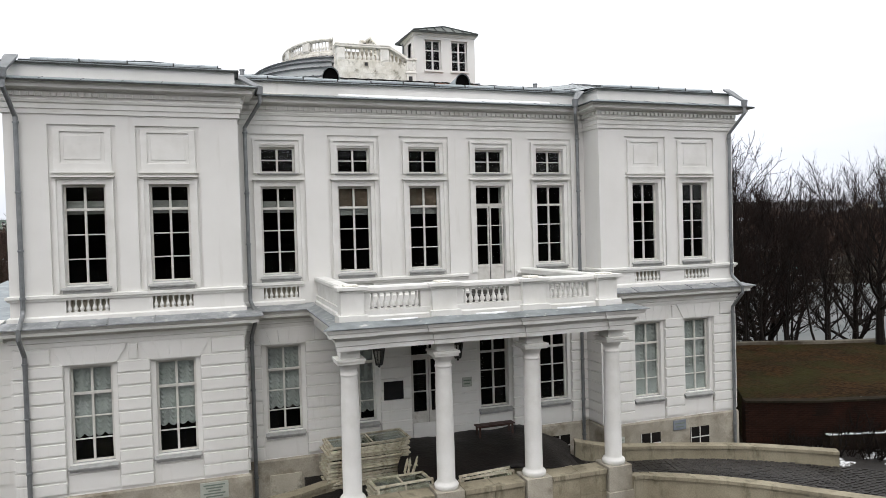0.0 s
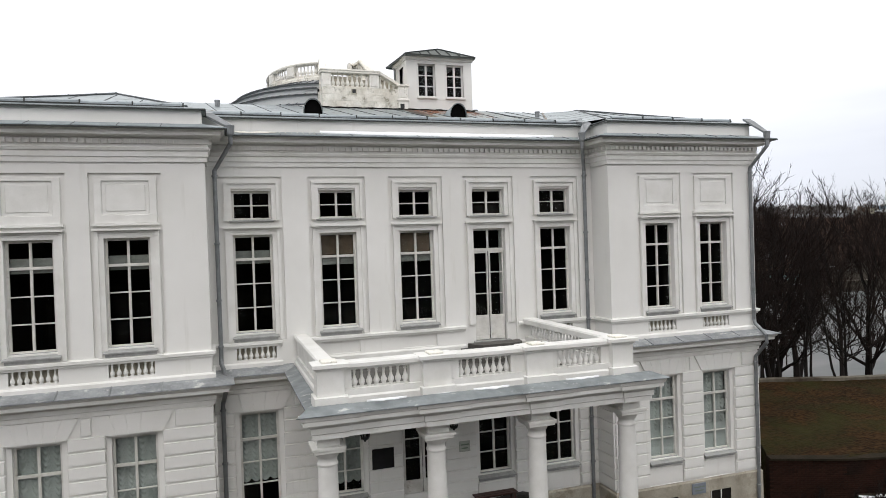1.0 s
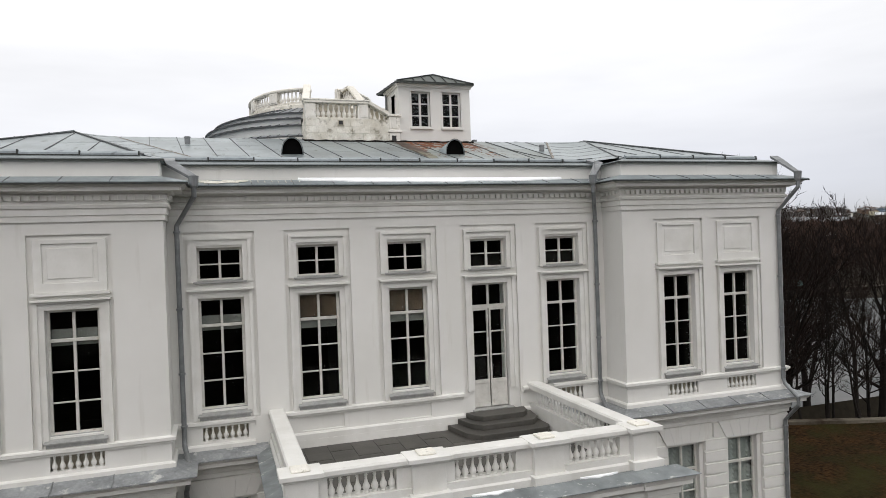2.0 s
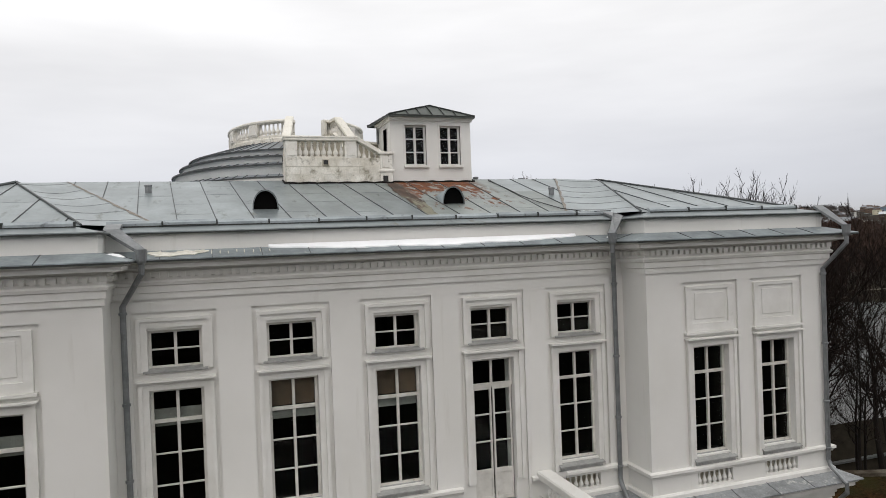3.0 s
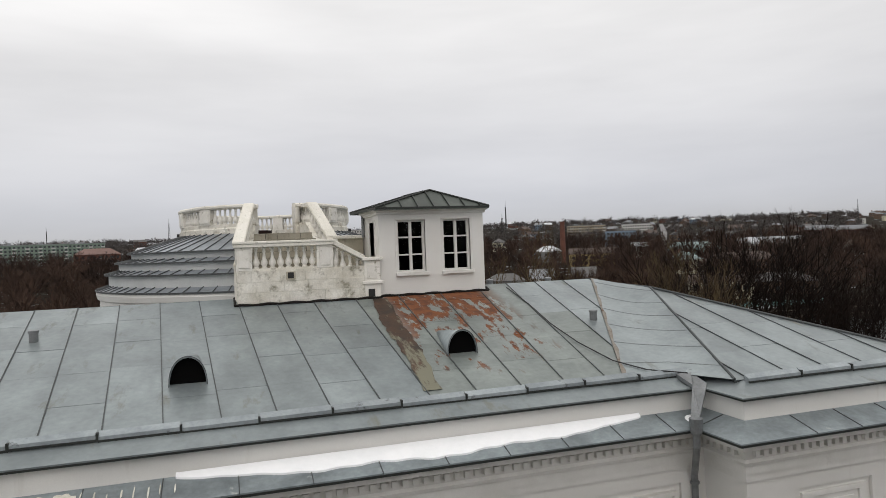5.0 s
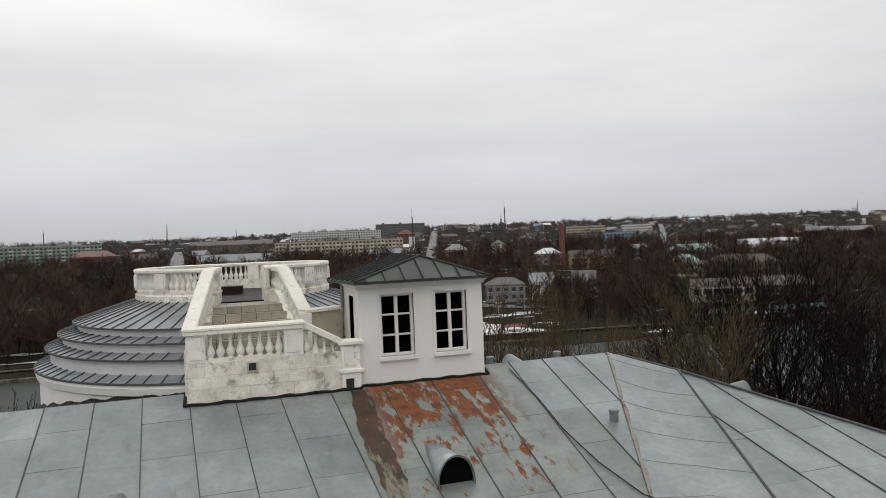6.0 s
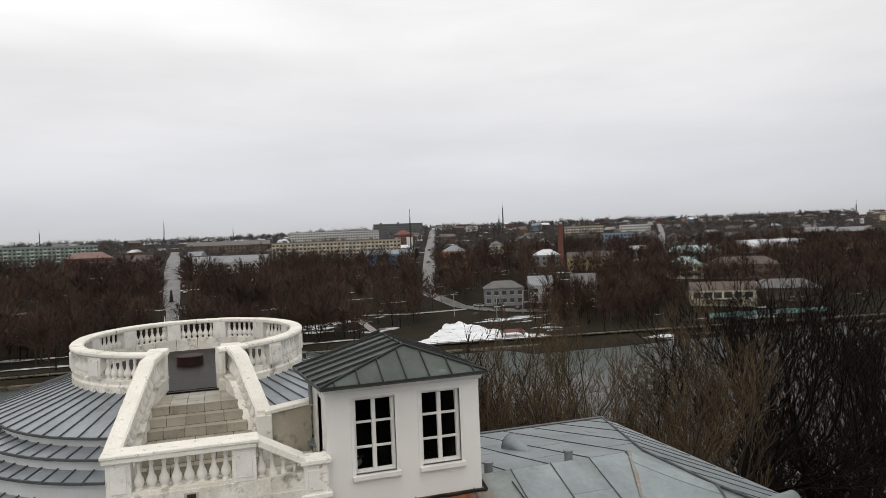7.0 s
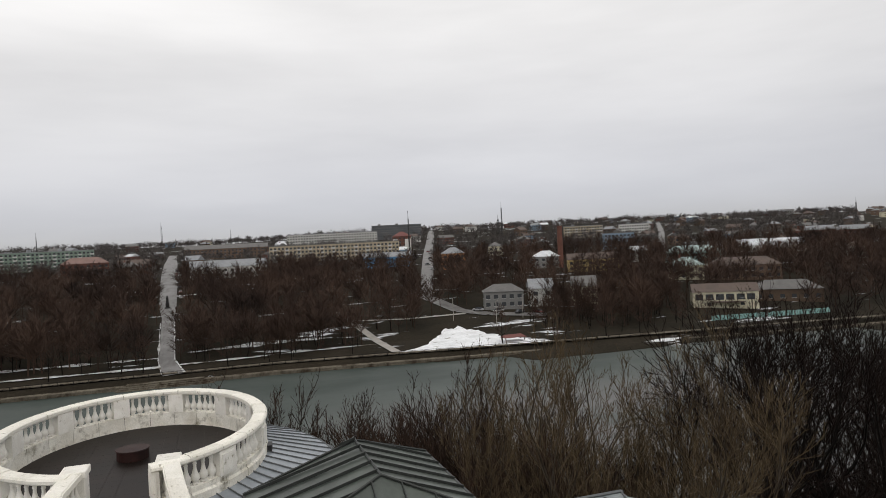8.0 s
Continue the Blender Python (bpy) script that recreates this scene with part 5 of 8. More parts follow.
for a, b in zip([0.9] + [c + 0.42 for c in COLUMNS], [c - 0.42 for c in COLUMNS] + [9.6]):
    if b - a < 0.5:
        continue
    n = max(1, round((b - a) / 0.75))
    for j in range(n):
        u, v = a + (b - a) * j / n, a + (b - a) * (j + 1) / n
        for z0, z1 in ((-1.0, -0.30), (-0.30, 0.30), (0.30, 0.82)):
            part("stone_block", Shape().box(u + 0.004, v - 0.004, 16.02, 16.55, z0 + 0.004, z1 - 0.002), RAMP, podium, bevel=0.008)
        part("coping_stone", Shape().box(u + 0.003, v - 0.003, 15.97, 16.60, 0.82, 0.96), RAMP, podium, bevel=0.012)
for x in COLUMNS:
    part("pedestal", Shape().box(x - 0.42, x + 0.42, 15.9, 16.72, -1.0, 0.28).box(x - 0.38, x + 0.38, 15.93, 16.68, 0.28, 1.0), PLINTH, podium, bevel=0.012)


def drive_wall(points, label, thick=0.32):
    """A low curving rendered wall with a coping, from points (x, y, top height)."""
    t = thing("drive_wall", label, "wall", "curved drive walls")
    fine = []
    for i in range(len(points) - 1):
        p0, p1, p2, p3 = (Vector(points[min(max(j, 0), len(points) - 1)]) for j in (i - 1, i, i + 1, i + 2))
        for k in range(6):
            u = k / 6
            fine.append(0.5 * ((2 * p1) + (p2 - p0) * u + (2 * p0 - 5 * p1 + 4 * p2 - p3) * u * u + (3 * p1 - p0 - 3 * p2 + p3) * u ** 3))
    fine.append(Vector(points[-1]))
    body, cap = Shape(), Shape()
    for a, b in zip(fine, fine[1:]):
        d = (b - a)
        nrm = Vector((d.y, -d.x, 0)).normalized()
        for s, w, up, down in ((body, thick / 2, 0.0, 2.2), (cap, thick / 2 + 0.05, 0.10, 0.0)):
            quad = [a + nrm * w, b + nrm * w, b - nrm * w, a - nrm * w]
            s.slab([(q.x, q.y, q.z + up) for q in quad], up + down if s is cap else down)
    part("wall_body", body, RAMP, t)
    part("coping", cap, RAMP, t)


drive_wall([(10.0, 16.3, 0.45), (11.2, 16.9, 0.12), (13.4, 15.9, -0.02), (15.3, 14.3, -0.1), (17.6, 12.2, -0.2)], "beige rendered low wall along the curving drive")
drive_wall([(10.4, 20.2, 0.35), (11.7, 19.75, 0.15), (14.1, 19.3, 0.0), (16.4, 18.4, -0.05), (18.7, 16.9, -0.1)], "beige rendered low wall along the curving drive")
drive_wall([(1.25, 16.3, 0.45), (0.0, 16.9, 0.12), (-2.2, 15.9, -0.02), (-4.1, 14.3, -0.1), (-6.4, 12.2, -0.2)], "beige rendered low wall along the curving drive")
drive_wall([(1.9, 20.0, 0.2), (0.6, 19.6, 0.1), (-1.2, 19.3, 0.0), (-3.2, 18.7, -0.05), (-5.6, 17.4, -0.1)], "beige rendered low wall along the curving drive")

porch = thing("porch_floor", "raised porch under dark wet roofing felt", "porch")
felt = Shape()
nx, ny = 26, 14
gridp = []
rng = random.Random(8)
for j in range(ny + 1):
    row = []
    for i in range(nx + 1):
        u, v = i / nx, j / ny
        x = 4.0 + 6.0 * u + (0.25 * math.sin(v * 6) if i in (0, nx) else 0)
        y = 21.38 - 3.0 * v - (0.3 * math.sin(u * 9) if j == ny else 0)
        z = 0.86 - 0.52 * v ** 2 - 0.5 * max(0, u - 0.82) / 0.18 + 0.035 * math.sin(u * 17 + v * 5) + rng.uniform(-0.02, 0.02)
        row.append((x, y, z))
    gridp.append(row)
for j in range(ny):
    for i in range(nx):
        felt.face(gridp[j][i], gridp[j][i + 1], gridp[j + 1][i + 1], gridp[j + 1][i])
part("felt_cover", felt, FELT, porch, "dark wet roofing felt", smooth=True)
part("porch_body", Shape().box(4.05, 9.0, 18.9, 21.38, -1.0, 0.28), RAMP, porch)
part("terrace_floor", Shape().box(1.2, 10.2, 16.55, 21.38, -1.0, 0.02), BITUMEN, porch)


def old_sash(w, h, cross, parent=None):
    """A taken-out window sash lying flat: frame, cross bar, thin glass."""
    s = Shape()
    s.box(0, w, 0, 0.07, 0, 0.05).box(0, w, h - 0.07, h, 0, 0.05).box(0, 0.07, 0.07, h - 0.07, 0, 0.05).box(w - 0.07, w, 0.07, h - 0.07, 0, 0.05)
    for f in cross:
        s.box(w * f - 0.025, w * f + 0.025, 0.07, h - 0.07, 0.005, 0.045)
    return s


SASH_A = old_sash(2.55, 1.15, (0.52,)).mesh("sash_frame", 0.006)
SASH_B = old_sash(1.7, 0.75, (0.5,)).mesh("sash_frame", 0.006)
PANE_A = Shape().box(0.07, 2.48, 0.07, 1.08, 0.022, 0.026).mesh("sash_glass")
PANE_B = Shape().box(0.07, 1.63, 0.07, 0.68, 0.022, 0.026).mesh("sash_glass")


def loose_sash(kind, m, label):
    t = thing("window_sash", label, "window sash", "stacked old sashes")
    t.matrix_basis = m
    part("sash_frame", SASH_A if kind == "A" else SASH_B, SASH, t)
    part("sash_glass", PANE_A if kind == "A" else PANE_B, GLASS, t).visible_shadow = False


rng = random.Random(12)
for i in range(24):
    loose_sash("A", pose(1.75 + rng.uniform(-0.07, 0.07) + i * 0.004, 19.85 + rng.uniform(-0.09, 0.09), 0.03 + i * 0.0545, rng.uniform(-0.5, 0.5), rng.uniform(-0.4, 0.4), 3 + rng.uniform(-2.5, 2.5)),
               "old white-painted window sash in a flat stack")
for i in range(13):
    loose_sash("B", pose(2.75 + rng.uniform(-0.05, 0.05), 17.75 + rng.uniform(-0.06, 0.06), 0.03 + i * 0.054, rng.uniform(-0.6, 0.6), 1.0 + rng.uniform(-0.5, 0.5), 6 + rng.uniform(-3, 3)),
               "old white-painted window sash in a low stack")
for i, (x, y, tilt, turn) in enumerate(((4.15, 18.6, 62, 70), (4.28, 18.55, 60, 72), (4.42, 18.5, 58, 68), (5.2, 17.15, 70, 4), (5.25, 17.4, 64, 6), (5.5, 17.6, 25, 10), (7.6, 17.3, 20, 8))):
    loose_sash("B", pose(x, y, 0.05, tilt, 0, turn), "old white window sash leaning on its edge")
loose_sash("B", pose(2.8, 17.45, 0.05, 66, 0, 4), "old white window sash leaning on a stack")

bench = thing("bench", "dark wooden bench against the palace wall", "bench", at=(0, -0.30, -0.10))
for j in range(3):
    part("slat", Shape().box(6.95, 8.35, 20.92 + j * 0.125, 21.03 + j * 0.125, 1.26, 1.30), BENCH, bench, bevel=0.006)
for x in (7.05, 8.25):
    for y in (20.95, 21.25):
        part("leg", Shape().box(x - 0.03, x + 0.03, y - 0.03, y + 0.03, 0.80, 1.26), BENCH, bench)
part("stretcher", Shape().box(7.08, 8.22, 21.08, 21.12, 1.18, 1.24), BENCH, bench)


# ---- the oval belvedere on its stepped dome ----
belvedere = thing("rooftop_belvedere", "oval white rooftop belvedere with balustrade on a stepped grey dome", "belvedere")
OX, OY = 4.82, 33.95


def oval(a, t):
    """A point of the oval whose half-width is a; all rings share one margin between length and width."""
    return OX + a * math.cos(t), OY + (a + 0.85) * math.sin(t)


def ring(shape, profile, t0=0.0, t1=2 * math.pi, seg=96):
    """A profile of (half-width, z) carried round the oval."""
    closed = t1 - t0 > 6.28
    rows = []
    for s in range(seg if closed else seg + 1):
        t = t0 + (t1 - t0) * s / seg
        rows.append([(*oval(a, t), z) for a, z in profile])
    m = len(profile)
    for s in range(seg):
        p, q = rows[s], rows[(s + 1) % len(rows)]
        for j in range(m):
            shape.face(p[j], p[(j + 1) % m], q[(j + 1) % m], q[j])
    if not closed:
        shape.face(*rows[0])
        shape.face(*reversed(rows[-1]))
    return shape


# stepped rings: (lip half-width, lip z, top half-width, top z, riser foot z)
STEPS = [(4.12, 15.70, 2.5, 16.20), (4.47, 15.43, 4.02, 15.52), (4.75, 15.12, 4.36, 15.22), (5.0, 14.68, 4.64, 14.80)]
for i, (lip, lz, top, tz) in enumerate(STEPS):
    arc = (-math.pi / 2 + math.asin((1.30 if i == 0 else 2.35) / lip), 1.5 * math.pi - math.asin((0.90 if i == 0 else 1.08) / lip))
    r = part("dome_ring", ring(Shape(), [(top, tz - 0.1), (top, tz), (lip, lz), (lip, lz - 0.03), (lip - 0.1, lz - 0.03)], *arc), DOME_ZINC, belvedere, "ring of grey sheet metal")
    ribs = Shape()
    n = int((lip + 0.4) * 2 * math.pi / 0.46)
    for j in range(n):
        t = arc[0] + (arc[1] - arc[0]) * (j + 0.5) / n
        a, b = oval(top, t), oval(lip, t)
        ribs.tube([(a[0], a[1], tz + 0.012), (b[0], b[1], lz + 0.012)], 0.016, 4)
    part("standing_seam", ribs, SEAM, r)["kind"] = "stuff"
    part("lip_roll", ring(Shape(), [(lip - 0.02, lz - 0.03), (lip + 0.02, lz - 0.03), (lip + 0.02, lz + 0.012), (lip - 0.02, lz + 0.012)], *arc), SEAM, r)
    foot = STEPS[i + 1][3] - 0.06 if i < 3 else 13.2
    part("riser", ring(Shape(), [(lip - 0.12, foot), (lip - 0.10, foot), (lip - 0.10, lz - 0.03), (lip - 0.12, lz - 0.03)], *arc), DOME_PAINT if i < 3 else WHITE, r)
    if i == 3:
        part("dome_moulding", ring(Shape(), [(lip - 0.12, lz - 0.3), (lip - 0.04, lz - 0.25), (lip + 0.0, lz - 0.1), (lip - 0.02, lz - 0.03), (lip - 0.12, lz - 0.03)], *arc), WHITE, r)

part("rotunda_wall", ring(Shape(), [(4.6, -1.2), (4.88, -1.2), (4.88, 13.3), (4.6, 13.3)], 0.12, math.pi - 0.12), WHITE, belvedere, "white curved rotunda wall behind the palace")
GAP = 0.235  # half-angle of the stair opening, at the front
T0, T1 = -math.pi / 2 + GAP, 1.5 * math.pi - GAP
rng = random.Random(77)
for i in range(24):  # coping stones and plinth stones of the oval, each a little off its neighbours
    u, v = T0 + (T1 - T0) * i / 24, T0 + (T1 - T0) * (i + 1) / 24
    o, h, c = rng.uniform(-0.008, 0.010), rng.uniform(-0.006, 0.006), 0.0022
    part("coping_stone", ring(Shape(), [(2.39 + o, 16.85), (2.61 + o, 16.85), (2.66 + o, 16.885), (2.66 + o, 16.935 + h), (2.63 + o, 16.965 + h), (2.41 + o, 16.965 + h), (2.37 + o, 16.94 + h), (2.37 + o, 16.885)], u + c, v - c, 5), COPING, belvedere)
    part("plinth_stone", ring(Shape(), [(2.37, 15.9), (2.64 + o, 15.9), (2.64 + o, 16.29), (2.60 + o, 16.33), (2.60 + o, 16.42), (2.38, 16.42)], u + c, v - c, 5), OLD, belvedere)
    part("foot_stone", ring(Shape(), [(2.36, 15.9), (2.70 + o, 15.9), (2.70 + o, 16.08 + h), (2.64 + o, 16.12 + h), (2.36, 16.12 + h)], u + 0.06 + c, min(T1, v + 0.06) - c, 5), OLD, belvedere)
part("drum_core", ring(Shape(), [(2.40, 15.9), (2.58, 15.9), (2.58, 16.415), (2.40, 16.415)], T0 + 0.01, T1 - 0.01), GROUT, belvedere)
part("rail_core", ring(Shape(), [(2.44, 16.86), (2.58, 16.86), (2.58, 16.94), (2.44, 16.94)], T0 + 0.01, T1 - 0.01), GROUT, belvedere)
deck = Shape()
deck.v.append((OX, OY, 16.10))
deck.v += [(*oval(2.4, 2 * math.pi * s / 64), 16.10) for s in range(64)]
deck.f += [(0, 1 + s, 1 + (s + 1) % 64) for s in range(64)]
floor_b = part("deck", deck, DECK, belvedere, "wet dark brown tiled deck")
for i in range(-8, 9):
    for j in range(-11, 12):
        x, y = OX + i * 0.29, OY + j * 0.29
        if (abs(x - OX) + 0.15) ** 2 / 2.36 ** 2 + (abs(y - OY) + 0.15) ** 2 / 3.21 ** 2 < 1:
            part("deck_tile", Shape().box(x - 0.1435, x + 0.1435, y - 0.1435, y + 0.1435, 16.095, 16.108 + 0.003 * ((i * 5 + j * 3) % 3)), DECK, floor_b)
OVAL_BAL = baluster_mesh(0.45, 0.98, 12)
PIERS = 11
for i in range(PIERS + 1):
    t = T0 + (T1 - T0) * i / PIERS
    half = 0.075 if 0 < i < PIERS else 0.05
    a, b = max(T0, t - half), min(T1, t + half)
    pier = part("pier", ring(Shape(), [(2.37, 16.42), (2.64, 16.42), (2.64, 16.86), (2.37, 16.86)], a, b, 3), OLD_CLEAN, belvedere)
    part("pier_panel", ring(Shape(), [(2.63, 16.48), (2.665, 16.48), (2.665, 16.80), (2.63, 16.80)], a + 0.02, b - 0.02, 3), OLD_CLEAN, pier)
    if i < PIERS:
        u = T0 + (T1 - T0) * (i + 1) / PIERS
        for j in range(6):
            s = t + 0.075 + (u - t - 0.15) * (j + 0.5) / 6
            part("baluster", OVAL_BAL, OLD_CLEAN, belvedere, at=(*oval(2.5, s), 16.415))
for i in (2, 5, 8):  # drain holes at the foot of the drum, black blocks painting their shade
    t = T0 + (T1 - T0) * (i + 0.3) / PIERS
    x, y = oval(2.6, t)
    part("drain_hole", Shape().box(-0.13, 0.13, -0.16, 0.16, 0, 0.16), IRON, belvedere, at=pose(x, y, 16.12, 0, 0, math.degrees(t)))
hatch = thing("roof_hatch_drum", "low rusty red metal drum on the belvedere deck", "drum")
part("body", Shape().lathe([(0.32, 16.10), (0.32, 16.29), (0.30, 16.30)], 28, (4.72, 34.43, 0)), RUST_RED, hatch, smooth=False)
part("lid", Shape().lathe([(0.33, 16.30), (0.34, 16.312), (0.33, 16.325), (0.05, 16.34)], 28, (4.72, 34.43, 0)), RUST_RED, hatch)
part("drain_box", Shape().box(4.60, 4.84, 38.05, 38.25, 16.12, 16.30), OLD, belvedere, "small white box at the foot of the drum", bevel=0.01)

# stair block in front: masonry front, landing, tiled steps, sloping balustrades
stair_b = thing("belvedere_stair", "weathered white masonry stair with tiled steps and balustrades", "stair")
SX0, SX1, SY = 3.74, 5.98, 27.45
rng = random.Random(21)
core = Shape().box(SX0 + 0.03, SX1 + 0.85, SY + 0.03, SY + 0.5, 13.9, 15.18)
core.box(SX0 + 0.03, SX0 + 0.40, SY + 0.5, 31.0, 13.9, 15.18)
core.box(SX0 + 0.4, 7.1, SY + 0.5, 29.3, 13.9, 15.0)
front = part("stair_core", core, OLD, stair_b)
for c, (z0, z1) in enumerate(((14.15, 14.42), (14.42, 14.66), (14.66, 14.90), (14.90, 15.17))):
    x = SX0 - rng.uniform(0, 0.4)
    while x < 6.78:
        w = rng.uniform(0.5, 0.95)
        a, b = max(SX0, x), min(6.78, x + w)
        top = z1
        if a > SX1 - 0.2:
            top = min(z1, 15.17 - max(0, (a + b) / 2 - SX1) * 0.55)
        if b - a > 0.08 and top - z0 > 0.05:
            out = rng.uniform(0, 0.014)
            part("masonry_block", Shape().box(a + 0.0015, b - 0.0015, SY - out * 0.5, SY + 0.05, z0 + 0.0015, top - 0.0015), OLD, front, bevel=0.003)
        x += w
for c, (z0, z1) in enumerate(((14.15, 14.42), (14.42, 14.66), (14.66, 14.90), (14.90, 15.17))):
    for y0, y1 in ((SY, 28.2), (28.2, 28.9), (28.9, 29.6)):
        part("masonry_block", Shape().box(SX0 - 0.01, SX0 + 0.05, y0 + 0.004, y1 - 0.004, z0 + 0.004, z1 - 0.004), OLD, front, bevel=0.008)
hole = Shape().box(4.86, 5.08, SY - 0.03, SY + 0.02, 14.93, 15.12)
part("wall_outlet", hole, BEIGE, stair_b, "small square outlet in the masonry")
# solid black block paints the shade inside the outlet
part("outlet_mouth", Shape().box(4.90, 5.04, SY - 0.034, SY, 14.96, 15.10), IRON, stair_b)


def loft(rows):
    """A closed bar through four-cornered rows of points."""
    s = Shape()
    for p, q in zip(rows, rows[1:]):
        for j in range(4):
            s.face(p[j], p[(j + 1) % 4], q[(j + 1) % 4], q[j])
    s.face(*reversed(rows[0]))
    s.face(*rows[-1])
    return s


def flank(name, line, foot, out):
    """Splayed stair flank: string wall, blind wall with half-sunk balusters, sloping then level coping."""
    cap = part(name, loft([[(x - 0.135, y, z - 0.115), (x + 0.135, y, z - 0.115), (x + 0.14, y, z - 0.02), (x - 0.14, y, z - 0.02)] for x, y, z in line]), COPING, stair_b)
    part("coping_top", loft([[(x - 0.125, y - 0.01, z - 0.02), (x + 0.125, y - 0.01, z - 0.02), (x + 0.115, y, z), (x - 0.115, y, z)] for x, y, z in line]), COPING, cap)
    low = [[(f, y, 14.2), (x + out * 0.125, y, 14.2), (x + out * 0.125, y, z - 0.60), (f, y, z - 0.60)] for (x, y, z), f in zip(line, foot)]
    part("string_wall", loft(low), OLD_CLEAN, cap)
    part("string_ledge", loft([[(f - out * 0.02, y, z - 0.60), (x + out * 0.13, y, z - 0.60), (x + out * 0.13, y, z - 0.555), (f - out * 0.02, y, z - 0.555)] for (x, y, z), f in zip(line, foot)]), OLD, cap)
    part("blind_wall", loft([[(x - 0.03 + out * 0.06, y + 0.03, z - 0.56), (x + 0.03 + out * 0.06, y + 0.03, z - 0.56), (x + 0.03 + out * 0.06, y + 0.03, z - 0.1), (x - 0.03 + out * 0.06, y + 0.03, z - 0.1)] for x, y, z in line]), OLD_CLEAN, cap)
    for p, q in zip(line, line[1:]):
        p, q = Vector(p), Vector(q)
        n = max(2, round((q - p).length / 0.21))
        for j in range(n):
            c = p.lerp(q, (j + 0.5) / n)
            part("baluster", STAIR_BAL, OLD_CLEAN, cap, at=(c.x - out * 0.03, c.y, c.z - 0.60))


STAIR_BAL = baluster_mesh(0.50, 1.05, 10)
flank("left_coping", [(3.81, 27.80, 15.88), (4.165, 29.92, 16.93), (4.27, 31.0, 16.955)], (4.02, 4.30, 4.44), -1)
flank("right_coping", [(6.20, 28.90, 15.98), (5.84, 29.88, 16.93), (5.70, 31.0, 16.955)], (5.97, 5.66, 5.48), 1)
part("flank_end", Shape().box(6.06, 6.34, 28.84, 29.02, 14.2, 15.88), OLD_CLEAN, stair_b, bevel=0.012)
for x, y, z in ((4.26, 31.05, 16.90), (5.68, 31.05, 16.90)):
    part("end_post", Shape().box(x - 0.17, x + 0.17, y - 0.18, y + 0.18, 15.95, 16.84).box(x - 0.20, x + 0.20, y - 0.22, y + 0.2, 16.84, z + 0.065), OLD_CLEAN, stair_b, bevel=0.015)
for k in range(6):  # steep tiled steps, narrowing upwards
    z, y = 16.09 - k * 0.165, 29.53 - k * 0.22
    x0, x1 = 4.24 - 0.075 * k, 5.76 + 0.075 * min(k, 4)
    n = 5 if k < 3 else 6
    body = part("step", Shape().box(x0, x1, y, 30.0 if k else 30.66, z - 0.165, z - 0.012), GROUT, stair_b)
    for j in range(n):
        u, v = x0 + (x1 - x0) * j / n + 0.005, x0 + (x1 - x0) * (j + 1) / n - 0.005
        part("step_tile", Shape().box(u, v, y - 0.012, y, z - 0.158, z - 0.012), TILE, body)
        if k:
            part("step_tile", Shape().box(u, v, y - 0.018, y + 0.215, z - 0.012, z), TILE, body)
        else:
            for r in range(4):
                part("landing_tile", Shape().box(u, v, y - 0.018 + r * 0.288, y + 0.262 + r * 0.288, z - 0.012, z + 0.002 * ((j + r) % 2)), TILE, body)
part("deck_kerb", Shape().box(4.42, 5.52, 30.66, 30.74, 16.0, 16.125), DECK, stair_b)
part("landing", Shape().box(SX0 + 0.3, 7.1, SY + 0.3, 28.75, 15.0, 15.10), TILE, stair_b)
# front balustrade: two panelled piers, balusters, coping, then the slope down to the turret
for a, b in ((SX0, 4.10), (5.60, 5.98)):
    pier = part("pier", Shape().box(a, b, SY, SY + 0.34, 15.17, 15.72), OLD_CLEAN, stair_b, bevel=0.01)
    part("pier_panel", Shape().box(a + 0.06, b - 0.06, SY - 0.02, SY + 0.01, 15.24, 15.66), OLD_CLEAN, pier, bevel=0.008)
part("base_course", Shape().box(4.10, 5.60, SY + 0.02, SY + 0.30, 15.15, 15.22), OLD, stair_b)
for j in range(8):
    part("baluster", STAIR_BAL, OLD_CLEAN, stair_b, at=(4.10 + 1.5 * (j + 0.5) / 8, SY + 0.16, 15.21))
part("coping", Shape().box(SX0 - 0.05, 6.02, SY - 0.06, SY + 0.38, 15.72, 15.80).box(SX0 - 0.07, 6.04, SY - 0.08, SY + 0.4, 15.80, 15.86), COPING, stair_b, bevel=0.012)
cop = Shape()
for z, w in ((15.86, 0.06), ):
    cop.v += [(5.98, SY - w, 15.86), (5.98, SY + 0.36, 15.86), (6.76, SY + 0.36, 15.43), (6.76, SY - w, 15.43), (5.98, SY - w, 15.73), (5.98, SY + 0.36, 15.73), (6.76, SY + 0.36, 15.30), (6.76, SY - w, 15.30)]
    cop.f += [(0, 1, 2, 3), (7, 6, 5, 4), (0, 4, 5, 1), (2, 6, 7, 3), (1, 5, 6, 2), (3, 7, 4, 0)]
part("sloping_coping", cop, COPING, stair_b, bevel=0.012)
for j in range(4):
    x = 6.06 + j * 0.18
    part("baluster", STAIR_BAL, OLD_CLEAN, stair_b, at=(x, SY + 0.16, 15.80 - (x - 5.98) * 0.55 - 0.60))
end = part("end_pier", Shape().box(6.74, 7.14, SY - 0.01, SY + 0.36, 14.3, 15.30).box(6.68, 7.2, SY - 0.07, SY + 0.40, 15.30, 15.38).box(6.68, 7.2, SY - 0.05, SY + 0.4, 14.72, 14.80), OLD_CLEAN, stair_b, bevel=0.012)
part("pier_panel", Shape().box(6.80, 7.04, SY - 0.03, SY, 14.86, 15.2), OLD_CLEAN, end, bevel=0.008)
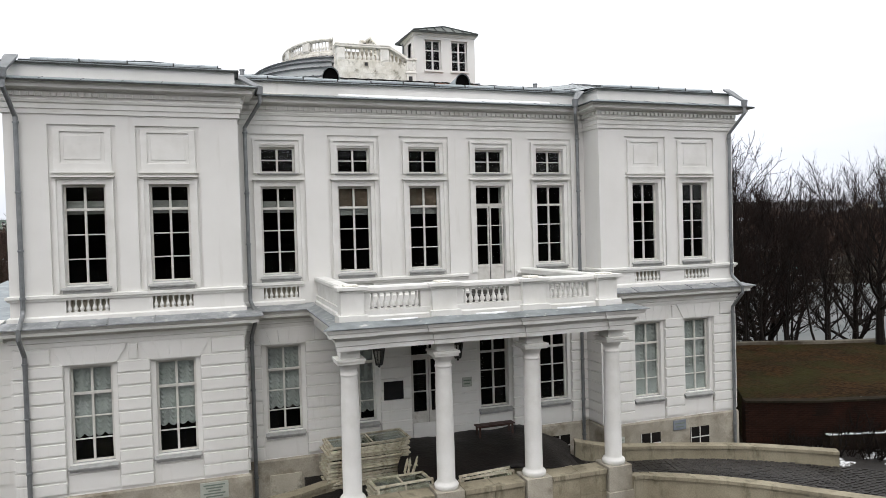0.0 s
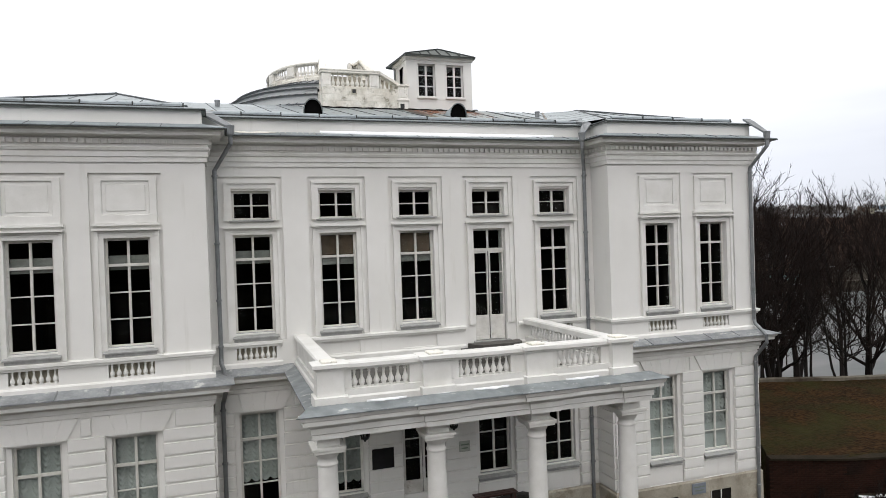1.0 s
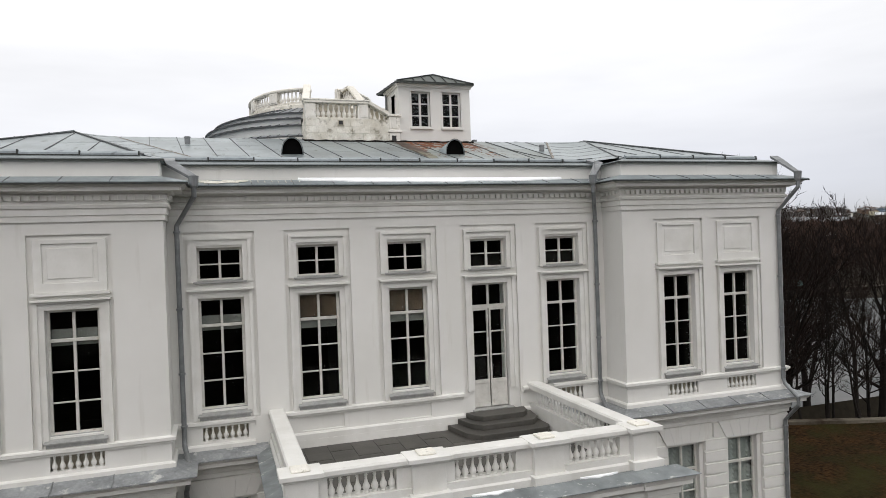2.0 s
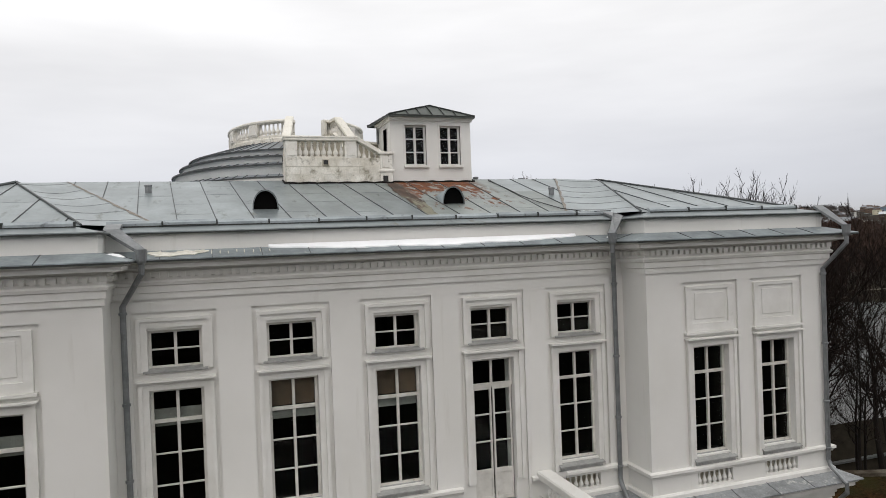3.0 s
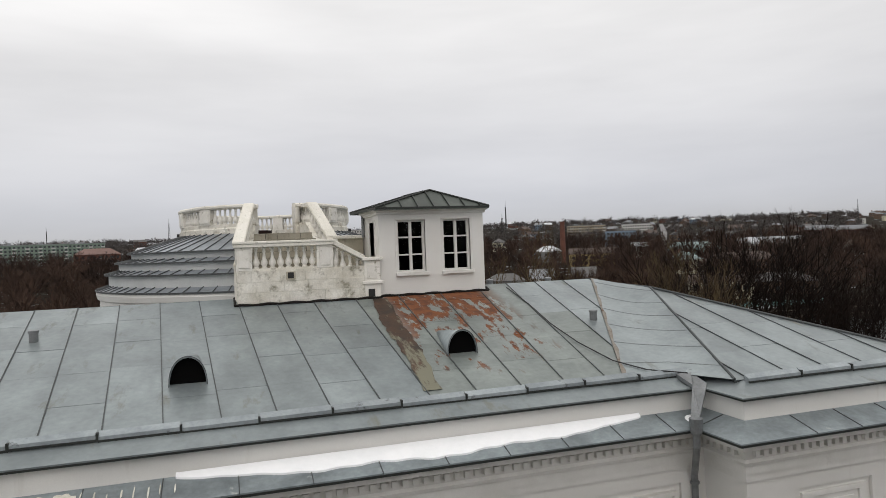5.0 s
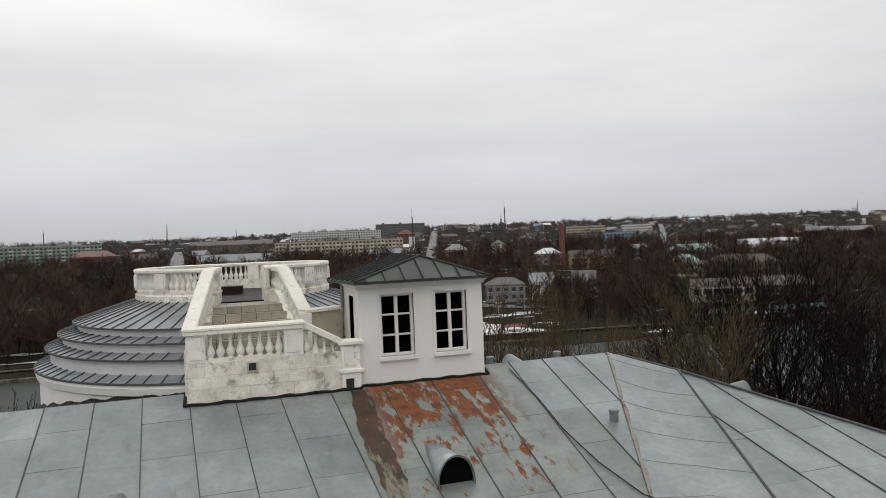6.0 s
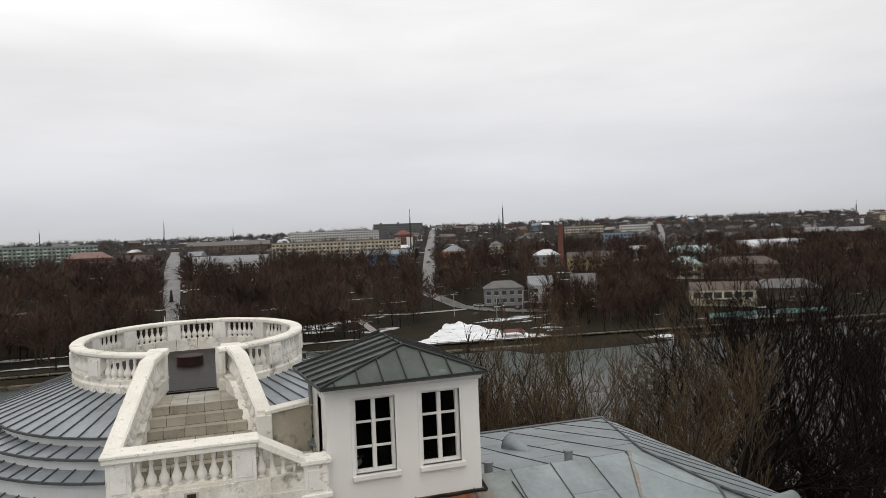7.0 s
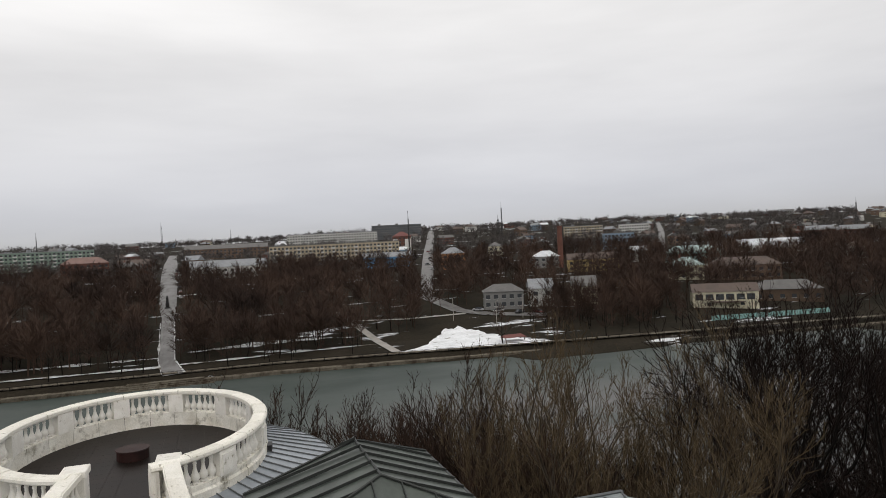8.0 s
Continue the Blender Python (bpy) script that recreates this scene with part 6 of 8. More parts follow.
# black block on the pier, painted shade of the drain opening
part("drain_mouth", Shape().box(6.82, 6.98, SY - 0.035, SY, 14.42, 14.60), IRON, end)
part("side_wall", Shape().prism([(6.25, 28.90), (7.12, 29.40), (7.12, 29.62), (6.25, 29.12)], 14.2, 15.88), BEIGE, stair_b)
part("side_coping", Shape().prism([(6.22, 28.82), (7.12, 29.33), (7.12, 29.66), (6.22, 29.16)], 15.88, 15.965), COPING, stair_b, bevel=0.015)

# black sealing along the foot of the walls
seal = Shape()
for a, b in zip([(SX0 - 0.06, 29.5), (SX0 - 0.06, SY - 0.03), (7.14, SY - 0.03), (7.14, 27.5), (10.0, 27.5), (10.0, 29.6)], [(SX0 - 0.06, SY - 0.03), (7.14, SY - 0.03), (7.14, 27.5), (10.0, 27.5), (10.0, 29.6)]):
    n = max(2, int(math.hypot(b[0] - a[0], b[1] - a[1]) / 0.12))
    pts = []
    for j in range(n + 1):
        x, y = a[0] + (b[0] - a[0]) * j / n, a[1] + (b[1] - a[1]) * j / n
        z = 12.97 + 0.255 * (min(y, 28) - 22) - max(0, y - 28) * 0.19
        pts.append((x, y + 0.01 * math.sin(j * 2.1), z + 0.03 + 0.012 * math.sin(j * 1.3)))
    seal.tube(pts, 0.032, 6)
part("bitumen_seal", seal, BITUMEN, stair_b, "black bitumen seal along the roof")
skirt = Shape()
for s in range(60):
    t = math.pi * (1.02 + 0.62 * s / 60), math.pi * (1.02 + 0.62 * (s + 1) / 60)
    q = []
    for tt, rr in ((t[0], 4.88), (t[0], 5.06 + 0.05 * math.sin(s * 1.7)), (t[1], 5.06 + 0.05 * math.sin((s + 1) * 1.7)), (t[1], 4.88)):
        x, y = oval(rr, tt)
        z = (12.97 + 0.256 * (y - 22) if y < 28 else 14.45 - 0.19 * (y - 28)) + (0.15 + 0.035 * math.sin(tt * 41) if rr < 5 else 0.03)
        q.append((x, y, z))
    skirt.slab(q, 0.1)
part("bitumen_skirt", skirt, BITUMEN, belvedere, "black bitumen flashing at the dome foot")

# ---- the turret ----
turret = thing("rooftop_turret", "small white rooftop stair turret with grey hipped roof", "turret")
TX0, TX1, TY0, TY1, TZ0, TZ1 = 7.16, 9.95, 27.60, 30.05, 13.9, 16.52
WINS = ((7.635, 8.365), (8.845, 9.575))
part("front_wall", wall_shape(TX0, TX1, TZ0, TZ1, TY0, TY0 + 0.25, [(a, b, 14.96, 16.28) for a, b in WINS]), WHITE, turret)
part("right_wall", Shape().box(TX1 - 0.25, TX1, TY0 + 0.25, TY1, TZ0, TZ1), WHITE, turret)
part("back_wall", Shape().prism([(TX0, 29.40), (TX1, TY1), (TX1, TY1 + 0.25), (TX0, 29.60)], TZ0, TZ1), WHITE, turret)
s = Shape().box(TX0, TX0 + 0.25, TY0 + 0.25, 28.05, TZ0, TZ1).box(TX0, TX0 + 0.25, 28.62, 29.40, TZ0, TZ1).box(TX0, TX0 + 0.25, 28.05, 28.62, 16.25, TZ1).box(TX0, TX0 + 0.25, 28.05, 28.62, TZ0, 14.9)
part("left_wall", s, WHITE, turret)
# turret inside in near-black: its shade is painted over the white walls
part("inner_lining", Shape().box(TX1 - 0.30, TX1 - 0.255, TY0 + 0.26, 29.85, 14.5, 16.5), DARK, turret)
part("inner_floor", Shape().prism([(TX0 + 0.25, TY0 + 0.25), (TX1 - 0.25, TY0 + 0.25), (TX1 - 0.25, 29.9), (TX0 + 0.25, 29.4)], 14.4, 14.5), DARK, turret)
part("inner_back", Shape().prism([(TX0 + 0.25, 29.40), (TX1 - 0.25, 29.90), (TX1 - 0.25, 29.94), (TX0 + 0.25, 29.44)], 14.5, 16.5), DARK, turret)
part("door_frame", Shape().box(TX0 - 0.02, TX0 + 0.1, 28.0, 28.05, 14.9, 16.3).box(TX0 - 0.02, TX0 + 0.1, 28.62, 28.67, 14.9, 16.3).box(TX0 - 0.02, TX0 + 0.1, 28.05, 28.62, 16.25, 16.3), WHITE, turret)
# near-black sheet across the opening paints the shade inside the doorway
part("door_leaf", Shape().box(TX0 + 0.14, TX0 + 0.18, 28.05, 28.62, 14.9, 16.25), DARK, turret, "open doorway, its shade painted near-black")
TSASH, TPANES = sash_mesh(0.365, 1.32, (0.44, 0.88), None, 0.04, 0.05), pane_meshes(0.365, 1.32, (0.44, 0.88), 0.06)
for a, b in WINS:
    w = part("window", TSASH, TRIM, turret, "white six-pane turret window", at=((a + b) / 2, TY0 + 0.10, 14.96))
    for me in TPANES:
        part("pane", me, GLASS, w).visible_shadow = False
    part("sill", Shape().box(-0.43, 0.43, -0.19, -0.02, -0.09, 0.0), TRIM, w, bevel=0.008)
    part("reveal_trim", Shape().box(-0.425, -0.365, -0.115, -0.05, 0, 1.36).box(0.365, 0.425, -0.115, -0.05, 0, 1.36).box(-0.365, 0.365, -0.115, -0.05, 1.32, 1.36), TRIM, w)
part("eaves_moulding", Shape().sweep([(TX0, 29.45), (TX0, TY0), (TX1, TY0), (TX1, TY1 + 0.25)], [(-0.05, 16.42), (0.04, 16.42), (0.06, 16.48), (0.12, 16.52), (0.12, 16.58), (-0.05, 16.58)]), TRIM, turret)
EZ = 16.575
C1, C2, C3, C4 = (7.03, 27.27, EZ), (10.05, 27.38, EZ), (10.05, 30.5, EZ), (6.83, 29.65, EZ)
A1, A2 = (8.70, 28.16, 17.06), (8.69, 30.10, 17.06)
for front, pts in ((True, [C1, C2, A1]), (False, [C2, C3, A2, A1]), (True, [C3, C4, A2]), (False, [C4, C1, A1, A2])):
    facet = part("roof_facet", Shape().slab(pts, 0.05), TURRET_ROOF, turret)
    zf = plane_z(*pts[:3])
    plan = [(p[0], p[1]) for p in pts]
    ax = 0 if front else 1
    c = min(p[ax] for p in plan) + 0.25
    ribs = Shape()
    while c < max(p[ax] for p in plan):
        line = clip(clip(plan, ax, c - 0.008, True), ax, c + 0.008, False)
        if len(line) > 2:
            ribs.slab([(p[0], p[1], zf(*p) + 0.045) for p in line], 0.05)
        c += 0.42
    part("standing_seam", ribs, SEAM_D, facet)["kind"] = "stuff"
for a, b in ((C1, A1), (C2, A1), (C4, A2), (C3, A2), (A1, A2)):
    part("hip_seam", Shape().tube([(a[0], a[1], a[2] + 0.02), (b[0], b[1], b[2] + 0.02)], 0.022, 6), SEAM_D, turret)
part("drip_edge", Shape().sweep([C4[:2], C1[:2], C2[:2], C3[:2]], [(-0.03, 16.555), (0.012, 16.555), (0.012, 16.590), (-0.03, 16.590)]), SEAM_D, turret)
part("turret_pipe", Shape().tube([(TX0 - 0.05, 29.3, 16.5), (TX0 - 0.05, 29.3, 15.9)], 0.04, 8), PIPE, turret)


# ---- ground, pond, streets ----
SHORE = [(-1e9, -0.9), (38, -0.9), (46, -2.5), (60, -8.0), (72, -12.6), (202, -12.6), (206, -10.0), (230, -9.3), (300, -3.0), (490, 9.0), (700, 16.0), (1000, 30.0), (1400, 40.0), (2200, 30.0), (4200, 15.0)]


def bend(x):
    """How far the far shore comes nearer at x."""
    return 0.13 * max(0.0, x - 20)


def terrain(x, y):
    far = y + bend(x) if y > 100 else y
    z = SHORE[-1][1]
    for (a, za), (b, zb) in zip(SHORE, SHORE[1:]):
        if a <= far < b:
            f = (far - a) / (b - a) if a > -1e8 else 0
            z = za + (zb - za) * f
            break
    if x > 30 and y < 60:
        z -= min(8.0, (x - 30) * 0.25)
    z += 8.0 * min(1, max(0, (far - 520) / 480)) * min(1, max(0, (x + 20) / 380))
    if far > 240:
        z += 1.2 * math.sin(x * 0.011 + 1.3) * math.sin(y * 0.013) * min(1, (far - 240) / 200)
    return z


xs = sorted(set([-3500, -2500, -1800, -1300, -950] + list(range(-700, 701, 20)) + [720 + 60 * i for i in range(12)] + [1600, 2000, 2600, 3500]) | {float(v) for v in range(-30, 61, 3)})
ys = sorted(set([-900, -500, -300, -180, -110] + list(range(-80, 20, 12)) + list(range(20, 80, 3)) + [90, 120, 150, 180, 195] + [198 + i for i in range(0, 14)] + list(range(215, 520, 9)) + list(range(520, 1100, 30)) + list(range(1100, 2300, 90)) + [2600, 3200, 4100]))
g = Shape()
g.v = [(x, y, terrain(x, y)) for y in ys for x in xs]
nxs = len(xs)
g.f = [(j * nxs + i, j * nxs + i + 1, (j + 1) * nxs + i + 1, (j + 1) * nxs + i) for j in range(len(ys) - 1) for i in range(nxs - 1)]
tagged(part("ground", rough_mesh("ground", g), GROUND), "brown winter ground with patches of old snow", "ground", kind="structure")
tagged(part("water", Shape().box(-900, 900, 60, 204.2, -12.2, -12.0), ICE), "grey-green pond under thin melting ice", "pond", kind="structure")

# cobbled drive before the portico
drive = tagged(part("road", Shape().box(-12, 24, 8, 20.3, -0.90, -0.86), COBBLE), "dark wet cobbled drive with remains of snow", "drive", kind="structure")
# its two arms climb to the portico between the low walls
OUTER = [(9.75, 16.45), (11.2, 16.9), (13.4, 15.9), (15.3, 14.3), (17.6, 12.2), (20.5, 9.6)]
INNER = [(10.2, 20.25), (11.7, 19.75), (14.1, 19.3), (16.4, 18.4), (18.7, 16.9), (21.6, 15.4)]


def arm_point(u, v):
    """A place on the right arm: u along it (0 at the portico, 5 at its foot), v across from the outer wall to the inner one."""
    i = min(4, int(u))
    f = u - i
    o = Vector(OUTER[i]).lerp(Vector(OUTER[i + 1]), f)
    n = Vector(INNER[i]).lerp(Vector(INNER[i + 1]), f)
    p = o.lerp(n, v)
    return p.x, p.y, -0.24 - 0.075 * u if u < 4 else -0.54 - 0.33 * (u - 4)


for mirror in (False, True):
    arm = Shape()
    for i in range(20):
        quad = [arm_point(i / 4, 0), arm_point(i / 4 + 0.2499, 0), arm_point(i / 4 + 0.2499, 1), arm_point(i / 4, 1)]
        if mirror:
            quad = [(11.25 - x, y, z) for x, y, z in reversed(quad)]
        arm.slab(quad, 0.6)
    tagged(part("pavement", arm, COBBLE), "dark wet cobbled ramp up to the portico", "ramp", kind="structure")
rng = random.Random(3)
sett = Shape().box(-0.085, 0.085, -0.058, 0.058, 0, 0.05).mesh("cobble", 0.012)
more = Shape()
count = 0
for i in range(62):
    for j in range(28):
        u, v = 0.1 + i * 0.078, (j + 0.5) / 28
        if u > 4.9:
            continue
        x, y, z = arm_point(u, v)
        x2, y2, z2 = arm_point(min(4.99, u + 0.05), v)
        turn = math.degrees(math.atan2(y2 - y, x2 - x))
        x, y, z = x + rng.uniform(-0.015, 0.015), y + rng.uniform(-0.012, 0.012), z - 0.018 + rng.uniform(-0.010, 0.012)
        if 1.6 < u < 3.6 and v > 0.62 and count < 290:
            part("cobble", sett, COBBLE, drive, at=pose(x, y, z, 0, 0, turn + rng.uniform(-5, 5)))
            count += 1
        else:
            d = Vector((x2 - x, y2 - y)).normalized()
            e = Vector((-d.y, d.x))
            d, e = d * 0.08, e * 0.054
            more.prism([(x - d.x - e.x, y - d.y - e.y), (x + d.x - e.x, y + d.y - e.y), (x + d.x + e.x, y + d.y + e.y), (x - d.x + e.x, y - d.y + e.y)], z, z + 0.05)
tagged(part("cobble_field", more, COBBLE, drive), kind="stuff")
rng = random.Random(41)
for k in range(17):
    x, y, r = 19.2 + rng.uniform(0, 4.2), 15.9 + rng.uniform(0, 2.6), rng.uniform(0.14, 0.46)
    heap, n = Shape(), 16
    for f0, f1, z0, z1 in ((1.0, 0.75, -0.86, -0.815), (0.75, 0.35, -0.815, -0.79)):
        for j in range(n):
            a0, a1 = 2 * math.pi * j / n, 2 * math.pi * (j + 1) / n
            e0, e1 = r * (1 + 0.28 * math.sin(3 * a0 + k)), r * (1 + 0.28 * math.sin(3 * a1 + k))
            heap.face((x + 1.6 * e0 * f0 * math.cos(a0), y + e0 * f0 * 0.7 * math.sin(a0), z0), (x + 1.6 * e1 * f0 * math.cos(a1), y + e1 * f0 * 0.7 * math.sin(a1), z0),
                      (x + 1.6 * e1 * f1 * math.cos(a1), y + e1 * f1 * 0.7 * math.sin(a1), z1), (x + 1.6 * e0 * f1 * math.cos(a0), y + e0 * f1 * 0.7 * math.sin(a0), z1))
    heap.face(*[(x + 1.6 * r * (1 + 0.28 * math.sin(3 * a0 + k)) * 0.35 * math.cos(a0), y + r * (1 + 0.28 * math.sin(3 * a0 + k)) * 0.245 * math.sin(a0), -0.79) for a0 in [2 * math.pi * j / n for j in range(n)]])
    tagged(part("snow_patch", heap, SNOW_SPECKLED, None, "small dirty patch of old snow on the drive", smooth=True), category="snow", kind="stuff")

# raised lawn behind a brick retaining wall, beside the right wing
LAWN_TOP = 0.85
LAWN_EDGE = [(18.3, 20.75), (20.6, 19.7), (24.5, 18.6), (30.0, 17.0), (36.0, 15.0)]
lawn = Shape()
rows = []
for x, y in LAWN_EDGE:
    d = Vector((0.55, 0.83)).normalized()
    rows.append([(x + d.x * s, y + d.y * s, LAWN_TOP + 0.022 * s + 0.05 * math.sin(x + s)) for s in (0.0, 2, 4, 6, 8, 10, 12)])
for a, b in zip(rows, rows[1:]):
    for j in range(6):
        lawn.face(a[j], b[j], b[j + 1], a[j + 1])
for r in (rows[0], rows[-1]):
    lawn.face(r[0], r[-1], (r[-1][0], r[-1][1], -2.0), (r[0][0], r[0][1], -1.0))
for a, b in zip(rows, rows[1:]):
    lawn.face(a[-1], b[-1], (b[-1][0] + 6, b[-1][1] + 9, -4.5), (a[-1][0] + 6, a[-1][1] + 9, -4.5))
    lawn.face((a[-1][0] + 6, a[-1][1] + 9, -4.5), (b[-1][0] + 6, b[-1][1] + 9, -4.5), (b[-1][0] + 22, b[-1][1] + 30, -14), (a[-1][0] + 22, a[-1][1] + 30, -14))
tagged(part("lawn", lawn, LAWN), "brown winter lawn above a brick retaining wall", "lawn", kind="structure")
kerb = Shape()
for a, b in zip(rows, rows[1:]):
    p, q = Vector(a[-1]), Vector(b[-1])
    o = Vector((0.12, 0.2, 0))
    kerb.slab([tuple(p - o + Vector((0, 0, 0.14))), tuple(q - o + Vector((0, 0, 0.14))), tuple(q + o + Vector((0, 0, 0.14))), tuple(p + o + Vector((0, 0, 0.14)))], 0.4)
tagged(part("kerb", kerb, BANK), "low stone kerb at the lawn's far edge", "kerb", kind="structure")
RAMP_DARK = surface("mossy_wet_coping", (0.030, 0.023, 0.015), (0.014, 0.012, 0.008), 0.9, 1.5, 20, 0.4, grain=0.25, depth=0.02, spec=0.05, stain=(0.55, 0.56, 0.56), stain_scale=1.1, stain_cut=(0.66, 0.70))
rw = thing("retaining_wall", "dark red brick retaining wall below the lawn", "retaining wall")
body, cap = Shape(), Shape()
for a, b in zip(LAWN_EDGE, LAWN_EDGE[1:]):
    body.slab([(a[0], a[1] - 0.02, LAWN_TOP - 0.03), (b[0], b[1] - 0.02, LAWN_TOP - 0.03), (b[0] + 0.1, b[1] + 0.3, LAWN_TOP - 0.03), (a[0] + 0.1, a[1] + 0.3, LAWN_TOP - 0.03)], 2.2)
    cap.slab([(a[0] - 0.03, a[1] - 0.1, LAWN_TOP + 0.05), (b[0] - 0.03, b[1] - 0.1, LAWN_TOP + 0.05), (b[0] + 0.12, b[1] + 0.32, LAWN_TOP + 0.05), (a[0] + 0.12, a[1] + 0.32, LAWN_TOP + 0.05)], 0.08)
part("mortar_core", body, MORTAR, rw)
part("coping", cap, RAMP_DARK, rw)
BRICK = Shape().box(-0.12, 0.12, -0.02, 0.02, 0, 0.062).mesh("brick", 0.004)
made = 0
extra = Shape()
for (ax, ay), (bx2, by2) in zip(LAWN_EDGE, LAWN_EDGE[1:]):
    long = math.hypot(bx2 - ax, by2 - ay)
    turn = math.degrees(math.atan2(by2 - ay, bx2 - ax))
    for c in range(23):
        n = int(long / 0.255)
        for j in range(n):
            f = (j + (0.5 if c % 2 else 0.0) + 0.3) / n
            x, y, z = ax + (bx2 - ax) * f, ay - 0.024 + (by2 - ay) * f, -0.9 + c * 0.075
            if made < 300 and c > 4 and x < 24:
                part("brick", BRICK, BRICK_RED, rw, at=pose(x, y, z, 0, 0, turn))
                made += 1
            else:
                ux, uy = (bx2 - ax) / long * 0.12, (by2 - ay) / long * 0.12
                nx, ny = uy / 0.12 * 0.02, -ux / 0.12 * 0.02
                extra.prism([(x - ux + nx, y - uy + ny), (x + ux + nx, y + uy + ny), (x + ux - nx, y + uy - ny), (x - ux - nx, y - uy - ny)], z, z + 0.062)
tagged(part("brick_field", extra, BRICK_RED, rw), kind="stuff")


# a low ledge under snow before the wall
ledge = thing("stone_ledge", "low mossy stone ledge under a strip of old snow", "ledge")
for (ax, ay), (bx6, by6) in zip(LAWN_EDGE[1:], LAWN_EDGE[2:4]):
    part("ledge_body", Shape().slab([(ax, ay - 0.75, -0.28), (bx6, by6 - 0.75, -0.28), (bx6 + 0.08, by6 - 0.35, -0.28), (ax + 0.08, ay - 0.35, -0.28)], 0.7), RAMP_DARK, ledge)
    strip_snow = Shape()
    for k in range(24):
        u, v = k / 24, (k + 1) / 24
        wu, wv = (0.10 + 0.07 * math.sin(q * 31 + ax) + 0.05 * math.sin(q * 77) for q in (u, v))
        strip_snow.slab([(ax + (bx6 - ax) * u, ay + (by6 - ay) * u - 0.73, -0.24), (ax + (bx6 - ax) * v, ay + (by6 - ay) * v - 0.73, -0.24),
                         (ax + (bx6 - ax) * v, ay + (by6 - ay) * v - 0.73 + max(0.02, wv), -0.24), (ax + (bx6 - ax) * u, ay + (by6 - ay) * u - 0.73 + max(0.02, wu), -0.24)], 0.045)
    part("snow_cover", strip_snow, SNOW, ledge, "strip of old snow")


# ---- bare trees ----
def bare_tree(seed, height, trunk_r, spread, stems=1, limbs=16, lean=0.0, rise=(20, 70), clear=0.3, kids=(8, 7, 5), splay=0.2, curl=0.10, crown_form=0.0, fine=0.007, bends=3, reach=(0.55, 0.5, 0.5)):
    """Trunk with limbs (first shape) and a crown of branches, twigs and tips (second shape), grown at the origin.
    rise: a limb's angle over the level, lowest to highest; crown_form: 0 for a crown that narrows upwards, 1 for one that is widest above."""
    r = random.Random(seed)
    wood, crown = Shape(), Shape()

    def stick(s, pts, radii, seg):
        i = len(s.v)
        for j, p in enumerate(pts):
            d = (pts[min(j + 1, len(pts) - 1)] - pts[max(j - 1, 0)]).normalized()
            side = d.cross(Vector((0.3, 0.2, 0.93)) if abs(d.z) < 0.9 else Vector((1, 0.1, 0))).normalized()
            up = d.cross(side)
            for k in range(seg):
                t = 2 * math.pi * k / seg
                s.v.append(tuple(p + side * (radii[j] * math.cos(t)) + up * (radii[j] * math.sin(t))))
        for j in range(len(pts) - 1):
            s.f += [(i + j * seg + k, i + j * seg + (k + 1) % seg, i + (j + 1) * seg + (k + 1) % seg, i + (j + 1) * seg + k) for k in range(seg)]

    def blade(s, pts, w):
        """A thin twig as one narrow bent blade that ends in a point."""
        side = (pts[-1] - pts[0]).cross(Vector((r.uniform(-1, 1), r.uniform(-1, 1), r.uniform(-1, 1)))).normalized()
        i, n = len(s.v), len(pts)
        for j, p in enumerate(pts[:-1]):
            k = w * (1 - 0.55 * j / (n - 1))
            s.v += [tuple(p - side * k), tuple(p + side * k)]
        s.v.append(tuple(pts[-1]))
        s.f += [(i + 2 * j, i + 2 * j + 1, i + 2 * j + 3, i + 2 * j + 2) for j in range(n - 2)]
        s.f.append((i + 2 * n - 4, i + 2 * n - 3, i + 2 * n - 2))

    def turned(d, angle, azimuth):
        """d bent away by an angle, towards an azimuth round it."""
        side = d.cross(Vector((0, 0, 1)) if abs(d.z) < 0.95 else Vector((1, 0, 0))).normalized()
        other = d.cross(side)
        return (d * math.cos(angle) + (side * math.cos(azimuth) + other * math.sin(azimuth)) * math.sin(angle)).normalized()

    def grow(p, d, length, rad, level):
        n = {1: 6, 2: 4, 3: bends, 4: 1}[level]
        pts = [p]
        for k in range(n):
            d = (d + Vector((r.gauss(0, 1), r.gauss(0, 1), r.gauss(0, 0.8))) * (0.16 if level < 3 else 0.10) + Vector((0, 0, curl))).normalized()
            pts.append(pts[-1] + d * (length / n))
        radii = [rad * (1 - 0.78 * k / n) for k in range(n + 1)]
        if level == 1:
            stick(wood, pts, radii, 5)
        elif level == 2:
            stick(crown, pts, [max(fine, q) for q in radii], 3)
        else:
            blade(crown, pts, max(fine, rad))
        if level == 4:
            return
        count = kids[level - 1]
        az = r.uniform(0, 6.3)
        for c in range(count):
            f = 0.16 + 0.84 * (c + r.random()) / count
            k = min(n - 1, int(f * n))
            q = pts[k].lerp(pts[k + 1], min(1.0, f * n - k))
            az += 2.4 + r.uniform(-0.5, 0.5)
            way = turned((pts[k + 1] - pts[k]).normalized(), r.uniform(0.35, 0.80) * (1.1 - 0.35 * f), az)
            grow(q, way, length * reach[level - 1] * (1.25 - 0.65 * f) * r.uniform(0.7, 1.25), max(rad * 0.10, radii[k] * 0.5), level + 1)

    for st in range(stems):
        ang = 2 * math.pi * st / max(1, stems) + r.uniform(0, 1)
        out = Vector((math.cos(ang), math.sin(ang), 0))
        d = (Vector((0, 0, 1)) + out * (0.0 if stems == 1 else r.uniform(0.4, 1.1) * splay) + Vector((lean, lean * 0.4, 0))).normalized()
        h = height * (1 if stems == 1 else r.uniform(0.78, 1.0))
